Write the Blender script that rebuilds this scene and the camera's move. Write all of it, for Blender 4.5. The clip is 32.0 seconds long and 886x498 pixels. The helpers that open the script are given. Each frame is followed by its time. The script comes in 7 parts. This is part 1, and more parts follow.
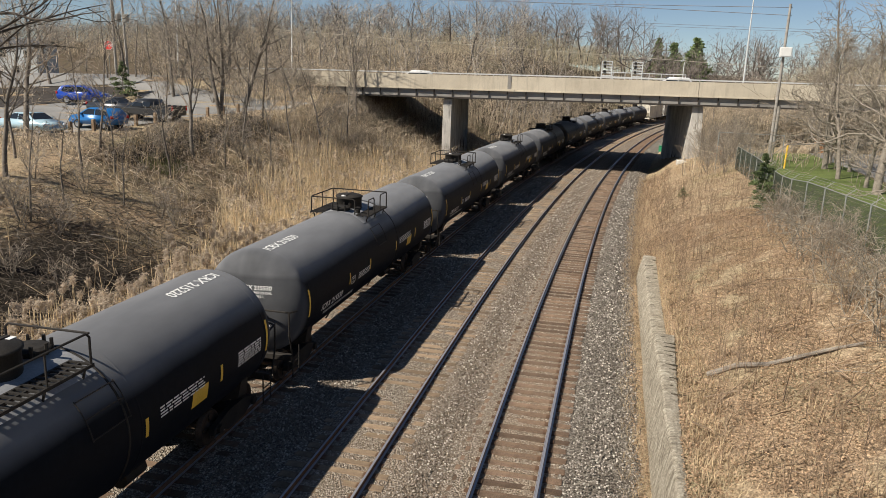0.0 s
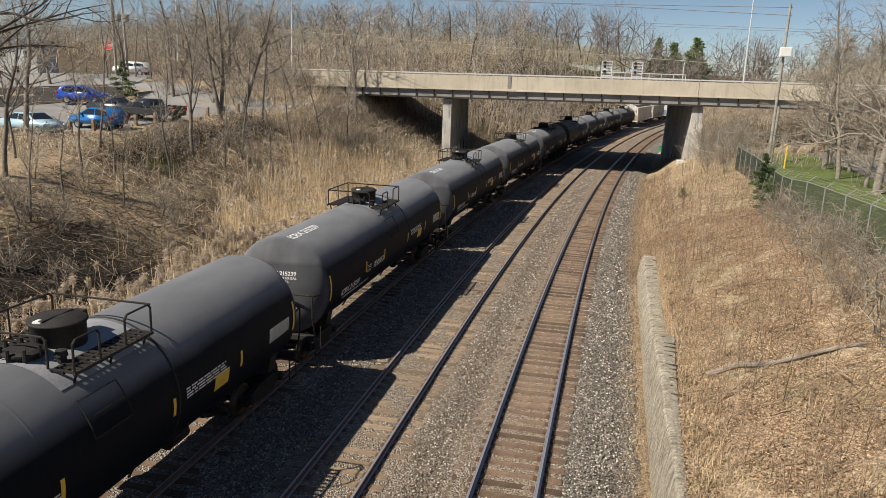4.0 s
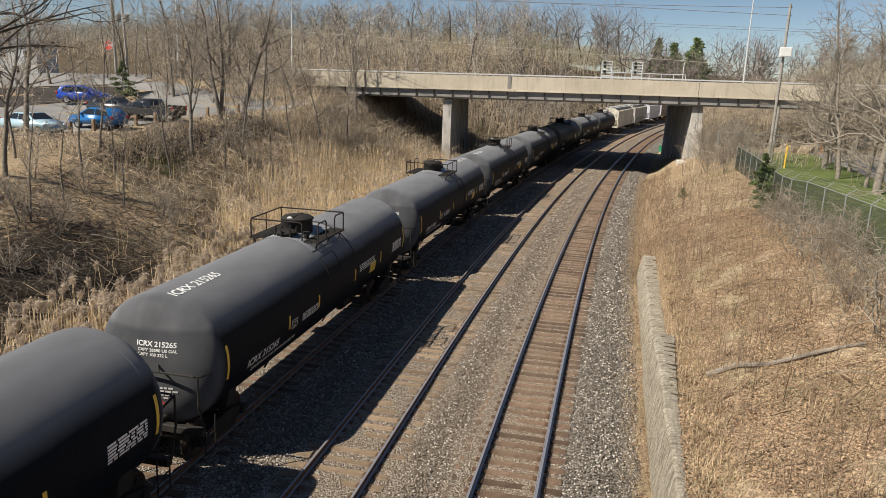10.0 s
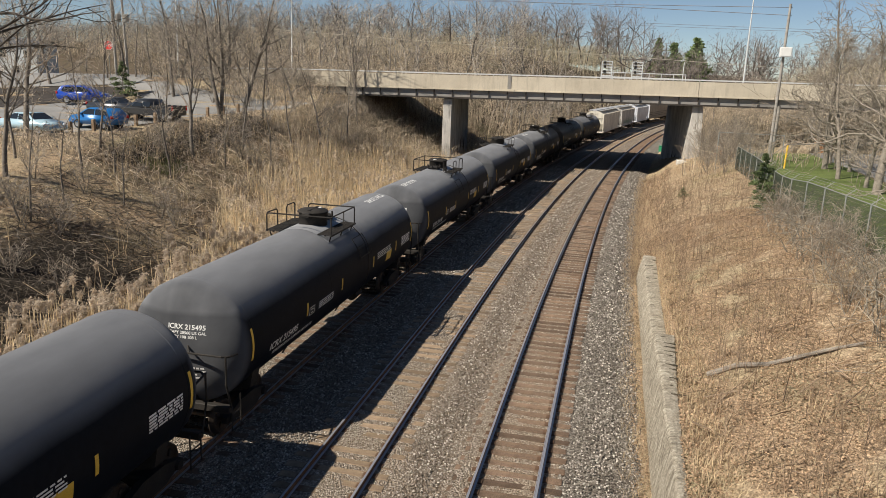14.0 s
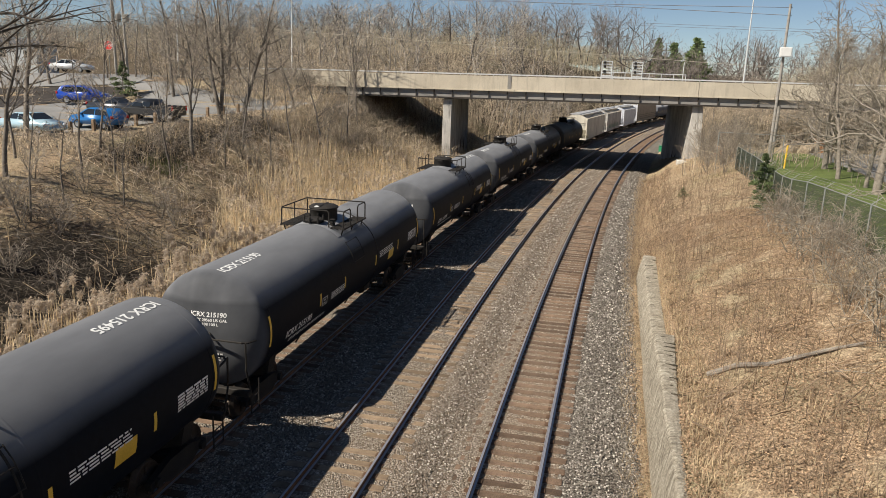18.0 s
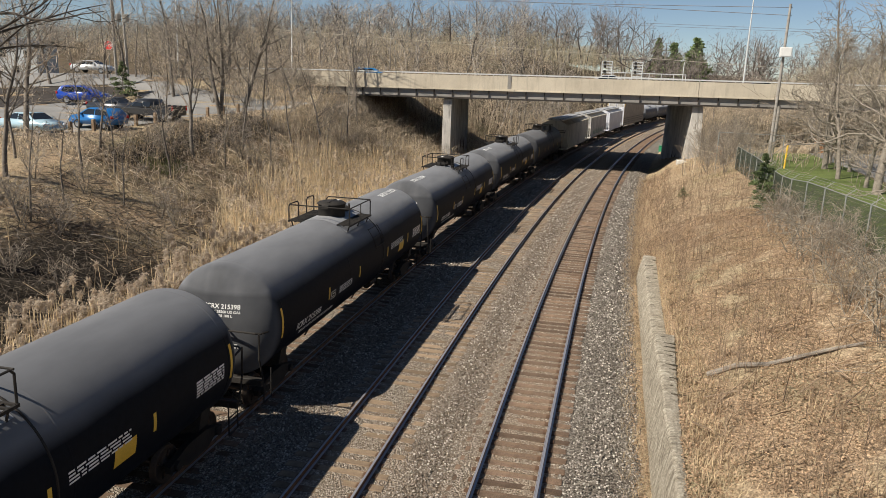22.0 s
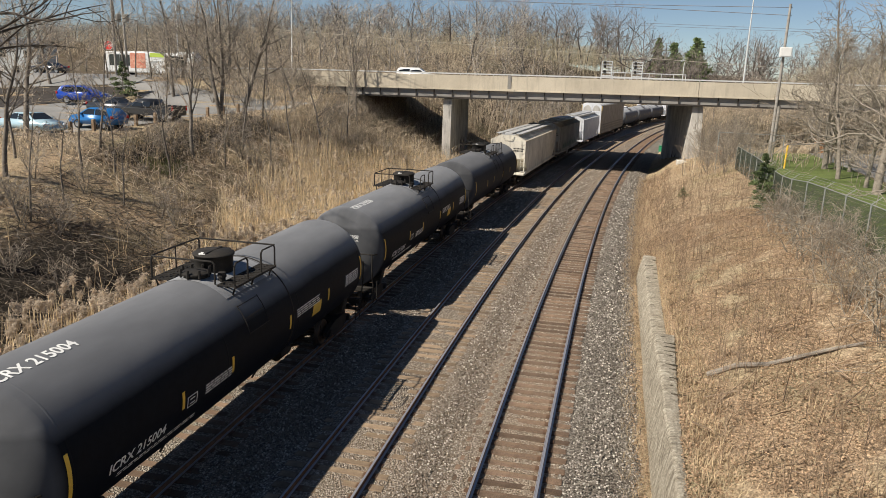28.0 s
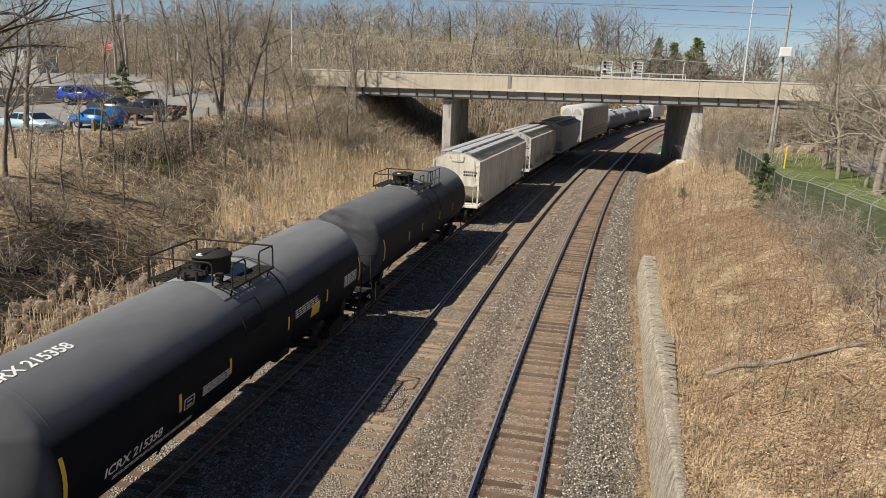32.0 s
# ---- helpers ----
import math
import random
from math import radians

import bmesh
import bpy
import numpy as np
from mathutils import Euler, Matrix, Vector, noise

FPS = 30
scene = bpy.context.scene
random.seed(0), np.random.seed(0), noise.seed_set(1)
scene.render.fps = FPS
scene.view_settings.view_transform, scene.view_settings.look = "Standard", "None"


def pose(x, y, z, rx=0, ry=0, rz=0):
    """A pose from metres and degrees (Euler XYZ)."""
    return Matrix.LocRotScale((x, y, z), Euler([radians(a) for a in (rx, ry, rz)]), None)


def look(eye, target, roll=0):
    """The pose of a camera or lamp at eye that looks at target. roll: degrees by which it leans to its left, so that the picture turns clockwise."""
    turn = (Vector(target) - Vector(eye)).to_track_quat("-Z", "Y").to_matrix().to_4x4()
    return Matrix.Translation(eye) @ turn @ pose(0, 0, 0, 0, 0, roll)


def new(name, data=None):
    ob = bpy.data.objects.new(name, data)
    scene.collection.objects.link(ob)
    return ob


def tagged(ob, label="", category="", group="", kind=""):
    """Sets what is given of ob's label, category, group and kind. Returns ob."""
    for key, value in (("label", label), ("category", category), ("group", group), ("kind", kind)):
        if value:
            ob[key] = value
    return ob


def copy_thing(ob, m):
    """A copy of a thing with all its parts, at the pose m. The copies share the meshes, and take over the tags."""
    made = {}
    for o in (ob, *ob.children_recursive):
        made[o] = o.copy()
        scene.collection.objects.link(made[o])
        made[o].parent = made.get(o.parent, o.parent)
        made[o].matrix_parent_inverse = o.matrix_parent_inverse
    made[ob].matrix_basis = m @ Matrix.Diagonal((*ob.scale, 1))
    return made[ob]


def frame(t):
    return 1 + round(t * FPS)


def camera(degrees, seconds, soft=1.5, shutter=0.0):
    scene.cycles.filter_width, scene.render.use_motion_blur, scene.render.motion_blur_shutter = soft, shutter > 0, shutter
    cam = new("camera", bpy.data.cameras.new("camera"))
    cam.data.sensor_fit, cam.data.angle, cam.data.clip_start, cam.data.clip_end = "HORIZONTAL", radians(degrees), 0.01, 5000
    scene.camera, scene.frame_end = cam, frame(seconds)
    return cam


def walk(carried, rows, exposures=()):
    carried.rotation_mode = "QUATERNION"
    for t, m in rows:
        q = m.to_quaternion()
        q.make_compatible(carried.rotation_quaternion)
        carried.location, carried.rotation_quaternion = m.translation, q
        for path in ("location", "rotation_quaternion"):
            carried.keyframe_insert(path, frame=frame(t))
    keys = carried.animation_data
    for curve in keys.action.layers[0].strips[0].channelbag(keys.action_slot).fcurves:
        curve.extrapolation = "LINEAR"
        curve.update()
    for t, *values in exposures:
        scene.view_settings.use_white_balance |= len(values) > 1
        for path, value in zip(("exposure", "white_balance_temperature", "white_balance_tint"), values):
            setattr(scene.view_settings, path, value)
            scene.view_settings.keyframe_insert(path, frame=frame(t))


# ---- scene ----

# ---- camera: held still on a bridge rail, 9.3 m over the rails ----
EYE = Vector((0.0, 0.0, 9.29))
AIM = EYE + Vector((math.sin(radians(-12.375)) * math.cos(radians(13.177)),
                    math.cos(radians(-12.375)) * math.cos(radians(13.177)), -math.sin(radians(13.177)))) * 20
cam = camera(61.515, 32.0, soft=0.5)
walk(cam, [(0.0, look(EYE, AIM, 2.133)), (32.0, look(EYE, AIM, 2.133))], [(0.0, 0.47), (32.0, 0.47)])

# ---- sky and sun: clear spring day, sun behind and to the left ----
SUN_WAY = Vector((0.76, 0.65, -1.0)).normalized()
world = bpy.data.worlds.new("sky")
scene.world = world
world.use_nodes = True
wn = world.node_tree.nodes
wl = world.node_tree.links
wn.clear()
sky = wn.new("ShaderNodeTexSky")
sky.sky_type, sky.sun_disc = "NISHITA", False
sky.sun_elevation = math.asin(-SUN_WAY.z)
sky.sun_rotation = math.atan2(-SUN_WAY.x, -SUN_WAY.y)
sky.air_density, sky.dust_density, sky.ozone_density = 0.68, 0.05, 1.2
bg = wn.new("ShaderNodeBackground")
bg.inputs["Strength"].default_value = 0.055
wo = wn.new("ShaderNodeOutputWorld")
wl.new(sky.outputs[0], bg.inputs[0])
wl.new(bg.outputs[0], wo.inputs[0])
sun_data = bpy.data.lights.new("sun", "SUN")
sun_data.energy, sun_data.angle, sun_data.color = 5.0, radians(0.53), (1.0, 0.92, 0.80)
sun = new("sun", sun_data)
sun.matrix_world = look((0, 0, 60), Vector((0, 0, 60)) + SUN_WAY)


# ---- materials ----
def shader(name, rough=0.8, metal=0.0, spec=0.5):
    m = bpy.data.materials.new(name)
    m.use_nodes = True
    nt = m.node_tree
    b = nt.nodes["Principled BSDF"]
    b.inputs["Roughness"].default_value = rough
    b.inputs["Metallic"].default_value = metal
    b.inputs["Specular IOR Level"].default_value = spec
    return m, nt, b


def coords(nt, space="Object"):
    return nt.nodes.new("ShaderNodeTexCoord").outputs[space]


def noise_node(nt, vec, scale, detail=4.0, rough=0.55):
    n = nt.nodes.new("ShaderNodeTexNoise")
    n.inputs["Scale"].default_value, n.inputs["Detail"].default_value, n.inputs["Roughness"].default_value = scale, detail, rough
    nt.links.new(vec, n.inputs["Vector"])
    return n.outputs["Fac"]


def ramp(nt, fac, stops):
    r = nt.nodes.new("ShaderNodeValToRGB")
    el = r.color_ramp.elements
    while len(el) < len(stops):
        el.new(0.5)
    for e, (p, c) in zip(el, stops):
        e.position, e.color = p, (*c, 1.0)
    nt.links.new(fac, r.inputs[0])
    return r.outputs[0]


def mix(nt, fac, a, b, mode="MIX"):
    n = nt.nodes.new("ShaderNodeMix")
    n.data_type, n.blend_type = "RGBA", mode
    for sock, v in ((n.inputs[0], fac), (n.inputs[6], a), (n.inputs[7], b)):
        if hasattr(v, "is_linked"):
            nt.links.new(v, sock)
        elif isinstance(v, (int, float)):
            sock.default_value = v
        else:
            sock.default_value = (*v, 1.0)
    return n.outputs[2]


def bump(nt, b, height, strength=0.5, dist=0.02):
    n = nt.nodes.new("ShaderNodeBump")
    n.inputs["Strength"].default_value, n.inputs["Distance"].default_value = strength, dist
    nt.links.new(height, n.inputs["Height"])
    nt.links.new(n.outputs[0], b.inputs["Normal"])


def rand_of(nt, island=False):
    if island:
        return nt.nodes.new("ShaderNodeNewGeometry").outputs["Random Per Island"]
    return nt.nodes.new("ShaderNodeObjectInfo").outputs["Random"]


def mottled(name, dark, light, scale=2.0, fine=30.0, rough=0.85, metal=0.0, bump_s=0.3, bump_d=0.01, vary=0.0, island=False, space="Object", spec=0.3):
    """Two-scale noise between two base colours, with a fine relief and, where wanted, a shift from piece to piece."""
    m, nt, b = shader(name, rough, metal, spec)
    vec = coords(nt, space)
    big, small = noise_node(nt, vec, scale), noise_node(nt, vec, fine, 5.0, 0.65)
    fac = nt.nodes.new("ShaderNodeMath")
    fac.operation = "MULTIPLY_ADD"
    nt.links.new(small, fac.inputs[0])
    fac.inputs[1].default_value = 0.6
    half = nt.nodes.new("ShaderNodeMath")
    half.operation = "MULTIPLY_ADD"
    nt.links.new(big, half.inputs[0])
    half.inputs[1].default_value, half.inputs[2].default_value = 0.6, -0.1
    nt.links.new(half.outputs[0], fac.inputs[2])
    col = ramp(nt, fac.outputs[0], [(0.3, dark), (0.72, light)])
    if vary:
        r = ramp(nt, rand_of(nt, island), [(0.0, (1 - vary,) * 3), (1.0, (1 + vary,) * 3)])
        col = mix(nt, 1.0, col, r, "MULTIPLY")
    nt.links.new(col, b.inputs["Base Color"])
    if bump_s:
        bump(nt, b, small, bump_s, bump_d)
    return m


def plain(name, col, rough=0.5, metal=0.0, spec=0.5):
    return mottled(name, tuple(c * 0.8 for c in col), tuple(min(1, c * 1.15) for c in col), 1.5, 25, rough, metal, 0.06, 0.003, spec=spec)


def leafy(m, share=0.45):
    """Let light pass through a thin leaf: part diffuse, part translucent."""
    nt = m.node_tree
    b, out = nt.nodes["Principled BSDF"], nt.nodes["Material Output"]
    tr = nt.nodes.new("ShaderNodeBsdfTranslucent")
    nt.links.new(b.inputs["Base Color"].links[0].from_socket, tr.inputs["Color"])
    mx = nt.nodes.new("ShaderNodeMixShader")
    mx.inputs[0].default_value = share
    nt.links.new(b.outputs[0], mx.inputs[1])
    nt.links.new(tr.outputs[0], mx.inputs[2])
    nt.links.new(mx.outputs[0], out.inputs["Surface"])
    return m


# ---- mesh helpers ----
def mesh_of(name, bm, mat, smooth=False):
    me = bpy.data.meshes.new(name)
    bm.to_mesh(me)
    bm.free()
    if mat:
        me.materials.append(mat)
    if smooth:
        me.shade_smooth()
    return me


def part(name, bm, material, parent, label="", smooth=False, at=None):
    ob = new(name, mesh_of(name, bm, material, smooth))
    ob.parent = parent
    if at is not None:
        ob.matrix_basis = at
    return tagged(ob, label)


def thing(name, label, category, group="", kind="", at=None, bm=None, mat=None, smooth=False):
    ob = new(name, mesh_of(name, bm, mat, smooth) if bm else None)
    if at is not None:
        ob.matrix_basis = at
    return tagged(ob, label, category, group, kind)


def box(bm, lo, hi, bev=0.0, m=None):
    c = [(a + b) / 2 for a, b in zip(lo, hi)]
    d = [abs(b - a) for a, b in zip(lo, hi)]
    r = bmesh.ops.create_cube(bm, size=1.0, matrix=(m or Matrix()) @ Matrix.Translation(c) @ Matrix.Diagonal((*d, 1)))
    if bev:
        es = list({e for v in r["verts"] for e in v.link_edges})
        bmesh.ops.bevel(bm, geom=es, offset=bev, segments=1, affect="EDGES")
    return bm


def rod(bm, a, b, r1, r2=None, n=8, cap=True):
    a, b = Vector(a), Vector(b)
    d = b - a
    if d.length < 1e-6:
        return bm
    m = Matrix.Translation((a + b) / 2) @ d.to_track_quat("Z", "Y").to_matrix().to_4x4()
    bmesh.ops.create_cone(bm, cap_ends=cap, segments=n, radius1=r1, radius2=r1 if r2 is None else r2, depth=d.length, matrix=m)
    return bm


def tube(bm, pts, r, n=6):
    for a, b in zip(pts[:-1], pts[1:]):
        rod(bm, a, b, r, r, n)
    return bm


def lathe(bm, prof, n=32, axis="Z", m=None):
    """Turn a list of (radius, height) round an axis."""
    rings = []
    m = m or Matrix()
    for r, h in prof:
        ring = []
        for i in range(n if r > 1e-5 else 1):
            a = 2 * math.pi * i / n
            p = (r * math.cos(a), r * math.sin(a), h) if axis == "Z" else (r * math.cos(a), h, r * math.sin(a))
            ring.append(bm.verts.new(m @ Vector(p)))
        rings.append(ring)
    for p, q in zip(rings[:-1], rings[1:]):
        for i in range(n):
            j = (i + 1) % n
            v = [p[i % len(p)], p[j % len(p)], q[j % len(q)], q[i % len(q)]]
            v = [w for k, w in enumerate(v) if w not in v[:k]]
            if len(v) > 2:
                bm.faces.new(v)
    bmesh.ops.recalc_face_normals(bm, faces=bm.faces[:])
    return bm


def extrude_profile(bm, pts, y0, y1):
    """Close a profile in x, z along y."""
    a = [bm.verts.new((x, y0, z)) for x, z in pts]
    b = [bm.verts.new((x, y1, z)) for x, z in pts]
    n = len(pts)
    for i in range(n):
        bm.faces.new((a[i], a[(i + 1) % n], b[(i + 1) % n], b[i]))
    bm.faces.new(a[::-1])
    bm.faces.new(b)
    bmesh.ops.recalc_face_normals(bm, faces=bm.faces[:])
    return bm


# ---- the line of the tracks: straight, then a long right-hand curve ----
_ss = np.arange(-80.0, 420.0, 0.5)
_th = np.cumsum(0.00125 * np.clip((_ss - 9.68) / 20.0, 0, 1)) * 0.5
_px, _py = np.cumsum(np.sin(_th)) * 0.5, np.cumsum(np.cos(_th)) * 0.5
_px -= np.interp(0, _ss, _px)
_py -= np.interp(0, _ss, _py)
TRACKS = (-10.055, -5.755, -1.758)


def rail_point(s, off=0.0, z=0.0):
    x, y, t = (float(np.interp(s, _ss, a)) for a in (_px, _py, _th))
    return Vector((x + off * math.cos(t), y - off * math.sin(t), z))


def rail_pose(s, off=0.0, z=0.0):
    t = float(np.interp(s, _ss, _th))
    return Matrix.Translation(rail_point(s, off, z)) @ Matrix.Rotation(-t, 4, "Z")


def sm(a, b, x):
    t = np.clip((x - a) / (b - a), 0, 1)
    return t * t * (3 - 2 * t)


def lin(a, b, x):
    return np.clip((x - a) / (b - a), 0, 1)


def road_z(x):
    """Height of the road over the bridge and its approaches."""
    return np.interp(x, [-160, -80, -52, -33, 0, 30, 80], [6.2, 7.4, 7.95, 8.35, 8.65, 8.85, 8.9])


def front_y(x):
    """The near face of the bridge."""
    return 78.3 + 0.09 * (x + 5)


def ground_z(x, y):
    """Height of the ground: railway cutting, slopes, lawn, car park and road banks."""
    x, y = np.asarray(x, float), np.asarray(y, float)
    off = x - np.interp(y, _py, _px)
    z = np.full(np.broadcast(x, y).shape, -0.45)
    # the side of the parking place
    z = z - 0.45 * sm(-12.2, -14.2, off)
    top = 3.9 + 0.055 * np.clip(y - 38, -10, 40)
    z = z + (top + 0.9) * lin(-18.5, -31, off) ** 1.15
    # the side of the lawn
    foot = np.interp(y, [8, 14, 24, 37], [1.52, 1.58, 2.14, 2.08])
    z = z + 1.62 * sm(foot, foot + 0.45, off) * sm(44, 36, y) + (1.25 * sm(1.2, 4.5, off)) * sm(36, 44, y)
    z = z + 2.3 * lin(2.7, 9.4, off) + 0.25 * sm(9.5, 16, off)
    # banks that carry the road up to the bridge
    rz = road_z(x)
    side = np.minimum(lin(front_y(x) - 9, front_y(x) - 0.5, y), lin(front_y(x) + 32, front_y(x) + 22, y))
    left, right = lin(-26, -37, x), lin(31, 41, x)
    k = side * np.maximum(left, right)
    z = np.where(rz - 0.12 > z, z + (rz - 0.12 - z) * k, z)
    far = sm(108, 190, y) * sm(12, 40, np.abs(off + 4))
    z = z + far * np.where(off < 0, 8.5, 7.0)
    return z


def bank(x, y):
    return float(ground_z(x, y)) 

# ---- ground ----
def ground_material():
    m, nt, b = shader("soil_and_leaves", 0.95, 0, 0.2)
    vec = coords(nt)
    n1, n2, n3 = noise_node(nt, vec, 0.35, 5), noise_node(nt, vec, 5.0, 6, 0.7), noise_node(nt, vec, 0.09, 3)
    soil = ramp(nt, n2, [(0.3, (0.13, 0.09, 0.055)), (0.5, (0.31, 0.23, 0.15)), (0.7, (0.52, 0.41, 0.28))])
    straw = ramp(nt, n2, [(0.3, (0.17, 0.13, 0.075)), (0.7, (0.46, 0.38, 0.25))])
    col = mix(nt, ramp(nt, n1, [(0.42, (0, 0, 0)), (0.6, (1, 1, 1))]), soil, straw)
    green = ramp(nt, n3, [(0.60, (0, 0, 0)), (0.72, (0.6, 0.6, 0.6))])
    col = mix(nt, green, col, (0.12, 0.15, 0.05))
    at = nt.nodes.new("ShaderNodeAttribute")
    at.attribute_name = "humus_shade"
    # dark soil; its near-black tones also hold shade put into the colour
    humus_shade = ramp(nt, n2, [(0.36, (0.008, 0.0065, 0.005)), (0.60, (0.024, 0.019, 0.014)), (0.84, (0.14, 0.115, 0.082))])
    col = mix(nt, at.outputs["Fac"], col, humus_shade)
    n4 = noise_node(nt, vec, 17.0, 4, 0.7)
    col = mix(nt, 1.0, col, ramp(nt, n4, [(0.34, (0.48, 0.46, 0.43)), (0.48, (1.05, 1.05, 1.05)), (0.64, (1.55, 1.52, 1.47))]), "MULTIPLY")
    nt.links.new(col, b.inputs["Base Color"])
    bump(nt, b, n4, 0.9, 0.06)
    return m


def grid_mesh(name, xs, ys, fz, mat, jitter=0.0):
    X, Y = np.meshgrid(xs, ys)
    Z = fz(X, Y)
    if jitter:
        Z = Z + jitter * (np.random.rand(*Z.shape) - 0.5)
    v = np.stack([X.ravel(), Y.ravel(), Z.ravel()], 1)
    nx, ny = len(xs), len(ys)
    i = (np.arange(ny - 1)[:, None] * nx + np.arange(nx - 1)[None]).ravel()
    f = np.stack([i, i + 1, i + nx + 1, i + nx], 1)
    me = bpy.data.meshes.new(name)
    me.from_pydata(v.tolist(), [], f.tolist())
    me.materials.append(mat)
    me.shade_smooth()
    return me


M_SOIL = ground_material()


def rough_ground(x, y):
    z = ground_z(x, y)
    off = x - np.interp(y, _py, _px)
    wild = sm(-12.5, -15, off) + sm(2.6, 3.4, off) * sm(10.5, 9, off)
    w = np.sin(x * 1.3 + np.sin(y * 0.9) * 2) * np.sin(y * 1.1 + np.sin(x * 0.7) * 2) * 0.10 + np.sin(x * 3.1 + y * 2.3) * np.sin(y * 2.9 - x * 1.7) * 0.05
    return z + w * np.clip(wild, 0, 1)


xs = np.concatenate([np.linspace(-3000, -160, 12), np.arange(-150, -34, 2.5), np.arange(-34, -12, 0.5), np.arange(-12, 1, 2.0), np.arange(1, 3.3, 0.1), np.arange(3.3, 12, 0.35),
                     np.arange(12, 60, 1.5), np.linspace(62, 150, 14), np.linspace(200, 3000, 10)])
ys = np.concatenate([np.linspace(-800, -40, 8), np.arange(-30, 8, 3.0), np.arange(8, 70, 0.5), np.arange(70, 112, 0.8), np.arange(113, 200, 3.0), np.linspace(205, 4000, 16)])
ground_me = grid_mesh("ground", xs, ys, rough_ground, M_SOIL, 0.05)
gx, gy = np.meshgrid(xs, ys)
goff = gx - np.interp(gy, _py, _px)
# lower bank: dark soil, blackened further by painted shade among the brambles
humus_shade = 0.97 * sm(-17.2, -19.5, goff) * sm(35, 29, gy) * sm(-27.5, -25.0, goff)
# band below the car park posts: shade put into the soil colour
humus_shade = humus_shade + 0.85 * np.exp(-((goff + 30.0) / 1.3) ** 2) * sm(38, 41, gy) * sm(62, 55, gy)
humus_shade = humus_shade + 0.22 * sm(-20.5, -23.0, goff) * sm(33, 40, gy) * sm(92, 74, gy) * (0.7 + 0.3 * np.sin(gx * 0.9) * np.sin(gy * 0.7))
humus_shade = humus_shade + 0.75 * sm(102, 116, gy) * sm(13, 18, np.abs(goff + 4))
ground_me.attributes.new("humus_shade", "FLOAT", "POINT").data.foreach_set("value", np.clip(humus_shade, 0, 1).ravel())
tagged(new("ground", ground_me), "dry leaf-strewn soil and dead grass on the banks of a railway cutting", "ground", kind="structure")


# ---- ballast: one strip of crushed stone under three tracks ----
def ballast_material():
    m, nt, b = shader("crushed_stone", 0.92, 0, 0.25)
    vec = coords(nt)
    v = nt.nodes.new("ShaderNodeTexVoronoi")
    v.inputs["Scale"].default_value = 21.0
    nt.links.new(vec, v.inputs["Vector"])
    stone = ramp(nt, v.outputs["Color"], [(0.0, (0.08, 0.073, 0.064)), (0.4, (0.29, 0.262, 0.222)), (0.75, (0.50, 0.455, 0.39)), (1.0, (0.86, 0.80, 0.70))])
    dark = ramp(nt, v.outputs["Distance"], [(0.25, (1, 1, 1)), (0.75, (0.28, 0.26, 0.24))])
    col = mix(nt, 1.0, stone, dark, "MULTIPLY")
    # rusty brown dust between the rails, greyer shoulders: by the side distance from the tracks
    at = nt.nodes.new("ShaderNodeAttribute")
    at.attribute_name = "dust"
    n = noise_node(nt, vec, 0.9, 4)
    f = nt.nodes.new("ShaderNodeMath")
    f.operation = "MULTIPLY"
    nt.links.new(at.outputs["Fac"], f.inputs[0])
    nt.links.new(ramp(nt, n, [(0.25, (0.45,) * 3), (0.65, (1.0,) * 3)]), f.inputs[1])
    col = mix(nt, f.outputs[0], col, mix(nt, 0.52, col, (0.37, 0.27, 0.18)))
    nt.links.new(col, b.inputs["Base Color"])
    bump(nt, b, v.outputs["Distance"], 1.0, -0.07)
    return m


M_BALLAST = ballast_material()


def ballast():
    offs = np.concatenate([[-13.6, -13.0, -12.4], np.arange(-12.0, 0.7, 0.4), [0.9, 1.5, 2.1]])
    ss = np.concatenate([np.arange(-60, 10, 5.0), np.arange(10, 130, 0.5), np.arange(131, 400, 4.0)])
    vs, dust = [], []
    for s in ss:
        t = float(np.interp(s, _ss, _th))
        o = rail_point(s)
        for k in offs:
            near = min(abs(k - c) for c in TRACKS)
            z = (-0.188 if k < -3.7 else -0.204) + 0.05 * float(sm(1.1, 1.9, near)) * -1 + 0.02 * math.sin(s * 1.7 + k * 3) * math.sin(s * 0.6 - k)
            if -1.32 < k - TRACKS[2] < -0.88:
                z = -0.158 + 0.012 * math.sin(s * 5.0)
            if k < -12.2:
                z = -0.2 - 0.5 * (-12.2 - k)
            if k > 0.7:
                z = -0.25 - 0.28 * (k - 0.7)
            vs.append((o.x + k * math.cos(t), o.y - k * math.sin(t), z))
            a = 1.0 if abs(k - TRACKS[2]) < 1.0 else 0.6 if abs(k - TRACKS[1]) < 1.1 else 0.4 if abs(k - TRACKS[0]) < 1.0 else 0.0
            dust.append(max(a, 0.75 if -4.9 < k < -2.7 else 0.0))
    nx, ny = len(offs), len(ss)
    i = (np.arange(ny - 1)[:, None] * nx + np.arange(nx - 1)[None]).ravel()
    me = bpy.data.meshes.new("ballast")
    me.from_pydata(vs, [], np.stack([i, i + 1, i + nx + 1, i + nx], 1).tolist())
    at = me.attributes.new("dust", "FLOAT", "POINT")
    at.data.foreach_set("value", dust)
    me.materials.append(M_BALLAST)
    me.shade_smooth()
    return tagged(new("ballast", me), "grey crushed-stone ballast, rusty brown between the rails", "ballast", kind="structure")


ballast()


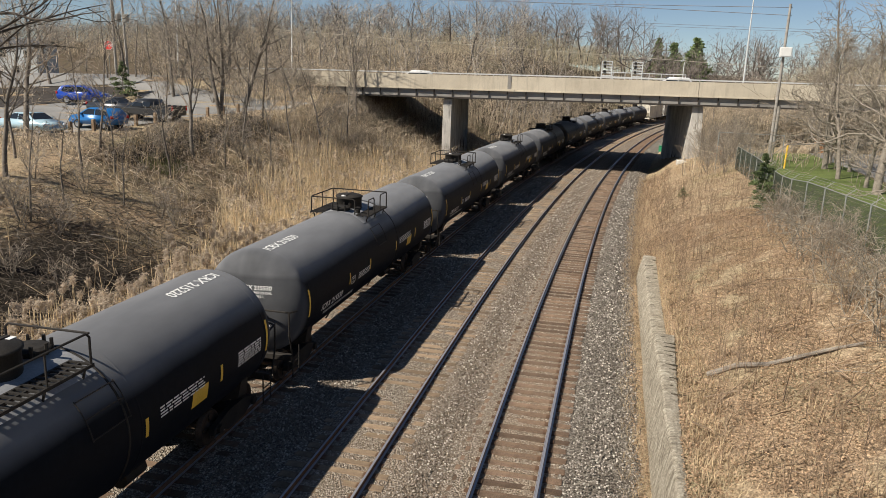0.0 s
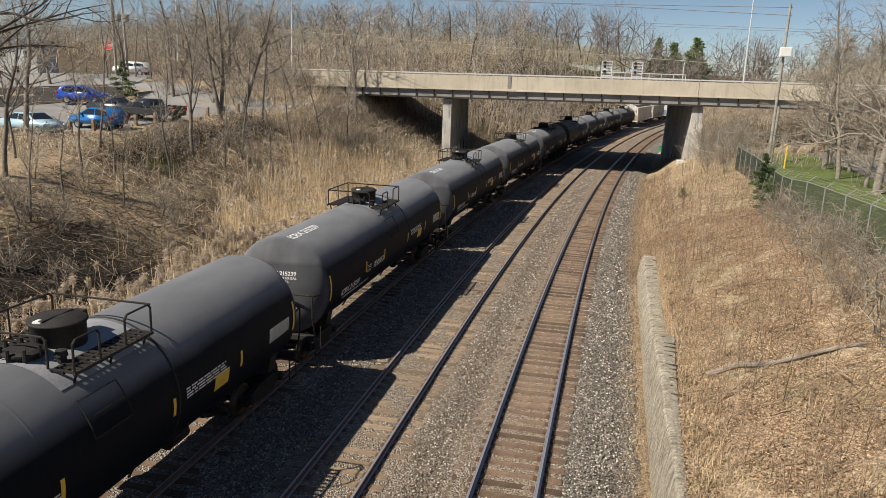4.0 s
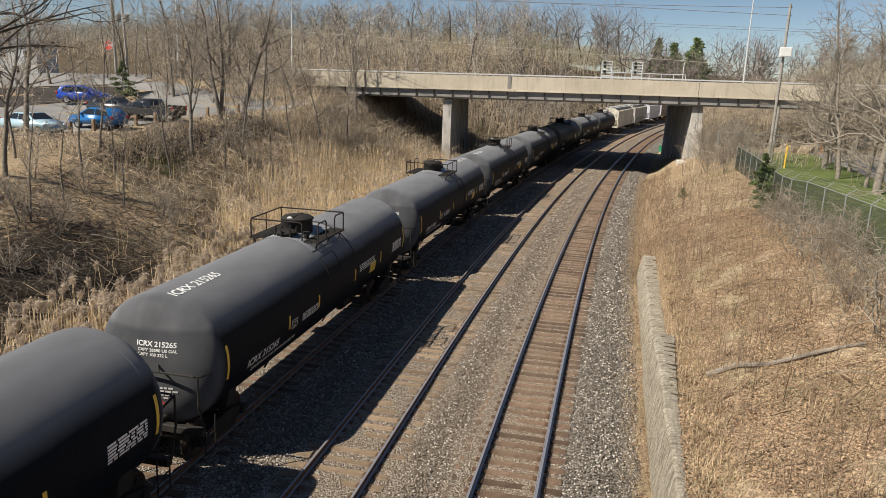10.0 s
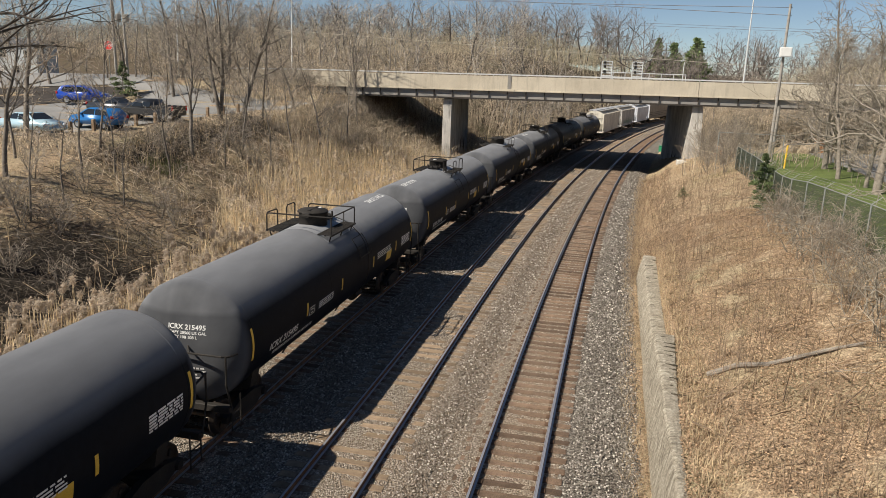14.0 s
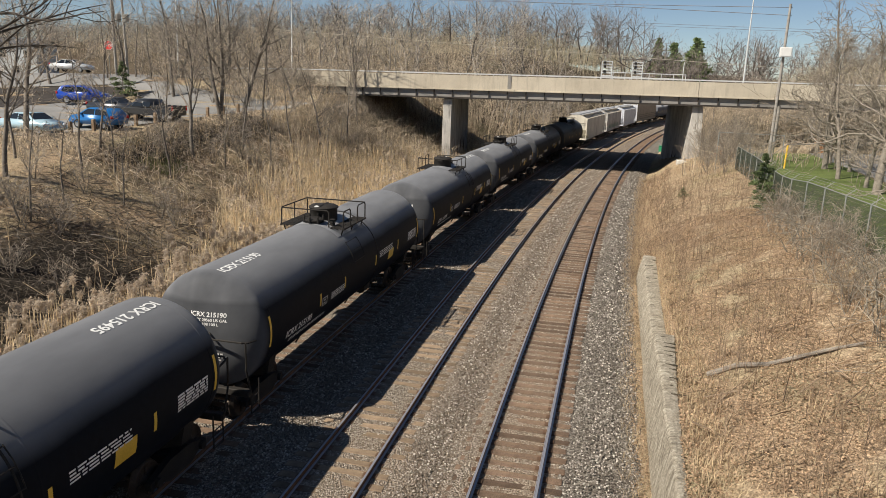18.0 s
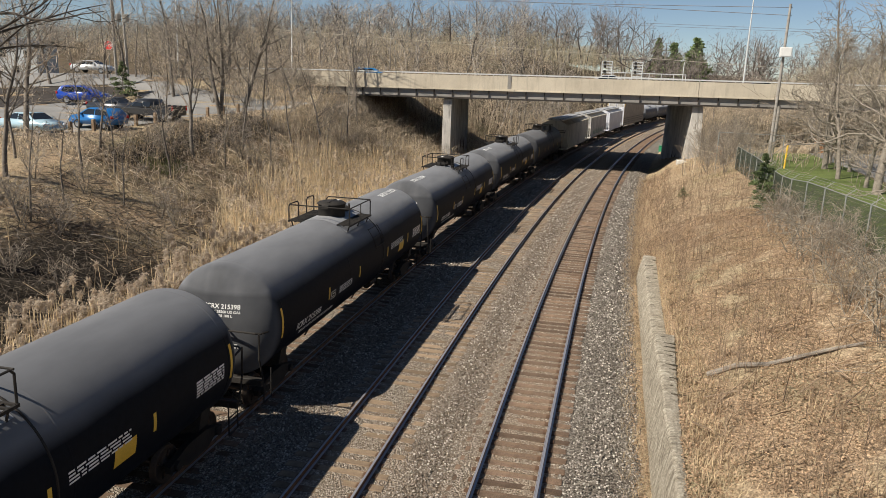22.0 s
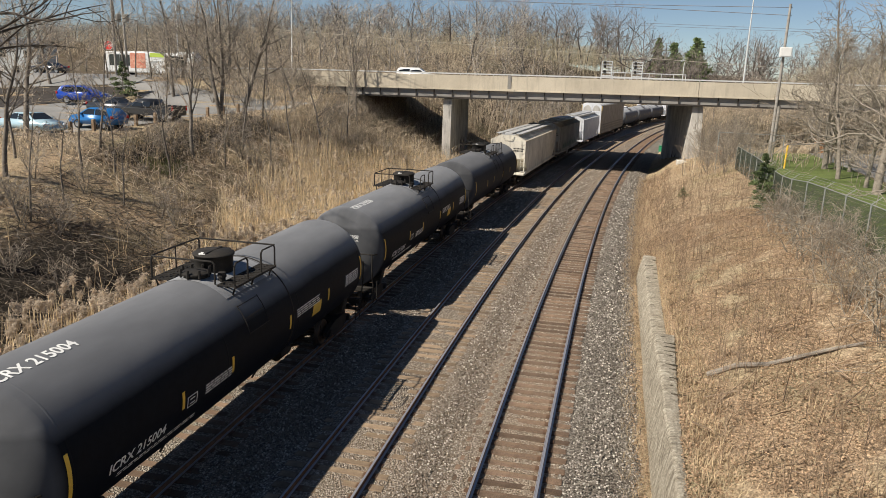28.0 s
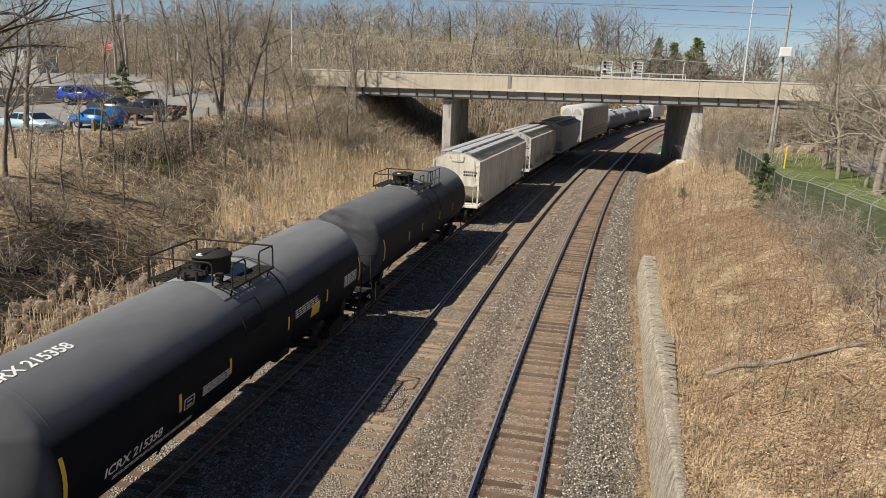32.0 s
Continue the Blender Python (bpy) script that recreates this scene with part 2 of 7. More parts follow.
# ---- rails and sleepers ----
def rail_material(name, head):
    m, nt, b = shader(name, 0.45, 0.6, 0.5)
    vec = coords(nt)
    n = noise_node(nt, vec, 9.0, 4)
    rust = ramp(nt, n, [(0.3, (0.10, 0.055, 0.035)), (0.7, (0.22, 0.13, 0.08))])
    g = nt.nodes.new("ShaderNodeNewGeometry")
    sp = nt.nodes.new("ShaderNodeSeparateXYZ")
    nt.links.new(g.outputs["Normal"], sp.inputs[0])
    top = ramp(nt, sp.outputs["Z"], [(0.9, (0, 0, 0)), (0.97, (1, 1, 1))])
    nt.links.new(mix(nt, top, rust, head), b.inputs["Base Color"])
    nt.links.new(ramp(nt, top, [(0.0, (0.85,) * 3), (1.0, (0.28,) * 3)]), b.inputs["Roughness"])
    return m


M_RAIL = rail_material("worn_rail_steel", (0.42, 0.43, 0.46))
M_TIE_OLD = mottled("weathered_timber", (0.115, 0.082, 0.055), (0.34, 0.25, 0.165), 3, 40, 0.9, 0, 0.5, 0.01, 0.35)
M_TIE_RUST = mottled("creosoted_timber_rust", (0.055, 0.036, 0.025), (0.25, 0.17, 0.115), 3, 40, 0.9, 0, 0.5, 0.01, 0.45)
M_PLATE = mottled("rusty_plate", (0.09, 0.05, 0.03), (0.20, 0.12, 0.075), 8, 60, 0.8, 0.3)
RAIL_PROFILE = [(-0.07, -0.172), (0.07, -0.172), (0.07, -0.155), (0.012, -0.14), (0.010, -0.05), (0.036, -0.04), (0.036, -0.008), (0.028, 0.0), (-0.028, 0.0), (-0.036, -0.008),
                (-0.036, -0.04), (-0.010, -0.05), (-0.012, -0.14), (-0.07, -0.155)]


def sweep(profile, off, s0, s1, step, end=True):
    bm = bmesh.new()
    prev = None
    ss = list(np.arange(s0, s1 + 0.01, step))
    for s in ss:
        m = rail_pose(s, off)
        ring = [bm.verts.new(m @ Vector((x, 0, z))) for x, z in profile]
        if prev:
            for i in range(len(ring)):
                j = (i + 1) % len(ring)
                bm.faces.new((prev[i], prev[j], ring[j], ring[i]))
        elif end:
            bm.faces.new(ring)
        prev = ring
    if end:
        bm.faces.new(prev[::-1])
    bmesh.ops.recalc_face_normals(bm, faces=bm.faces[:])
    return bm


def tie_mesh(name, mat, seed):
    rnd = random.Random(seed)
    bm = box(bmesh.new(), (-1.3, -0.125, -0.36), (1.3, 0.125, -0.172), 0.012)
    for v in bm.verts:
        v.co.x += rnd.uniform(-0.03, 0.03)
        v.co.z += rnd.uniform(-0.008, 0.002)
        v.co.y += rnd.uniform(-0.012, 0.012)
    return mesh_of(name, bm, mat)


TIE_AT = {}  # where the sleepers lie along each track


def build_tracks():
    looks = ((M_TIE_RUST, "main track carrying the train, rusty rails on timber sleepers"), (M_TIE_OLD, "empty middle track with polished rails on weathered grey-brown timber sleepers"),
             (M_TIE_RUST, "empty track with dark rails on closely laid rust-brown timber sleepers"))
    for k, (off, (mat, label)) in enumerate(zip(TRACKS, looks)):
        tr = thing("railway_track", label, "railway track", "parallel railway tracks")
        for side in (-0.7525, 0.7525):
            part("rail", sweep(RAIL_PROFILE, off + side, -40, 320, 2.0), M_RAIL, tr, "steel rail with a worn bright head")
        kinds = [tie_mesh("sleeper", mat, 10 * k + j) for j in range(4)]
        rnd = random.Random(k)
        far = bmesh.new()
        s = 5.0
        while s < 150:
            m = rail_pose(s, off) @ pose(rnd.uniform(-0.04, 0.04) if k == 2 else rnd.uniform(-0.09, 0.09), 0, rnd.uniform(-0.014, 0.004), 0, 0, rnd.uniform(-1.2, 1.2))
            TIE_AT.setdefault(k, []).append(s)
            if s < 92:
                ob = new("sleeper", kinds[rnd.randrange(4)])
                ob.parent = tr
                ob.matrix_basis = m
            else:
                box(far, (-1.3, -0.115, -0.36), (1.3, 0.115, -0.172), 0, m)
            s += 0.50 * rnd.uniform(0.96, 1.04)
        ob = part("sleeper_bed", far, mat, tr)
        tagged(ob, kind="stuff")
        pl = bmesh.new()
        for side in (-0.7525, 0.7525):
            for i in range(int(60 / 0.5)):
                box(pl, (-0.17, -0.09, -0.176), (0.17, 0.09, -0.158), 0, rail_pose(10 + i * 0.5, off + side))
        tagged(part("tie_plate", pl, M_PLATE, tr), kind="stuff")


build_tracks()


def stone_material():
    m, nt, b = shader("loose_stone", 0.9, 0, 0.3)
    tone = ramp(nt, rand_of(nt, True), [(0.0, (0.065, 0.058, 0.05)), (0.45, (0.175, 0.158, 0.136)), (0.82, (0.31, 0.285, 0.248)), (1.0, (0.80, 0.75, 0.67))])
    at = nt.nodes.new("ShaderNodeAttribute")
    at.attribute_name = "dust"
    fine = noise_node(nt, coords(nt), 40, 4)
    col = mix(nt, at.outputs["Fac"], tone, mix(nt, 0.72, tone, (0.25, 0.165, 0.10)))
    col = mix(nt, 1.0, col, ramp(nt, fine, [(0.3, (0.75,) * 3), (0.65, (1.1,) * 3)]), "MULTIPLY")
    nt.links.new(col, b.inputs["Base Color"])
    return m


def loose_stones():
    """The upper layer of the ballast as single crushed stones, as far as they can be told apart."""
    r = np.random.RandomState(77)
    S, O, Z = [], [], []
    for s0, s1, per, size in ((12.5, 22, 420, 0.0235), (22, 34, 200, 0.030), (34, 52, 80, 0.040), (52, 84, 34, 0.055)):
        n = int((s1 - s0) * 11.0 * per)
        s, o = r.uniform(s0, s1, n), r.uniform(-9.4, 1.6, n)
        keep = np.ones(n, bool)
        sunk = np.zeros(n)
        for k, c in enumerate(TRACKS):
            near = np.abs(o - c)
            ties = np.array(TIE_AT[k])
            i = np.clip(np.searchsorted(ties, s), 1, len(ties) - 1)
            gap = np.minimum(np.abs(s - ties[i - 1]), np.abs(s - ties[i]))
            keep &= ~((np.abs(near - 0.7525) < 0.085) | ((near < 1.32) & (gap < 0.13) & (r.rand(n) > 0.05)))
            sunk = np.where(near < 1.32, 0.002, sunk)
        s, o, sunk = s[keep], o[keep], sunk[keep]
        S.append(s)
        O.append(o)
        hz = np.where(o > 0.7, -0.25 - 0.28 * (o - 0.7), np.where(o < -3.7, -0.215, -0.225))
        Z.append((hz - sunk + r.uniform(-0.004, 0.022, len(s)), np.full(len(s), size)))
    s, o = np.concatenate(S), np.concatenate(O)
    z, size = (np.concatenate([q[i] for q in Z]) for i in (0, 1))
    n = len(s)
    t = np.interp(s, _ss, _th)
    c = np.stack([np.interp(s, _ss, _px) + o * np.cos(t), np.interp(s, _ss, _py) - o * np.sin(t), z], 1)
    cube = np.array([(-1, -1, -1), (1, -1, -1), (1, 1, -1), (-1, 1, -1), (-1, -1, 1), (1, -1, 1), (1, 1, 1), (-1, 1, 1)], float)
    v = cube[None] * r.uniform(0.42, 1.0, (n, 8, 3)) * (size * r.uniform(0.6, 1.25, n))[:, None, None]
    a = r.uniform(0, 2 * np.pi, n)
    tip = r.uniform(-0.7, 0.7, n)
    y2, z2 = v[:, :, 1] * np.cos(tip)[:, None] - v[:, :, 2] * np.sin(tip)[:, None], v[:, :, 1] * np.sin(tip)[:, None] + v[:, :, 2] * np.cos(tip)[:, None]
    v = np.stack([v[:, :, 0] * np.cos(a)[:, None] - y2 * np.sin(a)[:, None], v[:, :, 0] * np.sin(a)[:, None] + y2 * np.cos(a)[:, None], z2 * 0.8], 2) + c[:, None]
    f = np.array([(0, 3, 2, 1), (4, 5, 6, 7), (0, 1, 5, 4), (1, 2, 6, 5), (2, 3, 7, 6), (3, 0, 4, 7)])
    me = bpy.data.meshes.new("ballast_stones")
    fv = (np.arange(n)[:, None, None] * 8 + f[None]).reshape(-1, 4).astype(np.int32)
    me.vertices.add(n * 8)
    me.vertices.foreach_set("co", v.astype(np.float32).ravel())
    me.loops.add(fv.size)
    me.loops.foreach_set("vertex_index", fv.ravel())
    me.polygons.add(len(fv))
    me.polygons.foreach_set("loop_start", np.arange(0, fv.size, 4, dtype=np.int32))
    me.update(calc_edges=True)
    d2, d1 = np.abs(o - TRACKS[2]), np.abs(o - TRACKS[1])
    dust = np.where(d2 < 1.15, 0.95, np.where(d1 < 1.2, 0.75, np.where(o < -2.6, 0.5, 0.18))) * r.uniform(0.55, 1.0, n)
    me.shade_flat()
    me.attributes.new("dust", "FLOAT", "POINT").data.foreach_set("value", np.repeat(dust, 8).astype(np.float32))
    me.materials.append(stone_material())
    tagged(new("ballast_stones", me), "loose grey and rust-dusted crushed stones between the rails", "ballast", kind="stuff")


loose_stones()

# ---- the old stone retaining wall ----
def streaked_concrete():
    """Weathered wall concrete with slanting grey-brown streaks down its face."""
    m, nt, b = shader("old_streaked_concrete", 0.95, 0, 0.2)
    vec = coords(nt)
    mp = nt.nodes.new("ShaderNodeMapping")
    mp.inputs["Rotation"].default_value = (radians(24), 0, 0)
    mp.inputs["Scale"].default_value = (1.0, 3.2, 0.9)
    nt.links.new(vec, mp.inputs["Vector"])
    streak, blot, fine = noise_node(nt, mp.outputs[0], 2.3, 6, 0.75), noise_node(nt, vec, 1.3, 4), noise_node(nt, vec, 15, 6, 0.75)
    col = ramp(nt, streak, [(0.32, (0.13, 0.11, 0.085)), (0.47, (0.31, 0.275, 0.215)), (0.64, (0.55, 0.505, 0.415))])
    col = mix(nt, ramp(nt, blot, [(0.45, (0, 0, 0)), (0.68, (0.7, 0.7, 0.7))]), col, (0.40, 0.36, 0.29))
    col = mix(nt, 1.0, col, ramp(nt, fine, [(0.33, (0.45, 0.43, 0.40)), (0.58, (1.08, 1.08, 1.08))]), "MULTIPLY")
    nt.links.new(col, b.inputs["Base Color"])
    bump(nt, b, fine, 0.9, 0.05)
    return m


M_CONCRETE_OLD = streaked_concrete()
M_MOSS = mottled("dark_crack_soil", (0.03, 0.026, 0.02), (0.12, 0.10, 0.07), 3, 20, 1.0)


def retaining_wall():
    """Two lengths of a battered wall: a leaning, streaked face under a flat broken coping."""
    w = thing("retaining_wall", "low crumbling pale concrete retaining wall along the tracks", "wall", kind="structure")
    rnd = random.Random(4)
    for y0, y1, base0, base1, top0, top1, cap0, cap1 in ((7.0, 24.4, 1.66, 1.68, 1.22, 1.22, 0.08, 0.60), (24.46, 37.6, 1.72, 1.80, 0.62, 0.85, 0.45, 0.55)):
        bm = bmesh.new()
        ny, rows = int((y1 - y0) / 0.09), []
        for i in range(ny + 1):
            f = i / ny
            y, xb, tz = y0 + (y1 - y0) * f, base0 + (base1 - base0) * f, top0 + (top1 - top0) * f
            j = lambda a: rnd.uniform(-a, a) * 0.5
            lip = 0.025 * math.sin(y * 1.3) + 0.015 * math.sin(y * 3.7)
            cap = cap0 + (cap1 - cap0) * f * f
            prof = [(xb - 0.02, -0.75), (xb + j(.012), -0.25), (xb + 0.05 + j(.022), 0.1 + j(.03)), (xb + 0.11 + j(.022), tz * 0.45 + j(.03)), (xb + 0.17 + j(.022), tz * 0.75 + j(.03)), (xb + 0.22 + lip + j(.02), tz - 0.05 + j(.015)),
                    (xb + 0.27 + lip + j(.02), tz + j(.012)), (xb + 0.27 + cap * 0.35, tz + 0.01 + j(.015)), (xb + 0.27 + cap * 0.7, tz + j(.015)), (xb + 0.27 + cap + j(.03), tz - 0.02 + j(.02)), (xb + 0.32 + cap + j(.03), tz - 0.14), (xb + 0.36 + cap, -0.3)]
            rows.append([bm.verts.new((px, y, pz)) for px, pz in prof])
        for a, b in zip(rows[:-1], rows[1:]):
            for i in range(len(a) - 1):
                bm.faces.new((a[i], b[i], b[i + 1], a[i + 1]))
        bm.faces.new(rows[0])
        bm.faces.new(rows[-1][::-1])
        bmesh.ops.recalc_face_normals(bm, faces=bm.faces[:])
        sec = part("wall_section", bm, M_CONCRETE_OLD, w)
        # cracks and soil-filled gaps across the coping
        y = y1 - 5.0
        while y < y1 - 0.2:
            z = top0 + (top1 - top0) * (y - y0) / (y1 - y0)
            x = base1 + 0.32
            bm = box(bmesh.new(), (x + rnd.uniform(0, 0.2), y, z - 0.03), (x + rnd.uniform(0.25, 0.5), y + rnd.uniform(0.02, 0.05), z + 0.018), 0, pose(0, 0, 0, 0, 0, rnd.uniform(-0.3, 0.3)))
            part("coping_crack", bm, M_MOSS, sec)
            y += rnd.uniform(0.3, 0.9)


retaining_wall()

# ---- the road bridge ----
def stained_concrete(name, dark, light, depth=0.5):
    """Concrete with rain streaks running down it, blotches and a fine grain."""
    m, nt, b = shader(name, 0.9, 0, 0.3)
    vec = coords(nt)
    mp = nt.nodes.new("ShaderNodeMapping")
    mp.inputs["Scale"].default_value = (2.2, 2.2, 0.22)
    nt.links.new(vec, mp.inputs["Vector"])
    streak, blot, fine = noise_node(nt, mp.outputs[0], 1.4, 5, 0.7), noise_node(nt, vec, 0.35, 4), noise_node(nt, vec, 16, 5, 0.65)
    col = mix(nt, ramp(nt, blot, [(0.35, (0, 0, 0)), (0.65, (1, 1, 1))]), dark, light)
    col = mix(nt, 1.0, col, ramp(nt, streak, [(0.30, (depth,) * 3), (0.50, (1.0,) * 3)]), "MULTIPLY")
    col = mix(nt, 1.0, col, ramp(nt, fine, [(0.3, (0.82,) * 3), (0.6, (1.0,) * 3)]), "MULTIPLY")
    nt.links.new(col, b.inputs["Base Color"])
    bump(nt, b, fine, 0.2, 0.01)
    return m


M_CONCRETE = stained_concrete("bridge_concrete", (0.52, 0.46, 0.36), (0.64, 0.57, 0.45), 0.80)
M_PIER = stained_concrete("pier_concrete", (0.38, 0.36, 0.33), (0.66, 0.63, 0.57), 0.42)
M_STEEL_BEAM = mottled("weathered_beam_steel", (0.22, 0.21, 0.195), (0.40, 0.375, 0.34), 0.7, 20, 0.75, 0.2)
M_STEEL_DARK = mottled("dark_flange_steel", (0.035, 0.03, 0.028), (0.08, 0.07, 0.06), 1, 20, 0.8, 0.2)
M_ALU = plain("galvanised_tube", (0.62, 0.63, 0.62), 0.6, 0.1)
M_ASPHALT = mottled("asphalt", (0.04, 0.04, 0.04), (0.085, 0.083, 0.08), 0.4, 60, 0.9, 0, 0.3, 0.01)
M_PAVING = mottled("pale_worn_asphalt", (0.15, 0.147, 0.14), (0.31, 0.303, 0.29), 0.25, 30, 0.92, 0, 0.3, 0.01)
BRIDGE_W = 21.0
BX0, BX1 = -44.0, 40.0
LANE_Z = -0.38  # the carriageway lies below the kerb beside the parapet


def bridge_at(x, depth, z):
    return Vector((x - depth * 0.055, front_y(x) + depth, z))


def strip(bm, x0, x1, d0, d1, za, zb, n=16, base=road_z):
    """A bar along the bridge; za and zb are heights over the road."""
    xs_ = np.linspace(x0, x1, n + 1)
    rings = []
    for x in xs_:
        r = float(base(x))
        rings.append([bm.verts.new(bridge_at(x, d, r + z)) for d, z in ((d0, za), (d1, za), (d1, zb), (d0, zb))])
    for a, b in zip(rings[:-1], rings[1:]):
        for i in range(4):
            bm.faces.new((a[i], a[(i + 1) % 4], b[(i + 1) % 4], b[i]))
    bm.faces.new(rings[0])
    bm.faces.new(rings[-1][::-1])
    bmesh.ops.recalc_face_normals(bm, faces=bm.faces[:])
    return bm


def bridge():
    br = thing("road_bridge", "concrete road bridge on steel beams across the railway", "bridge", kind="structure")
    part("deck", strip(bmesh.new(), BX0, BX1, 0.3, BRIDGE_W - 0.3, -0.85, LANE_Z - 0.006), M_ASPHALT, br)
    edges = [BX0, -27.4, -10.75, 8.0, 24.5, BX1]
    for a, b in zip(edges[:-1], edges[1:]):
        for d0, d1 in ((0.0, 0.32), (BRIDGE_W - 0.32, BRIDGE_W)):
            bm = strip(bmesh.new(), a + 0.02, b - 0.02, d0, d1, -0.60, 0.80, 8)
            strip(bm, a + 0.02, b - 0.02, d0 - 0.06, d1 + 0.02, -0.70, -0.595, 8)
            part("parapet", bm, M_CONCRETE, br, "pale tan concrete parapet with rain stains")
    # joint cover on the near face
    part("joint_plate", strip(bmesh.new(), -10.92, -10.58, -0.05, -0.004, -0.60, 0.94, 1), M_STEEL_BEAM, br, "dark expansion joint cover")
    part("joint_corbel", strip(bmesh.new(), -11.1, -10.2, -0.12, -0.004, -0.70, -0.48, 1), M_CONCRETE, br, "small concrete corbel under the joint")
    bm = bmesh.new()
    strip(bm, BX0, BX1, 0.06, 0.18, 0.90, 1.02, 24)
    part("rail_tube", bm, M_ALU, br, "pale metal tube rail")
    for x in np.arange(BX0 + 1, BX1, 3.4):
        p = bridge_at(x, 0.12, float(road_z(x)))
        part("rail_post", box(bmesh.new(), p + Vector((-0.04, -0.04, 0.79)), p + Vector((0.04, 0.04, 0.95))), M_ALU, br)
    for k in range(6):
        d = 0.24 + k * (BRIDGE_W - 0.6) / 5
        bm = strip(bmesh.new(), -36, 33, d - 0.02, d + 0.02, -1.42, -0.45)
        part("beam_web", bm, M_STEEL_BEAM, br, "weathered steel beam")
        bm = strip(bmesh.new(), -36, 33, d - 0.22, d + 0.22, -1.58, -1.42)
        part("beam_flange", bm, M_STEEL_DARK, br)
    for x in np.arange(-35.6, 33, 1.9):
        p = bridge_at(x, 0.21, float(road_z(x)))
        part("stiffener", box(bmesh.new(), p + Vector((-0.05, -0.12, -1.42)), p + Vector((0.05, 0.0, -0.62))), M_STEEL_DARK, br)
    # piers: long tapered walls across the bridge's width
    for xc, zb in ((-17.1, -0.6), (7.85, -0.6)):
        for d0, d1, wid in ((0.4, 13.5 if xc < 0 else BRIDGE_W - 0.4, 0.0),):
            bm = bmesh.new()
            top = float(road_z(xc)) - 1.60
            wt, wb = (0.45, 0.47) if xc < 0 else (0.52, 0.80)
            x_c = xc if xc < 0 else xc + 0.33
            lo = [bridge_at(x_c + sx * wb, d, zb) for sx, d in ((-1, d0), (1, d0), (1, d1), (-1, d1))]
            hi = [bridge_at(x_c + sx * wt, d, top) for sx, d in ((-1, d0), (1, d0), (1, d1), (-1, d1))]
            v = [bm.verts.new(p) for p in lo + hi]
            for f in ((0, 1, 2, 3), (4, 5, 6, 7), (0, 1, 5, 4), (1, 2, 6, 5), (2, 3, 7, 6), (3, 0, 4, 7)):
                bm.faces.new([v[i] for i in f])
            bmesh.ops.recalc_face_normals(bm, faces=bm.faces[:])
            bmesh.ops.bevel(bm, geom=bm.edges[:], offset=0.04, segments=1, affect="EDGES")
            part("pier", bm, M_PIER, br, "tapered concrete wall pier")
    # sprayed shapes low on the piers' faces towards the tracks
    rg = random.Random(12)
    dark, pale = mottled("dark_spray", (0.03, 0.03, 0.035), (0.09, 0.085, 0.09), 2, 14, 0.8), mottled("pale_spray", (0.45, 0.47, 0.50), (0.68, 0.69, 0.70), 2, 14, 0.8)
    for k in range(9):
        d = 1.0 + k * 1.25
        for x0, slope, z0, face in ((-16.62, -0.003, 0.6, 1), (7.39, 0.035, 0.3, -1)):
            bm = bmesh.new()
            for q, z in ((0, 0), (rg.uniform(0.5, 0.9), rg.uniform(-0.2, 0.2)), (rg.uniform(0.7, 1.1), rg.uniform(0.5, 1.3)), (rg.uniform(0.3, 0.5), rg.uniform(0.6, 0.9)), (rg.uniform(0, 0.1), rg.uniform(1.0, 1.7))):
                zz = z0 + z + 0.25 * (k % 3)
                pt = bridge_at(x0 + slope * zz, d + q, zz)
                bm.verts.new(pt + Vector((0.03 * face, 0, 0)))
            bm.faces.new(bm.verts[:])
            part("graffiti", bm, dark if k % 2 else pale, br, "faded sprayed graffiti shape")
    foot = bmesh.new()
    p = bridge_at(6.9, -0.6, 0)
    box(foot, (p.x - 0.4, p.y - 0.5, 0.2), (p.x + 0.5, p.y + 0.7, 1.75), 0.05)
    part("pier_footing", foot, M_PIER, br)
    for x, d in ((-36.0, 1), (33.0, 1)):
        bm = bmesh.new()
        p, q = bridge_at(x, 0.1, 0), bridge_at(x, BRIDGE_W - 0.1, 0)
        t = float(road_z(x))
        w = -1.2 if x < 0 else 1.2
        vs = [bm.verts.new(c) for c in (p, q, q + Vector((w, 0, 0)), p + Vector((w, 0, 0)))]
        r = bmesh.ops.extrude_face_region(bm, geom=[bm.faces.new(vs)])
        for v in [e for e in r["geom"] if isinstance(e, bmesh.types.BMVert)]:
            v.co.z = t - 0.5
        for v in vs:
            v.co.z = 2.0
        bmesh.ops.recalc_face_normals(bm, faces=bm.faces[:])
        part("abutment", bm, M_PIER, br)
    return br


bridge()


def approach_road():
    """The road on the banks beyond the bridge's ends."""
    for x0, x1 in ((-400, BX0), (BX1, 160)):
        bm = bmesh.new()
        xs_ = np.linspace(x0, x1, 30)
        prev = None
        for x in xs_:
            ring = [bm.verts.new(bridge_at(x, d, float(road_z(x)) + 0.02 + (0.02 if 1 < d < BRIDGE_W - 1 else 0))) for d in (0.2, 2.0, BRIDGE_W / 2, BRIDGE_W - 2, BRIDGE_W - 0.2)]
            if prev:
                for i in range(4):
                    bm.faces.new((prev[i], prev[i + 1], ring[i + 1], ring[i]))
            prev = ring
        r = bmesh.ops.extrude_face_region(bm, geom=bm.faces[:])
        for v in [e for e in r["geom"] if isinstance(e, bmesh.types.BMVert)]:
            v.co.z -= 0.3
        bmesh.ops.recalc_face_normals(bm, faces=bm.faces[:])
        tagged(new("road", mesh_of("road", bm, M_PAVING)), "worn grey asphalt street leading to the bridge", "road", kind="structure")


approach_road()

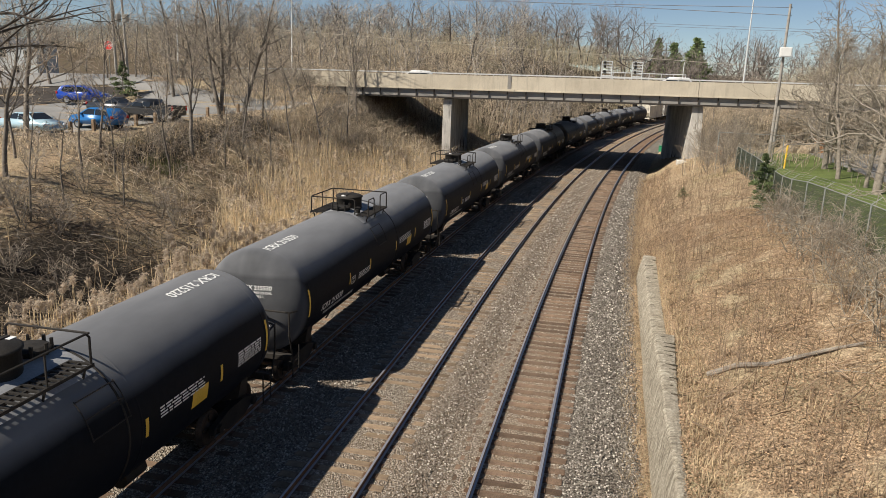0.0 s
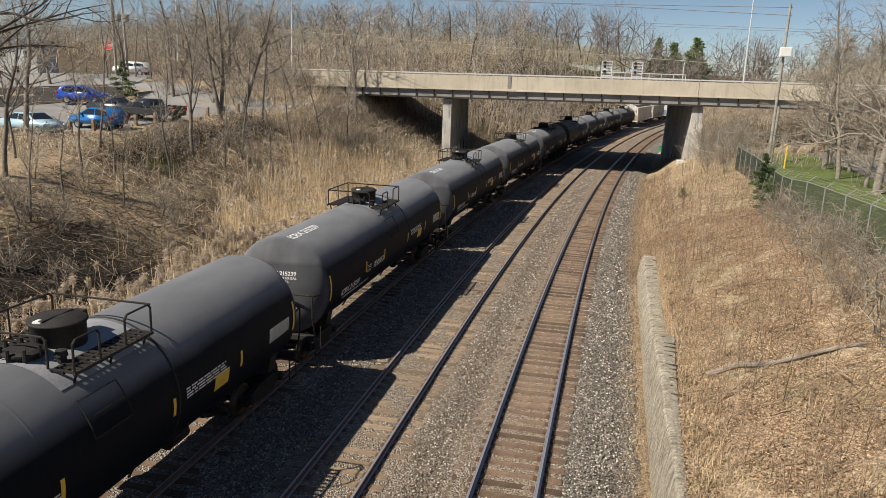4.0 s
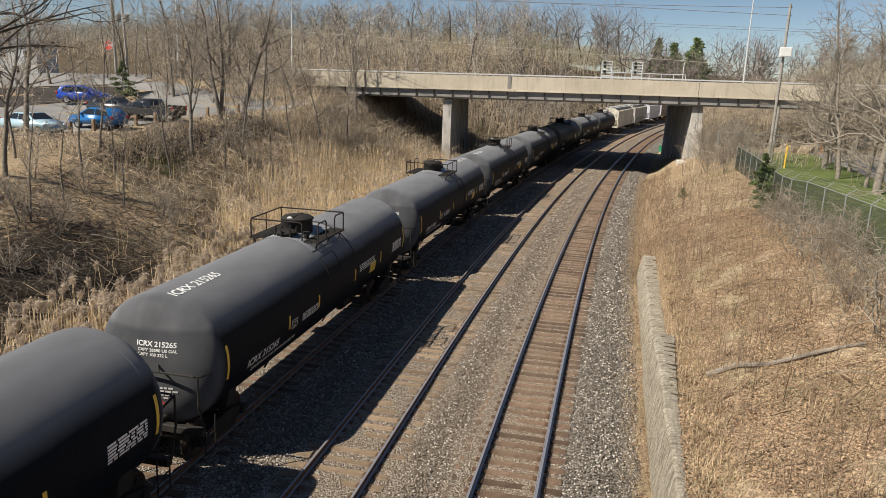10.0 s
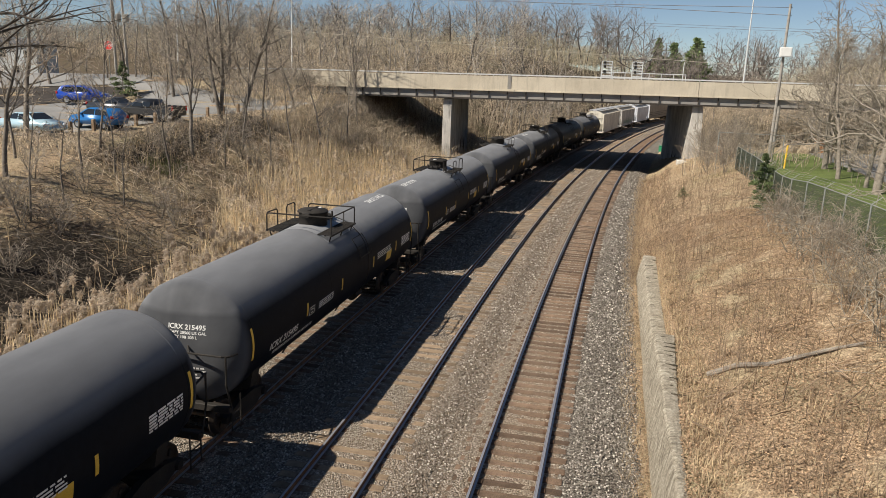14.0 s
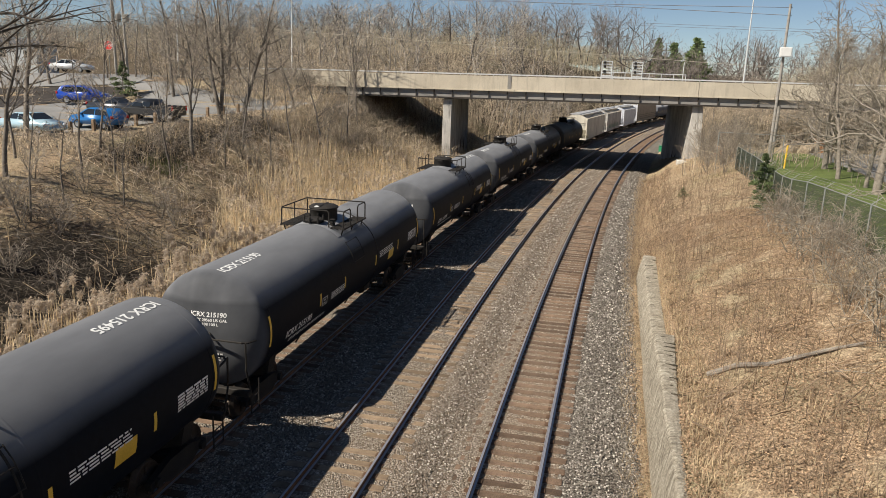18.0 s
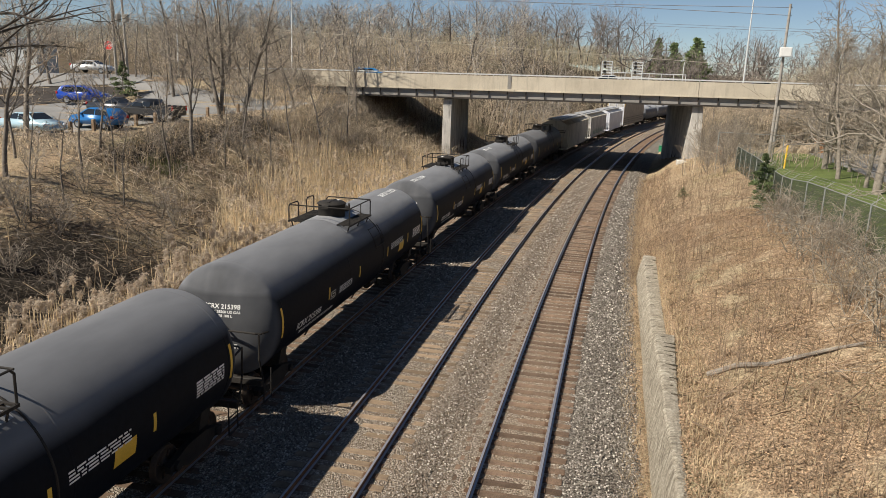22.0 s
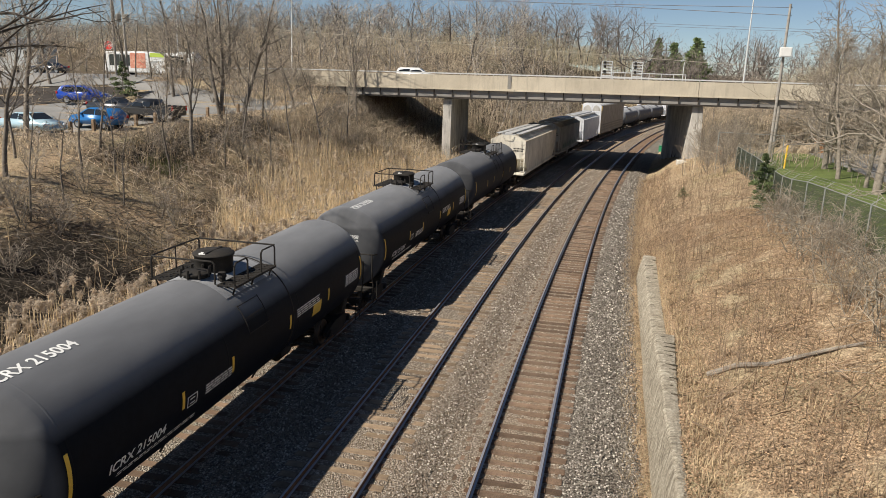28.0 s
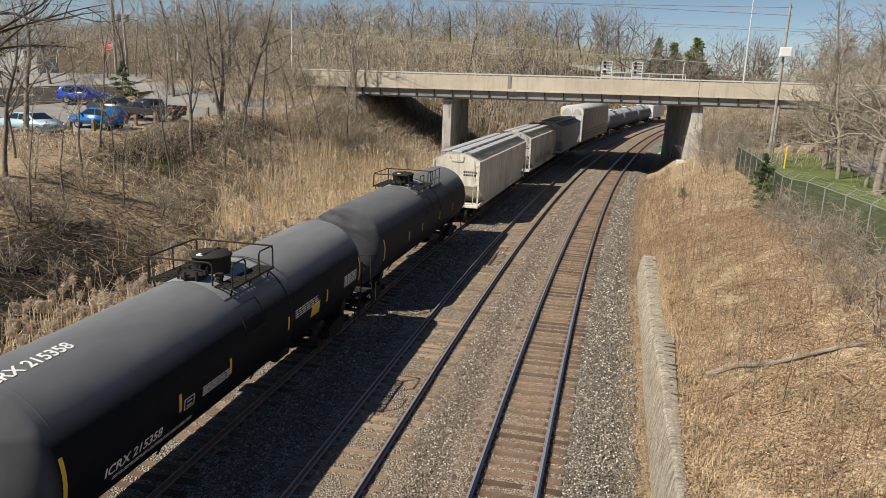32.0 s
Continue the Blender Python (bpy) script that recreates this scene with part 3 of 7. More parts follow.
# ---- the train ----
def tank_paint(name, base, lit_dust_col, rough=0.55):
    """Black paint, dust and streaks; sunlight put into the colour lightens crown and heads."""
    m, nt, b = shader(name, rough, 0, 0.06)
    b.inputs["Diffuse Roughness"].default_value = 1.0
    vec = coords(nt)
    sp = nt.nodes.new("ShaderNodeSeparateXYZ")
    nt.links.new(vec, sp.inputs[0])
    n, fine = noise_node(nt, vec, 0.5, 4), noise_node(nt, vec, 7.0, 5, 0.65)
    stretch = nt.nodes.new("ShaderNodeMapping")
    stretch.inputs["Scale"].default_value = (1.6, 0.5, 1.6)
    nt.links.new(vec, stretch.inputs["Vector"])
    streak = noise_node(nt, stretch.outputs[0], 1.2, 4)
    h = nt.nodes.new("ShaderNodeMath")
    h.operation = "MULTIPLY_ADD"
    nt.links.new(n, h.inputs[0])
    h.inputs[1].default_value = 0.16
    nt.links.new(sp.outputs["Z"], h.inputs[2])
    # painted light: paler above the height where direct sun ends on the shell
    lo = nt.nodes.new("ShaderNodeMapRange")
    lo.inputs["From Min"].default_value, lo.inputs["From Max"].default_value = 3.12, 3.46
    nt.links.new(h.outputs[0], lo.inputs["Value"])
    # the tank heads are paler all over: dust, and sunlight put into the colour
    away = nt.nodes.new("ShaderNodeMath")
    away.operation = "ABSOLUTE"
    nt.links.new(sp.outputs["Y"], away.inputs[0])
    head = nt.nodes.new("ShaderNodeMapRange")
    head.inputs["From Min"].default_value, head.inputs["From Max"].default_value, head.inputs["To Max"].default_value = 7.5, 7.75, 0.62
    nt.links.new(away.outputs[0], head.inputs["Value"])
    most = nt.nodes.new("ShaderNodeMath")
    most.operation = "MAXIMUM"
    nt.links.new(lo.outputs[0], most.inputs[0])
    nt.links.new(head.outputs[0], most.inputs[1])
    # dust here also carries the painted sunlight of crown and heads
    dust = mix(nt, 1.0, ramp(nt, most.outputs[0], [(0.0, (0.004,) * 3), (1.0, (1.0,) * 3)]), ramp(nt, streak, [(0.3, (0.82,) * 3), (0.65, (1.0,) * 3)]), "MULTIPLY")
    # darker bands running down the heads
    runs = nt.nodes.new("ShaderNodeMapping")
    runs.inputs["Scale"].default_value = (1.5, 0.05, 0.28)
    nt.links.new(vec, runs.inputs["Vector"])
    head_bands = ramp(nt, noise_node(nt, runs.outputs[0], 0.9, 2), [(0.36, (0.62,) * 3), (0.60, (1.0,) * 3)])
    dust = mix(nt, 1.0, dust, mix(nt, head.outputs[0], (1.0, 1.0, 1.0), head_bands), "MULTIPLY")
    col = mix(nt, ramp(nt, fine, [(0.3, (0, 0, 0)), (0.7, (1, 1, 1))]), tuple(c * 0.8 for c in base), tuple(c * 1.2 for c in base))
    col = mix(nt, dust, col, lit_dust_col)
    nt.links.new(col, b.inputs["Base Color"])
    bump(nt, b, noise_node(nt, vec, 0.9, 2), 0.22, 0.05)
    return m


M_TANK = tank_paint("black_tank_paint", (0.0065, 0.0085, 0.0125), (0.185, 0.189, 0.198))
M_BLACK = mottled("grimy_black_steel", (0.012, 0.011, 0.010), (0.04, 0.035, 0.03), 2, 30, 0.75, 0.1)
M_PLATFORM = mottled("grey_walkway_paint", (0.20, 0.205, 0.215), (0.34, 0.345, 0.355), 1, 20, 0.6, 0.1)
M_YELLOW = plain("reflective_yellow", (0.75, 0.48, 0.05), 0.5)
M_WHITE = plain("white_marking", (0.72, 0.72, 0.70), 0.6)
M_RED = plain("placard_red", (0.60, 0.06, 0.05), 0.5)
M_WHEEL = mottled("wheel_steel", (0.03, 0.024, 0.02), (0.09, 0.07, 0.055), 3, 20, 0.6, 0.5)
TANK_R, TANK_Z, HALF = 1.64, 2.41, 7.55


def on_tank(y, ang, r=TANK_R + 0.006):
    """A point on the shell; ang 0 is the right side, 90 the top."""
    return Vector((r * math.cos(radians(ang)), y, TANK_Z + r * math.sin(radians(ang))))


def shell_patch(bm, y0, y1, a0, a1, r=TANK_R + 0.006, n=6):
    rows = [[bm.verts.new(on_tank(y, a0 + (a1 - a0) * i / n, r)) for i in range(n + 1)] for y in (y0, y1)]
    for i in range(n):
        bm.faces.new((rows[0][i], rows[0][i + 1], rows[1][i + 1], rows[1][i]))
    return bm


def letters(text, size):
    """The outline faces of a text in the built-in font, as points and faces."""
    cu = bpy.data.curves.new("letters", "FONT")
    cu.body, cu.size, cu.offset = text, size, size * 0.022
    ob = new("letters", cu)
    me = ob.evaluated_get(bpy.context.evaluated_depsgraph_get()).to_mesh()
    vs, fs = [tuple(v.co) for v in me.vertices], [tuple(p.vertices) for p in me.polygons]
    bpy.data.objects.remove(ob)
    bpy.data.curves.remove(cu)
    w = max((v[0] for v in vs), default=0)
    return vs, fs, w


def lettering(name, text, size, place, mat, parent, label, stretch=1.0):
    """Lay a text on a surface: place(u, v) gives the point for each of its corners."""
    vs, fs, w = letters(text, size)
    me = bpy.data.meshes.new(name)
    me.from_pydata([tuple(place(u * stretch, v)) for u, v, _ in vs], [], fs)
    me.materials.append(mat)
    ob = new(name, me)
    ob.parent = parent
    return tagged(ob, label)


def wheelset(parent, y):
    bm = bmesh.new()
    for sx in (-1, 1):
        lathe(bm, [(0.0, 0.70), (0.10, 0.70), (0.12, 0.73), (0.34, 0.735), (0.36, 0.70), (0.49, 0.69), (0.485, 0.72), (0.455, 0.74), (0.452, 0.82), (0.40, 0.83), (0.36, 0.80), (0.12, 0.79), (0.09, 0.86), (0.0, 0.86)],
              20, "Z", Matrix.Rotation(radians(90 * sx), 4, "Y"))
    rod(bm, (-0.72, 0, 0), (0.72, 0, 0), 0.08, 0.08, 8)
    for k in range(4):
        a = k * math.pi / 2
        box(bm, (0.80, -0.03, 0.16), (0.825, 0.03, 0.32), 0, Matrix.Rotation(a, 4, "X"))
    return part("wheelset", bm, M_WHEEL, parent, "", True, pose(0, y, 0.455))


def truck(car, y):
    bm = bmesh.new()
    for sx in (-1, 1):
        x = 1.0 * sx
        pts = [(-1.12, 0.52), (-0.75, 0.62), (-0.38, 0.72), (0.38, 0.72), (0.75, 0.62), (1.12, 0.52), (1.12, 0.36), (0.78, 0.38), (0.42, 0.22), (-0.42, 0.22), (-0.78, 0.38), (-1.12, 0.36)]
        a = [bm.verts.new((x - 0.08, p, q)) for p, q in pts]
        b = [bm.verts.new((x + 0.08, p, q)) for p, q in pts]
        for i in range(len(pts)):
            j = (i + 1) % len(pts)
            bm.faces.new((a[i], a[j], b[j], b[i]))
        bm.faces.new(a)
        bm.faces.new(b)
        for yy in (-0.89, 0.89):
            rod(bm, (x - 0.1 * sx, yy, 0.455), (x + 0.16 * sx, yy, 0.455), 0.13, 0.11, 10)
        for k in range(3):
            rod(bm, (x, -0.22 + 0.22 * k, 0.3), (x, -0.22 + 0.22 * k, 0.62), 0.08, 0.08, 8)
    box(bm, (-1.05, -0.22, 0.45), (1.05, 0.22, 0.72), 0.04)
    bmesh.ops.recalc_face_normals(bm, faces=bm.faces[:])
    t = part("truck", bm, M_BLACK, car, "cast steel bogie frame, black with grime", at=pose(0, y, 0))
    for yy in (-0.89, 0.89):
        wheelset(t, yy)
    return t


def couplers(car, y_end, reach):
    for sgn in (-1, 1):
        bm = bmesh.new()
        box(bm, (-0.22, sgn * (y_end - 0.5), 0.72), (0.22, sgn * (y_end + 0.1), 1.05), 0.03)
        box(bm, (-0.09, sgn * (y_end + 0.1), 0.80), (0.09, sgn * (reach - 0.12), 0.97), 0.02)
        box(bm, (-0.19, sgn * (reach - 0.28), 0.72), (0.19, sgn * (reach - 0.02), 1.06), 0.05)
        tube(bm, [(0.25, sgn * (y_end), 0.75), (0.28, sgn * (y_end + 0.25), 0.55), (0.1, sgn * (reach - 0.02), 0.6)], 0.03)
        part("coupler", bm, M_BLACK, car)


CAR_L = 17.75


def tank_car(label, mat=M_TANK, dome=True, detail=True):
    car = thing("tank_car", label, "tank wagon", "wagons of the train")
    prof = [(TANK_R * math.sin(a), -HALF - 0.72 * math.cos(a)) for a in [i * math.pi / 2 / 9 for i in range(10)]]
    prof += [(TANK_R, -HALF + 0.02)] + [(TANK_R, y) for y in (-3.9, -3.88, 0, 3.88, 3.9)] + [(r, -h) for r, h in prof[::-1]]
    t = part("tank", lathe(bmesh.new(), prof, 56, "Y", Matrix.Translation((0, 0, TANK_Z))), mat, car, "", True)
    for y in (-7.35, -2.05, 2.05, 7.35):
        seams = bmesh.new()
        lathe(seams, [(TANK_R, y - 0.03), (TANK_R + 0.0035, y - 0.012), (TANK_R + 0.0035, y + 0.012), (TANK_R, y + 0.03)], 56, "Y", Matrix.Translation((0, 0, TANK_Z)))
        part("seam_band", seams, mat, t, "", True)
    # under-gear
    for sgn in (-1, 1):
        bm = bmesh.new()
        box(bm, (-0.32, sgn * 5.0, 0.72), (0.32, sgn * 8.25, 1.16), 0.03)
        extrude_profile(bm, [(-1.35, 1.5), (-1.15, 1.55), (-0.5, 1.13), (0.5, 1.13), (1.15, 1.55), (1.35, 1.5), (1.25, 1.0), (0.6, 0.8), (-0.6, 0.8), (-1.25, 1.0)], sgn * 6.55, sgn * 6.95)
        box(bm, (-1.38, sgn * 8.1, 0.86), (1.38, sgn * 8.28, 1.05), 0.02)
        part("end_sill", bm, M_BLACK, car)
        bm = bmesh.new()
        ye = sgn * 8.42
        tube(bm, [(1.42, sgn * 7.75, 2.3), (1.42, ye - 0.1 * sgn, 2.40), (1.30, ye, 2.42), (-1.30, ye, 2.42), (-1.42, ye - 0.1 * sgn, 2.40), (-1.42, sgn * 7.75, 2.3)], 0.028)
        tube(bm, [(1.40, ye, 2.42), (1.40, ye, 1.7), (1.40, sgn * 8.2, 1.02)], 0.025)
        tube(bm, [(-1.40, ye, 2.42), (-1.40, ye, 1.7), (-1.40, sgn * 8.2, 1.02)], 0.025)
        tube(bm, [(0.25, sgn * 8.2, 2.56), (0.42, ye, 2.42)], 0.03)
        part("end_handrail", bm, M_BLACK, car, "bent black steel handrail")
        bm = bmesh.new()
        for sx in (-1, 1):
            for k in range(3):
                tube(bm, [(sx * 1.38, sgn * 8.15, 0.35 + 0.22 * k), (sx * 1.38, sgn * 7.7, 0.35 + 0.22 * k)], 0.018, 5)
            tube(bm, [(sx * 1.38, sgn * 8.15, 0.35), (sx * 1.38, sgn * 8.15, 1.0)], 0.02, 5)
            tube(bm, [(sx * 1.38, sgn * 7.7, 0.35), (sx * 1.38, sgn * 7.7, 1.2)], 0.02, 5)
        part("side_step", bm, M_BLACK, car)
        truck(car, sgn * 6.75)
    couplers(car, 8.2, CAR_L / 2)
    bm = bmesh.new()
    tube(bm, [(0.0, -5.0, 0.92), (0.0, 5.0, 0.92)], 0.05, 6)
    tube(bm, [(0.75, -4.6, 0.98), (0.75, 4.6, 0.98)], 0.035, 6)
    for y in (-4.6, -2.3, 2.3, 4.6):
        tube(bm, [(0.75, y, 0.98), (0.55, y, 1.25)], 0.03, 5)
    for y in (-3.4, 1.2):
        tube(bm, [(1.0, y, 1.42), (0.35, y + 0.35, 0.45)], 0.03, 5)
    lathe(bm, [(0, 0.55), (0.2, 0.55), (0.24, 0.62), (0.22, 1.1), (0, 1.12)], 14)
    rod(bm, (0.6, 2.6, 0.78), (0.6, 3.3, 0.78), 0.2, 0.2, 12)
    box(bm, (-0.9, 1.4, 0.6), (-0.5, 2.0, 0.95), 0.03)
    part("brake_gear", bm, M_BLACK, car)
    # top fittings: manway, valve housing, walkway and guard rails
    if dome:
        bm = bmesh.new()
        shell_patch(bm, -1.05, 1.5, 50, 130, TANK_R + 0.010, 14)
        part("saddle_plate", bm, M_PLATFORM, car, "dull grey patch of walkway paint on the tank top", True)
        bm = lathe(bmesh.new(), [(0.50, -0.25), (0.50, 0.40), (0.54, 0.41), (0.54, 0.45), (0.50, 0.46), (0.46, 0.50), (0.0, 0.53)], 28, "Z", pose(0, 0.25, TANK_Z + TANK_R - 0.02))
        mw = part("valve_housing", bm, M_BLACK, car, "round black protective housing with a hinged lid", True)
        bm = box(bmesh.new(), (-0.14, 0.15 + 0.5, TANK_Z + TANK_R + 0.28), (0.14, 0.15 + 0.78, TANK_Z + TANK_R + 0.43), 0.02)
        box(bm, (-0.05, -0.2, TANK_Z + TANK_R + 0.46), (0.05, 0.65, TANK_Z + TANK_R + 0.515), 0.01)
        part("hinge", bm, M_BLACK, mw)
        bm = box(bmesh.new(), (-0.16, -0.22, TANK_Z + TANK_R + 0.455), (0.02, -0.06, TANK_Z + TANK_R + 0.492))
        part("sticker", bm, M_WHITE, mw)
        bm = lathe(bmesh.new(), [(0.30, -0.1), (0.30, 0.12), (0.36, 0.13), (0.36, 0.17), (0.28, 0.21), (0.0, 0.24)], 20, "Z", pose(0, -0.66, TANK_Z + TANK_R - 0.05))
        mh = part("manway", bm, M_BLACK, car, "bolted manway cover")
        for k in range(8):
            a = k * math.pi / 4
            bm = rod(bmesh.new(), (0.36 * math.cos(a), -0.66 + 0.36 * math.sin(a), TANK_Z + TANK_R + 0.02), (0.36 * math.cos(a), -0.66 + 0.36 * math.sin(a), TANK_Z + TANK_R + 0.24), 0.035, 0.035, 6)
            part("bolt", bm, M_BLACK, mh)
        bm = lathe(bmesh.new(), [(0.09, -0.15), (0.09, 0.22), (0.12, 0.23), (0.10, 0.34), (0.0, 0.36)], 12, "Z", pose(0.62, -0.45, TANK_Z + 1.42))
        part("relief_valve", bm, M_BLACK, car)
        gz, gx0, gx1, rz = TANK_Z + 1.50, 0.70, 1.18, TANK_Z + 2.12
        for sx in (-1, 1):
            bm = bmesh.new()
            for k in range(15):
                y = -0.82 + k * 0.16
                box(bm, (sx * gx0, y, gz), (sx * gx1, y + 0.055, gz + 0.035))
            for x in (gx0, (gx0 + gx1) / 2, gx1):
                box(bm, (sx * (x - 0.02), -0.84, gz - 0.03), (sx * (x + 0.02), 1.50, gz + 0.03))
            for y in (-0.7, 0.3, 1.35):
                tube(bm, [(sx * 1.12, y, gz), (sx * 1.04, y, TANK_Z + 1.24)], 0.025, 5)
            part("walkway_grating", bm, M_BLACK, car, "black steel grating")
            xr = sx * 1.16
            for y0, y1 in ((-0.80, -0.10), (0.65, 1.48)) if sx > 0 else ((-0.80, 1.48),):
                bm = bmesh.new()
                tube(bm, [(xr, y0, gz), (xr, y0, rz - 0.08), (xr, y0 + 0.08, rz), (xr, y1 - 0.08, rz), (xr, y1, rz - 0.08), (xr, y1, gz)], 0.024, 6)
                part("guard_rail", bm, M_BLACK, car, "black tube guard rail")
                if sx < 0:
                    part("rail_post", tube(bmesh.new(), [(xr, 0.3, gz), (xr, 0.3, rz)], 0.02, 5), M_BLACK, car)
        for y in (-0.80, 1.48):
            bm = bmesh.new()
            tube(bm, [(-1.16, y, rz - 0.01), (-0.2, y, rz - 0.01)] + ([(0.55, y, rz - 0.01), (0.62, y, rz - 0.08), (0.62, y, gz)] if y < 0 else [(1.16, y, rz - 0.01)]), 0.024, 6)
            part("guard_rail", bm, M_BLACK, car)
        # side ladder
        bm = bmesh.new()
        for y in (-1.0, 0.05):
            tube(bm, [on_tank(y, a, TANK_R + 0.07) for a in (40, 31, 22, 13)], 0.013, 5)
        for a in (39, 27, 14):
            tube(bm, [on_tank(-1.0, a, TANK_R + 0.07), on_tank(0.05, a, TANK_R + 0.07)], 0.014, 5)
        part("side_ladder", bm, M_BLACK, car)
        bm = bmesh.new()
        lathe(bm, [(TANK_R, 1.62), (TANK_R + 0.02, 1.63), (TANK_R + 0.02, 1.66), (TANK_R, 1.67)], 56, "Y", Matrix.Translation((0, 0, TANK_Z)))
        part("jacket_seam", bm, M_BLACK, t)
    # reflective stripes
    for k, (y, col) in enumerate(((-7.45, 1), (-4.0, 1), (-1.85, 1), (1.45, 0), (4.35, 0), (7.45, 1))):
        for a0, a1 in ((-10, 8), (172, 190)):
            if abs(y) > 7:
                bm = shell_patch(bmesh.new(), y - 0.05, y + 0.05, a0 - 4 if a0 < 0 else a0 - 8, a1 + 8 if a0 < 0 else a1 + 4, TANK_R + 0.008)
            else:
                bm = shell_patch(bmesh.new(), y - 0.05, y + 0.05, a0, a1 - 4, TANK_R + 0.008)
            part("reflective_stripe", bm, M_YELLOW, car, "yellow reflective stripe")
    if detail:
        for a0, a1 in ((-16, -2),):
            part("yellow_panel", shell_patch(bmesh.new(), 3.1, 3.75, a0, a1), M_YELLOW, car, "yellow stencil panel")
        # stencilled notes too small to read: plain bars
        def bars(y0, y1, a_top, rows, gap, seed, tall=1.6):
            rnd = random.Random(seed)
            bm = bmesh.new()
            for r in range(rows):
                y = y0
                while y < y1 - 0.05:
                    w = min(rnd.uniform(0.10, 0.34), y1 - y)
                    a = a_top - r * gap
                    shell_patch(bm, y, y + w, a - tall, a, TANK_R + 0.007, 2)
                    y += w + 0.05
            tagged(part("stencil_note", bm, M_WHITE, car, "rows of small white stencilled notes"), kind="stuff")
        bars(1.9, 3.6, 5, 4, 2.3, 3, 1.25)
        bars(-3.1, -1.9, -3.5, 4, 2.2, 4, 1.25)
        bars(5.9, 7.1, 4, 6, 2.3, 5, 1.6)
        bars(-6.1, -3.4, -23, 2, 2.2, 6, 1.25)
        bm = bmesh.new()
        for a0, a1, y0, y1 in ((-12, -11.3, -3.85, -3.45), (-3.7, -3, -3.85, -3.45), (-12, -3, -3.85, -3.82), (-12, -3, -3.48, -3.45), (-10, -9, -3.75, -3.55), (-6.5, -5.5, -3.75, -3.55)):
            shell_patch(bm, y0, y1, a0, a1, TANK_R + 0.007, 3)
        part("stencil_box", bm, M_WHITE, car)
        # hazard placard on the head
        bm = bmesh.new()
        y = -8.36
        box(bm, (-0.16, -0.008, -0.16), (0.16, 0.008, 0.16), 0, Matrix.Translation((0.35, y - 0.05, 1.62)) @ Matrix.Rotation(radians(45), 4, "Y"))
        pl = part("placard", bm, M_RED, car, "red diamond hazard placard")
        part("placard_panel", box(bmesh.new(), (0.21, y - 0.066, 1.56), (0.49, y - 0.060, 1.67)), M_WHITE, pl)
        lettering("placard_number", "1863", 0.115, lambda u, v: Vector((0.225 + u, y - 0.07, 1.575 + v)), M_BLACK, pl, "")
    return car


def head_y(x, z, sgn):
    """The tank head's surface over a point of its face."""
    q = max(0.0, 1 - (x * x + (z - TANK_Z) ** 2) / TANK_R ** 2)
    return sgn * (HALF + 0.72 * math.sqrt(q) + 0.006)


def mark_car(car, number, turned=False):
    """The reporting mark of one wagon on its right side, on top and on the near head."""
    text = "ICRX " + number
    lettering("side_number", text, 0.31, lambda u, v: on_tank(-6.4 + u, -19 + degrees_on(v), TANK_R + 0.008), M_WHITE, car, "white stencilled number on the tank side", 1.05)
    if turned:
        # these wagons run the other way round: their top fittings are turned end for end
        for c in car.children:
            if c.name.split(".")[0] in ("valve_housing", "manway", "relief_valve", "walkway_grating", "guard_rail", "middle_rail", "rail_post", "saddle_plate"):
                c.matrix_basis = pose(0, 0.55, 0, 0, 0, 180) @ c.matrix_basis
            elif c.name.split(".")[0] in ("reflective_stripe", "yellow_panel", "stencil_note") and abs(c.data.vertices[0].co.y) < 4.6 and c.data.vertices[0].co.y > -2.0:
                c.matrix_basis = pose(0, 0.75, 0) @ c.matrix_basis
            elif c.name.split(".")[0] in ("side_ladder",):
                c.matrix_basis = pose(0, 1.65, 0) @ c.matrix_basis
        lettering("top_number", text, 0.38, lambda u, v: on_tank(7.3 - u, 84 - degrees_on(v), TANK_R + 0.008), M_WHITE, car, "white stencilled number on the tank top", 1.0)
    else:
        lettering("top_number", text, 0.38, lambda u, v: on_tank(-7.6 + u, 75 + degrees_on(v), TANK_R + 0.008), M_WHITE, car, "white stencilled number on the tank top", 1.0)
    flat = lambda x0, z0: (lambda u, v: Vector((x0 + u, head_y(x0 + u, z0 + v, -1), z0 + v)))
    lettering("head_number", text, 0.17, flat(-0.25, 2.95), M_WHITE, car, "white stencilled number on the tank head", 1.05)
    gal, litres = CAPACITY.get(number, ("28560", "108 108"))
    tagged(lettering("head_capacity", "CAPY " + gal + " US GAL", 0.10, flat(-0.22, 2.83), M_WHITE, car, "white stencilled capacity", 1.1), "white stencilled capacity", kind="stuff")
    tagged(lettering("head_capacity", "CAPY " + litres + " L", 0.10, flat(-0.22, 2.72), M_WHITE, car, "white stencilled capacity", 1.1), "white stencilled capacity", kind="stuff")
    bm = bmesh.new()
    rnd = random.Random(int(number))
    for z, x0, x1 in ((1.92, -0.05, 0.62), (1.83, -0.05, 0.7), (1.74, -0.05, 0.5), (1.65, 0.0, 0.45)):
        x = x0
        while x < x1:
            w = rnd.uniform(0.05, 0.14)
            v = [bm.verts.new((a, head_y(a, b, -1), b)) for a, b in ((x, z), (x + w, z), (x + w, z + 0.05), (x, z + 0.05))]
            bm.faces.new(v)
            x += w + 0.03
    tagged(part("head_notes", bm, M_WHITE, car, "small white stencilled notes on the tank head"), kind="stuff")


CAPACITY = {"215530": ("28540", "108 032"), "215358": ("28570", "108 146"), "215239": ("28560", "108 108"), "215265": ("28590", "108 222")}


def degrees_on(v):
    return math.degrees(v / TANK_R)


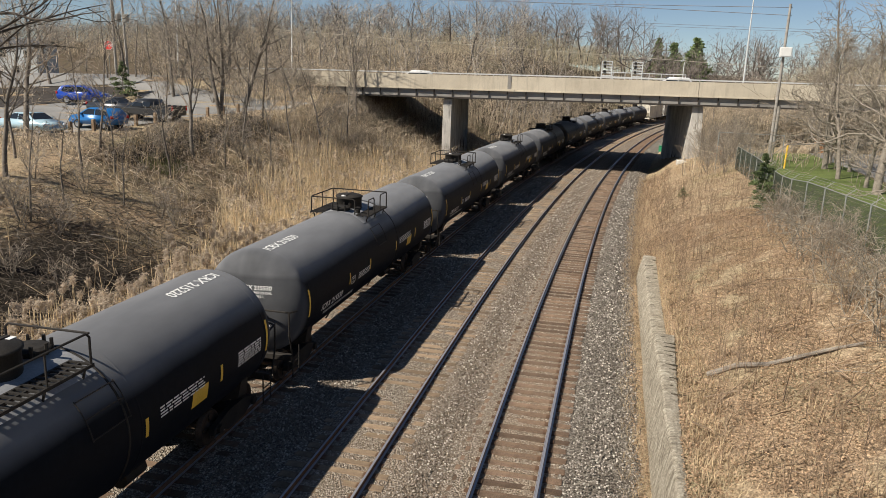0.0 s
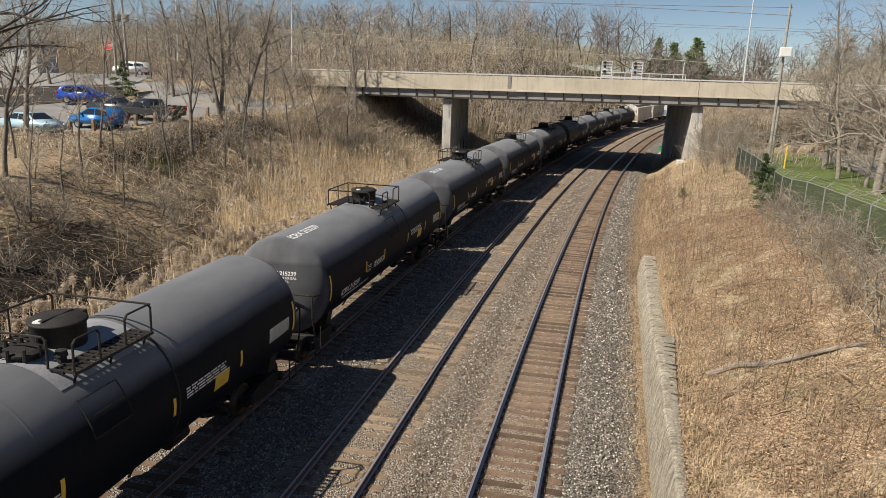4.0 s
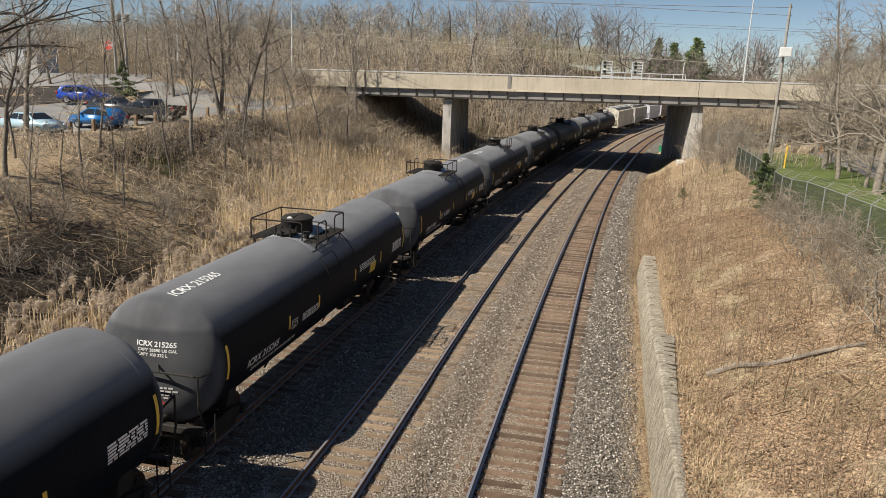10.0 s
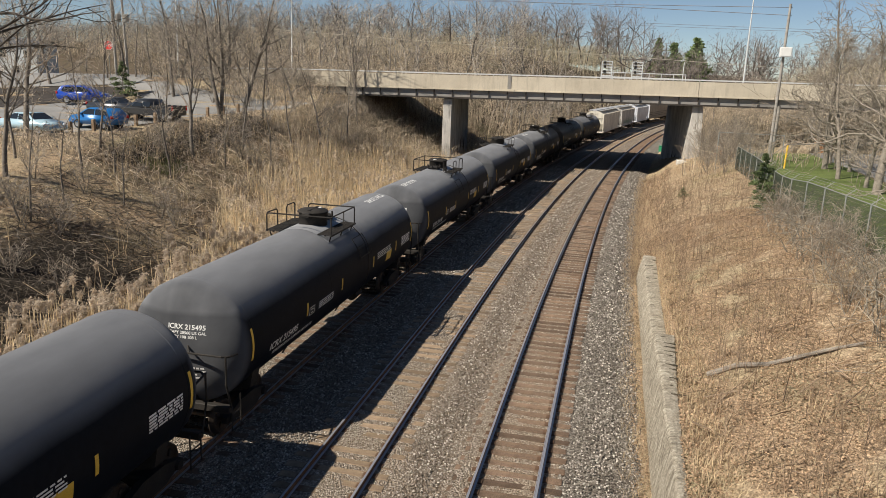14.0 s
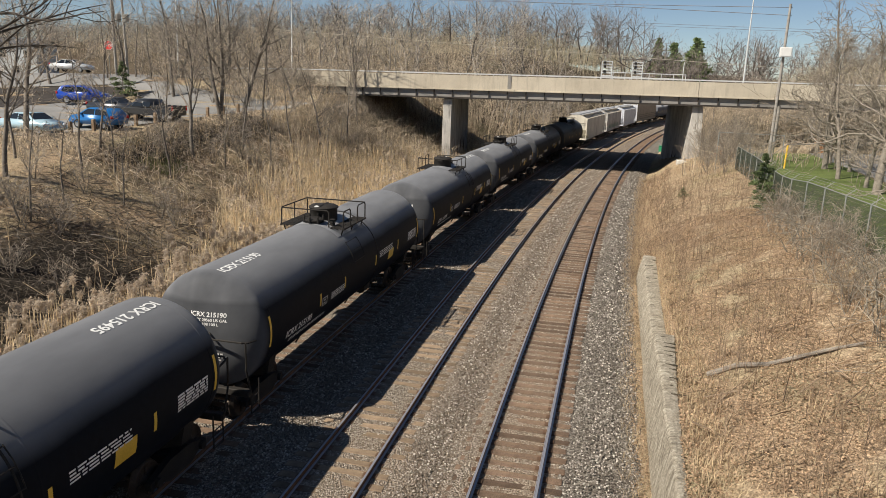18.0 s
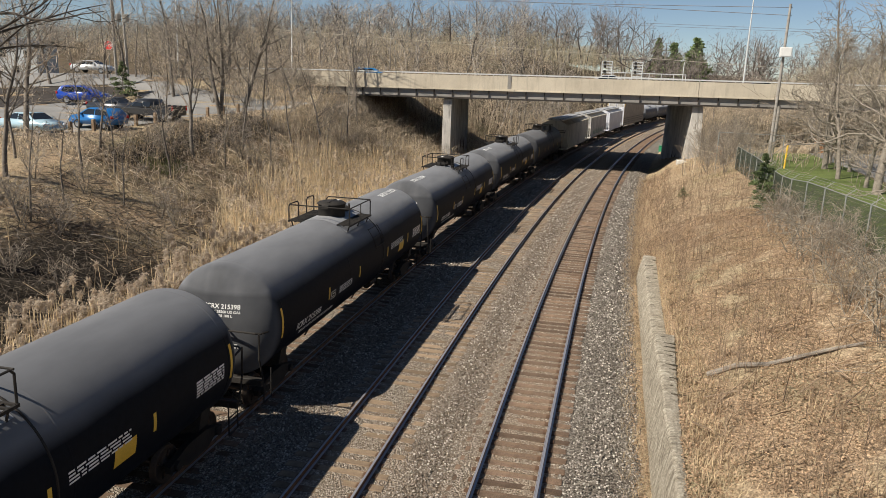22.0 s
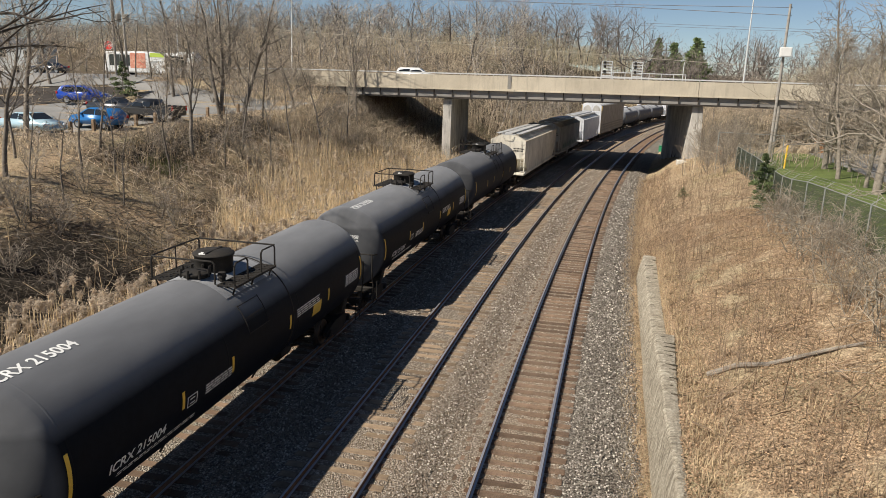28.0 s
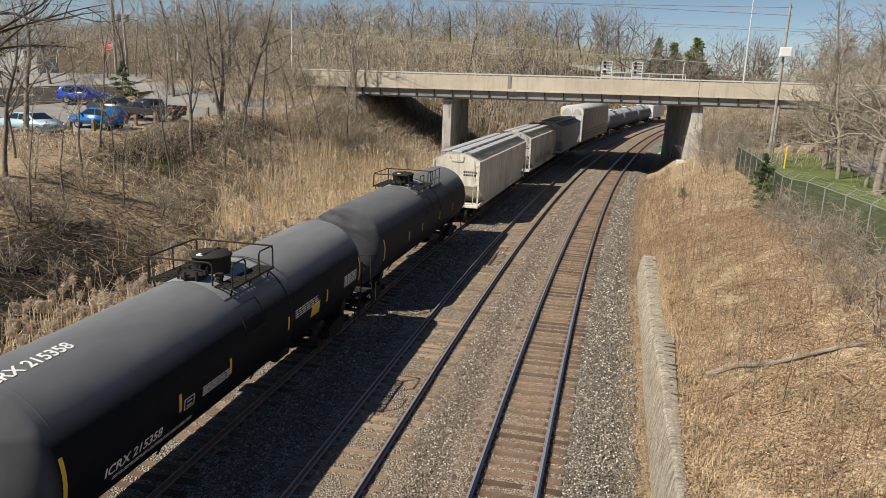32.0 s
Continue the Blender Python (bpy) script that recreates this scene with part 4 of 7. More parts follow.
# ---- other wagons ----
M_CREAM = stained_concrete("dirty_cream_paint", (0.54, 0.50, 0.42), (0.72, 0.68, 0.58), 0.50)
M_GREYCAR = stained_concrete("dirty_grey_paint", (0.34, 0.33, 0.31), (0.52, 0.505, 0.475), 0.45)
M_PALECAR = mottled("pale_blue_grey_paint", (0.46, 0.48, 0.52), (0.68, 0.70, 0.74), 0.7, 12, 0.65, 0, 0.1, 0.005)
M_TANCAR = mottled("dirty_tan_paint", (0.24, 0.21, 0.17), (0.38, 0.345, 0.29), 0.7, 12, 0.75, 0, 0.1, 0.005)
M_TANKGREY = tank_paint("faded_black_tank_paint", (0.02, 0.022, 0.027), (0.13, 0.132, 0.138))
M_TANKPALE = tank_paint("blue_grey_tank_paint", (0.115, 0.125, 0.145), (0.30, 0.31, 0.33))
M_GALV = mottled("galvanised_sheet", (0.42, 0.42, 0.42), (0.62, 0.62, 0.61), 0.8, 15, 0.5, 0.4)
M_ROOF_RUST = mottled("cream_ribbed_roof", (0.38, 0.34, 0.28), (0.62, 0.57, 0.48), 0.8, 15, 0.85, 0.1)


def hopper_car(length, mat, label, round_side=False, marked=True):
    car = thing("hopper_car", label, "hopper wagon", "wagons of the train")
    h = length / 2
    side = [(1.50, 1.08), (1.58, 1.6), (1.62, 2.6), (1.60, 3.55), (1.55, 3.92)] if round_side else [(1.54, 1.08), (1.55, 2.4), (1.56, 3.60), (1.56, 3.95)]
    prof = [(-x, z) for x, z in side] + [(x, z) for x, z in side[::-1]]
    bm = bmesh.new()
    st = [(-h, 2.35), (-h + 0.02, 2.35), (-h + 1.9, 1.08), (h - 1.9, 1.08), (h - 0.02, 2.35), (h, 2.35)]
    rings = []
    for y, zlow in st:
        rings.append([bm.verts.new((x, y, max(z, zlow))) for x, z in prof])
    n = len(prof)
    for a, b in zip(rings[:-1], rings[1:]):
        for i in range(n):
            bm.faces.new((a[i], a[(i + 1) % n], b[(i + 1) % n], b[i]))
    bm.faces.new(rings[0])
    bm.faces.new(rings[-1][::-1])
    bmesh.ops.recalc_face_normals(bm, faces=bm.faces[:])
    body = part("body", bm, mat, car, "", False)
    # pitched roof with ribbed slopes and a raised hatch trough
    for sx in (-1, 1):
        bm = bmesh.new()
        k, y = 0, -h
        rows = []
        while y < h:
            up = 0.02 if k % 2 else 0.0
            for yy in (y, min(y + 0.15, h)):
                rows.append([bm.verts.new((sx * 1.60, yy, 3.93 + up)), bm.verts.new((sx * 0.62, yy, 4.42 + up))])
            y += 0.16
            k += 1
        for a, b in zip(rows[:-1], rows[1:]):
            bm.faces.new((a[0], a[1], b[1], b[0]))
        bmesh.ops.recalc_face_normals(bm, faces=bm.faces[:])
        part("roof_slope", bm, M_ROOF_RUST if mat is not M_PALECAR else M_GALV, car, "ribbed dirty cream roof sheet")
        bm = bmesh.new()
        for yy in np.arange(-h + 0.1, h - 0.3, 0.42):
            box(bm, (sx * 0.62, yy, 4.50), (sx * 1.12, yy + 0.36, 4.53))
        box(bm, (sx * 0.84, -h + 0.1, 4.40), (sx * 0.90, h - 0.1, 4.50))
        part("running_board", bm, M_GALV, car, "galvanised roof walkway")
    bm = bmesh.new()
    extrude_profile(bm, [(-0.62, 4.40), (-0.62, 4.46), (0.62, 4.46), (0.62, 4.40)], -h, h)
    part("roof_top", bm, M_GALV, car)
    nh = int(length / 2.0)
    for i in range(nh):
        y = -h + length * (i + 0.5) / nh
        bm = box(bmesh.new(), (-0.34, y - length / nh / 2 + 0.03, 4.46), (0.34, y + length / nh / 2 - 0.03, 4.58), 0.025)
        hatch = part("hatch", bm, M_GALV, car, "long pale roof hatch cover")
        for sx in (-1, 1):
            part("hatch_slot", box(bmesh.new(), (sx * 0.44, y - 0.55, 4.462), (sx * 0.58, y + 0.55, 4.50)), M_BLACK, hatch, "dark gap beside the hatch")
    for sgn in (-1, 1):
        bm = bmesh.new()
        for sx in (-1.5, -0.5, 0.5, 1.5):
            box(bm, (sx - 0.05, sgn * (h - 0.02), 1.05), (sx + 0.05, sgn * (h + 0.06), 3.95 if abs(sx) > 1 else 2.4))
        box(bm, (-1.55, sgn * (h - 1.2), 0.95), (1.55, sgn * (h + 0.1), 1.12), 0.02)
        part("end_frame", bm, mat, car)
        part("gable", extrude_profile(bmesh.new(), [(-1.56, 3.94), (1.56, 3.94), (0.6, 4.41), (-0.6, 4.41)], sgn * (h - 0.06), sgn * (h - 0.01)), mat, car)
        bm = bmesh.new()
        for z in np.arange(1.3, 3.8, 0.4):
            tube(bm, [(1.2, sgn * (h + 0.08), z), (1.56, sgn * (h + 0.08), z)], 0.015, 5)
        for x in (1.2, 1.56):
            tube(bm, [(x, sgn * (h + 0.08), 1.1), (x, sgn * (h + 0.08), 4.1)], 0.018, 5)
        tube(bm, [(-0.5, sgn * (h + 0.04), 4.3), (-0.35, sgn * (h + 0.1), 4.0), (0.35, sgn * (h + 0.1), 4.0), (0.5, sgn * (h + 0.04), 4.3)], 0.02, 5)
        part("end_ladder", bm, mat, car)
        truck(car, sgn * (h - 1.35))
    couplers(car, h, h + 0.95)
    for i in range(3):
        y = (i - 1) * (length - 4.2) / 3
        bm = bmesh.new()
        lo, hi = [bm.verts.new((x, y + yy, 0.45)) for x, yy in ((-0.4, -0.4), (0.4, -0.4), (0.4, 0.4), (-0.4, 0.4))], [bm.verts.new((x, y + yy, 1.12)) for x, yy in ((-1.4, -1.9), (1.4, -1.9), (1.4, 1.9), (-1.4, 1.9))]
        for a in range(4):
            bm.faces.new((lo[a], lo[(a + 1) % 4], hi[(a + 1) % 4], hi[a]))
        bm.faces.new(lo)
        bmesh.ops.recalc_face_normals(bm, faces=bm.faces[:])
        part("outlet_bay", bm, M_BLACK, car)
    for sx in (-1, 1):
        bm = box(bmesh.new(), (sx * 1.52, -h + 0.3, 1.0), (sx * 1.60, h - 0.3, 1.22), 0.01)
        part("side_sill", bm, mat, car)
    if marked:
        bm = bmesh.new()
        rnd = random.Random(int(length * 10))
        for r, z in enumerate((3.2, 3.0)):
            x = 0.5
            while x < 1.3:
                w = rnd.uniform(0.06, 0.16)
                box(bm, (x, -h - 0.008, z), (x + w, -h - 0.002, z + 0.12))
                x += w + 0.04
        part("end_note", bm, M_BLACK, car, "small dark stencilled notes")
    return car


def auto_rack(length, label):
    car = thing("autorack_car", label, "autorack wagon", "wagons of the train")
    h, top = length / 2, 5.35
    for sx in (-1, 1):
        bm = box(bmesh.new(), (sx * 1.50, -h, 1.0), (sx * 1.55, h, top))
        wall = part("side_wall", bm, M_TANCAR, car)
        for k in range(int(length / 1.6)):
            y = -h + 0.4 + k * 1.6
            part("side_post", box(bmesh.new(), (sx * 1.55, y, 1.0), (sx * 1.575, y + 0.08, top)), M_TANCAR, wall)
            for z in (1.5, 1.9, 2.3):
                part("vent_slot", box(bmesh.new(), (sx * 1.55, y + 0.4, z), (sx * 1.556, y + 1.3, z + 0.10)), M_BLACK, wall)
        part("corner_stripe", box(bmesh.new(), (sx * 1.555, -h, 4.6), (sx * 1.615, -h + 0.25, top)), M_YELLOW, wall, "yellow corner stripe")
    arc = [(1.60 * math.cos(a), top + 0.52 * math.sin(a)) for a in [math.pi * i / 14 for i in range(15)]]
    part("roof", extrude_profile(bmesh.new(), arc, -h, h), M_GALV, car, "arched pale metal roof", True)
    part("floor", box(bmesh.new(), (-1.5, -h, 0.95), (1.5, h, 1.2)), M_TANCAR, car)
    for sgn in (-1, 1):
        for sx in (-1, 1):
            bm = box(bmesh.new(), (sx * 0.03, sgn * (h - 0.05), 1.2), (sx * 1.5, sgn * (h + 0.02), top))
            door = part("end_door", bm, M_PALECAR, car, "pale ribbed end door")
            for k in range(5):
                part("door_rib", box(bmesh.new(), (sx * (0.1 + k * 0.3), sgn * (h + 0.02), 1.3), (sx * (0.16 + k * 0.3), sgn * (h + 0.05), top - 0.9)), M_PALECAR, door)
            # no real hole: a grey panel paints the shaded inside of the arch
            hole = [(sx * (0.12 + 0.62 * (1 - math.cos(a))), 4.55 + 0.9 * math.sin(a) * (1.0 if a < 1.6 else 0.9)) for a in [math.pi * i / 10 for i in range(11)]]
            part("end_opening", extrude_profile(bmesh.new(), hole, sgn * (h + 0.022), sgn * (h + 0.034)), M_GREYCAR, door, "grey arched panel, the shade of an opening painted on the door")
        arc2 = [(1.5 * math.cos(a), top + 0.46 * math.sin(a)) for a in [math.pi * i / 12 for i in range(13)]]
        part("end_arch", extrude_profile(bmesh.new(), arc2, sgn * h, sgn * (h + 0.016)), M_PALECAR, car)
        truck(car, sgn * (h - 3.2))
    couplers(car, h, h + 0.95)
    return car


# ---- the rake of wagons, from the nearest on ----
LABEL_TANK = "black tank wagon with white stencilled numbers and yellow reflective stripes"
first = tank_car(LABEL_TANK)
NUMBERS = {-1: "215220", 0: "215530", 1: "215239", 2: "215265", 3: "215495", 4: "215190", 5: "215398", 6: "215004", 7: "215358"}
TRAIN = []
cars = [first] + [copy_thing(first, Matrix()) for n in range(8)]
for c, n in zip(cars, range(-1, 8)):
    TRAIN.append((c, 19.97 + 7.45 + n * CAR_L))
    mark_car(c, NUMBERS[n], n in (-1, 3, 5))


def grey_tank(label):
    car = tank_car(label, M_TANKGREY, True, False)
    bm = bmesh.new()
    for y in (1.6, 2.5, 3.4):
        tube(bm, [(1.05, y, TANK_Z + 1.12), (1.05, y, TANK_Z + 2.05)], 0.022, 6)
    tube(bm, [(1.05, 1.5, TANK_Z + 2.05), (1.05, 3.5, TANK_Z + 2.05)], 0.022, 6)
    tube(bm, [(1.05, 1.5, TANK_Z + 1.6), (1.05, 3.5, TANK_Z + 1.6)], 0.02, 6)
    box(bm, (0.7, 1.4, TANK_Z + 1.24), (1.15, 3.6, TANK_Z + 1.28))
    part("long_walkway", bm, M_BLACK, car, "black grating walkway with guard rail")
    return car


last_tank = grey_tank("grey-black tank wagon with a long railed walkway on top")
TRAIN.append((last_tank, 19.97 + 7.45 + 8 * CAR_L))
TRAIN.append((hopper_car(18.1, M_CREAM, "dirty cream covered hopper wagon with ribbed roof and long hatches"), 190.1))
grey_hopper = hopper_car(15.6, M_GREYCAR, "weathered grey covered hopper wagon with faded graffiti")
M_GRAFFITI = mottled("faded_green_spray", (0.10, 0.16, 0.13), (0.26, 0.33, 0.28), 2.5, 14, 0.7)
rg = random.Random(6)
for k in range(7):
    y = -5.4 + k * 1.45
    a = [(y + rg.uniform(-0.1, 0.1), 1.35), (y + 0.5, 1.30 + rg.uniform(0, 0.2)), (y + 1.2, 1.4), (y + 1.1, 2.0 + rg.uniform(0, 0.4)), (y + 0.6, 1.8), (y + 0.15, 2.3 + rg.uniform(-0.2, 0.2))]
    bm = bmesh.new()
    bm.faces.new([bm.verts.new((1.562, p, q)) for p, q in a])
    part("graffiti", bm, M_GRAFFITI, grey_hopper, "faded green sprayed lettering shape")
TRAIN.append((grey_hopper, 209.5))
TRAIN.append((hopper_car(14.8, M_PALECAR, "pale blue-grey covered hopper wagon with rounded sides", True, False), 228.4))
TRAIN.append((auto_rack(25.6, "tall tan autorack wagon with an arched pale roof"), 250.9))


def pale_tank(label):
    """A smooth grey-blue tank wagon with one low fitting on its crown."""
    car = tank_car(label, M_TANKPALE, False, False)
    bm = lathe(bmesh.new(), [(0.55, -0.15), (0.55, 0.14), (0.60, 0.15), (0.58, 0.24), (0.40, 0.30), (0.0, 0.33)], 20, "Z", pose(0, 0, TANK_Z + TANK_R - 0.03))
    part("manway", bm, M_PALECAR, car, "low pale manway cover", True)
    bm = bmesh.new()
    for sx in (-1, 1):
        box(bm, (sx * 0.65, -1.1, TANK_Z + 1.46), (sx * 1.0, 1.1, TANK_Z + 1.50))
        tube(bm, [(sx * 1.0, -1.1, TANK_Z + 1.3), (sx * 1.0, -1.1, TANK_Z + 2.1), (sx * 1.0, 1.1, TANK_Z + 2.1), (sx * 1.0, 1.1, TANK_Z + 1.3)], 0.02, 5)
    part("walkway", bm, M_BLACK, car, "black grating walkway with guard rail")
    return car


first_pale = pale_tank("smooth blue-grey tank wagon with a low pale manway")
for k in range(3):
    TRAIN.append((first_pale if k == 0 else copy_thing(first_pale, Matrix()), 274.2 + k * CAR_L))
TRAIN.append((hopper_car(15.6, M_PALECAR, "white covered hopper wagon at the far end of the train", False, False), 328.0))

# ---- plants ----
M_BARK = mottled("grey_brown_bark", (0.06, 0.051, 0.042), (0.30, 0.262, 0.218), 4, 30, 0.95, 0, 0.6, 0.02)
M_TWIG = mottled("bare_twigs", (0.11, 0.093, 0.075), (0.54, 0.465, 0.38), 2, 10, 0.95, 0, 0, 0, 0.45, True)
M_BARK_DARK = mottled("dark_bark", (0.028, 0.023, 0.019), (0.11, 0.092, 0.075), 4, 30, 0.95, 0, 0.6, 0.02)
M_BARK_PALE = mottled("pale_bark", (0.12, 0.102, 0.082), (0.38, 0.335, 0.28), 4, 30, 0.95, 0, 0.6, 0.02)
M_TWIG_PALE = mottled("pale_twigs", (0.10, 0.083, 0.062), (0.46, 0.395, 0.315), 2, 10, 0.95, 0, 0, 0, 0.4, True)
M_WOOD_FAR = mottled("distant_bare_wood", (0.075, 0.066, 0.057), (0.46, 0.41, 0.355), 0.12, 3, 1.0, 0, 0, 0, 0.75, True)
M_BRUSH_TAN = mottled("tan_brushwood", (0.17, 0.135, 0.095), (0.66, 0.55, 0.41), 0.3, 6, 1.0, 0, 0, 0, 0.65, True)
M_BRUSH_OLIVE = mottled("olive_brushwood", (0.19, 0.165, 0.11), (0.55, 0.475, 0.335), 0.2, 4, 1.0, 0, 0, 0, 0.6, True)
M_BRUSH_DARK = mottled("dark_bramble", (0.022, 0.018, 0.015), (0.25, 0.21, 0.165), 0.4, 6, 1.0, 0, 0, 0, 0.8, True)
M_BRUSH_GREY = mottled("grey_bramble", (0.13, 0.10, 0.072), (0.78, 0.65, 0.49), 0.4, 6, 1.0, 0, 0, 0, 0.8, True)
M_REED = leafy(mottled("dead_reed_straw", (0.58, 0.46, 0.285), (0.94, 0.80, 0.57), 0.5, 8, 0.9, 0, 0, 0, 0.3, True))
M_PLUME = leafy(mottled("reed_plume", (0.38, 0.31, 0.235), (0.70, 0.59, 0.46), 1.5, 30, 1.0, 0, 0, 0, 0.25, True), 0.3)
M_GRASS = mottled("lawn_grass", (0.06, 0.085, 0.022), (0.16, 0.20, 0.06), 0.6, 25, 0.95, 0, 0.4, 0.02)
M_BLADE = leafy(mottled("grass_blades", (0.075, 0.10, 0.030), (0.21, 0.235, 0.085), 0.6, 8, 0.9, 0, 0, 0, 0.3, True))
M_LEAF = mottled("dead_leaves", (0.185, 0.112, 0.063), (0.56, 0.405, 0.262), 0.8, 12, 0.9, 0, 0, 0, 0.45, True)
M_SCRUB_PALE = mottled("pale_scrub", (0.10, 0.088, 0.068), (0.45, 0.40, 0.32), 0.5, 6, 1.0, 0, 0, 0, 0.55, True)
M_SHOOT = mottled("thin_shoots", (0.11, 0.075, 0.05), (0.46, 0.345, 0.24), 0.5, 6, 1.0, 0, 0, 0, 0.5, True)
M_TWIG_FAR = mottled("distant_twigs", (0.20, 0.172, 0.135), (0.68, 0.59, 0.46), 0.12, 3, 1.0, 0, 0, 0, 0.6, True)
M_TWIG_BACK = mottled("skyline_twigs", (0.13, 0.112, 0.10), (0.36, 0.315, 0.275), 0.12, 3, 1.0, 0, 0, 0, 0.5, True)
M_WOOD_BACK = mottled("distant_woods_grey", (0.055, 0.047, 0.043), (0.26, 0.225, 0.20), 0.12, 3, 1.0, 0, 0, 0, 0.6, True)
M_PINE = mottled("pine_needles", (0.09, 0.13, 0.055), (0.27, 0.34, 0.15), 0.8, 8, 0.9, 0, 0, 0, 0.4, True)
M_NEEDLE = mottled("evergreen_needles", (0.045, 0.065, 0.026), (0.15, 0.19, 0.08), 1.5, 12, 0.9, 0, 0, 0, 0.4, True)
M_STRAW = leafy(mottled("dry_grass", (0.36, 0.27, 0.16), (0.70, 0.57, 0.38), 0.6, 8, 0.95, 0, 0, 0, 0.3, True), 0.35)


def tube_soup(P, Q, r0, r1, n=3):
    """Points and faces of many small tapered tubes at once."""
    P, Q, r0, r1 = (np.asarray(a, float) for a in (P, Q, r0, r1))
    d = Q - P
    d /= np.maximum(np.linalg.norm(d, axis=1, keepdims=True), 1e-9)
    h = np.where(np.abs(d[:, 2:3]) < 0.9, np.array([[0, 0, 1.0]]), np.array([[1.0, 0, 0]]))
    u = np.cross(d, h)
    u /= np.linalg.norm(u, axis=1, keepdims=True)
    w = np.cross(d, u)
    a = np.arange(n) * 2 * np.pi / n
    ring = np.cos(a)[None, :, None] * u[:, None] + np.sin(a)[None, :, None] * w[:, None]
    v = np.concatenate([P[:, None] + ring * r0[:, None, None], Q[:, None] + ring * r1[:, None, None]], 1)
    k = np.arange(len(P))[:, None] * 2 * n
    i = np.arange(n)[None]
    j = (i + 1) % n
    f = np.stack([k + i, k + j, k + j + n, k + i + n], 2).reshape(-1, 4)
    return v.reshape(-1, 3), f


def soup_mesh(name, v, f, mat, smooth=False):
    """A mesh from arrays of points and of faces with equal numbers of corners."""
    me = bpy.data.meshes.new(name)
    v, f = np.asarray(v, np.float32), np.asarray(f, np.int32)
    k = f.shape[1]
    me.vertices.add(len(v))
    me.vertices.foreach_set("co", v.ravel())
    me.loops.add(f.size)
    me.loops.foreach_set("vertex_index", f.ravel())
    me.polygons.add(len(f))
    me.polygons.foreach_set("loop_start", np.arange(0, f.size, k, dtype=np.int32))
    me.update(calc_edges=True)
    me.materials.append(mat)
    if smooth:
        me.shade_smooth()
    return me


def join_soups(soups):
    vs, fs, n = [], [], 0
    for v, f in soups:
        vs.append(v)
        fs.append(f + n)
        n += len(v)
    return np.concatenate(vs), np.concatenate(fs)


def grow(seed, height, trunk_r, limbs=14, low=0.25, spread=0.42, subs=5, twigs=4, lean=0.04, rise=0.9, fork=1, wiggle=0.05, dome=0.0, slim=0.5, gnarl=0.14):
    """Branch pieces of a bare tree, by level: trunk and limbs, then finer wood."""
    rnd = np.random.RandomState(seed)
    wood, fine = [], []

    def line(p, d, length, r, end, n, bend, out, up=0.0):
        pts = [p]
        for i in range(n):
            d = d + rnd.randn(3) * bend + np.array([0, 0, up])
            d = d / np.linalg.norm(d)
            q = pts[-1] + d * length / n
            a, b = r + (end - r) * i / n, r + (end - r) * (i + 1) / n
            out.append((pts[-1], q, a, b))
            pts.append(q)
        return pts, d

    def side(d, angle):
        h = rnd.randn(3)
        h -= d * h.dot(d)
        h /= np.linalg.norm(h)
        return d * math.cos(angle) + h * math.sin(angle)

    for k in range(fork):
        d0 = np.array([rnd.randn() * lean + (0.16 * (k - (fork - 1) / 2) if fork > 1 else 0), rnd.randn() * lean, 1.0])
        tops, _ = line(np.array([0.0, 0, -0.2]), d0 / np.linalg.norm(d0), height, trunk_r, trunk_r * 0.12, 12, wiggle, wood, 0.03)
        for i in range(limbs):
            f = low + (0.97 - low) * (i + rnd.rand()) / limbs
            t = f * 12
            b = tops[int(t)] + (tops[min(int(t) + 1, 12)] - tops[int(t)]) * (t % 1)
            az = rnd.rand() * 2 * math.pi + i * 2.4
            el = rise * (0.55 + 0.5 * rnd.rand())
            d = np.array([math.cos(az) * math.cos(el), math.sin(az) * math.cos(el), math.sin(el)])
            ln = height * spread * ((1.08 - f) * (1 - dome) + 0.5 * dome) * (0.7 + 0.6 * rnd.rand()) + 0.4
            r = max(trunk_r * (1.05 - f) * slim, 0.014)
            pts, _ = line(b, d, ln, r, r * 0.25, 6, gnarl, wood if r > 0.03 else fine, 0.05)
            for j in range(subs):
                k2 = 1 + rnd.randint(5)
                dd = pts[k2 + 1 if k2 < 6 else 6] - pts[k2]
                dd = side(dd / np.linalg.norm(dd), 0.4 + 0.5 * rnd.rand())
                l2 = ln * (0.3 + 0.3 * rnd.rand())
                r2 = max(r * 0.4, 0.008)
                p2, _ = line(pts[k2], dd, l2, r2, 0.006, 4, 0.18, fine, 0.06)
                for m in range(twigs):
                    k3 = 1 + rnd.randint(4)
                    d3 = p2[k3] - p2[k3 - 1]
                    d3 = side(d3 / np.linalg.norm(d3), 0.35 + 0.5 * rnd.rand())
                    line(p2[k3], d3, l2 * (0.35 + 0.4 * rnd.rand()), 0.007, 0.004, 2, 0.2, fine, 0.05)
    return wood, fine


def segs_soup(segs, n, thick=1.0, least=0.0):
    P, Q, a, b = (np.array(c) for c in zip(*segs))
    return tube_soup(P, Q, np.maximum(a * thick, least), np.maximum(b * thick, least), n)


def tree_kind(seed, least, pale=False, **kw):
    wood, fine = grow(seed, **kw)
    return (soup_mesh("trunk", *segs_soup(wood, 7), M_BARK_PALE if pale else M_BARK, True), soup_mesh("crown", *segs_soup(fine, 3, 1.0, least), M_TWIG_PALE if pale else M_TWIG))


def tree(kind, x, y, label, group="", size=1.0, turn=0.0, tilt=0.0, z=None):
    ob = thing("tree", label, "tree", group, at=pose(x, y, (float(ground_z(x, y)) if z is None else z) - 0.05, tilt, 0, turn) @ Matrix.Diagonal((size, size, size, 1)))
    for name, me in zip(("trunk", "crown"), kind):
        c = new(name, me)
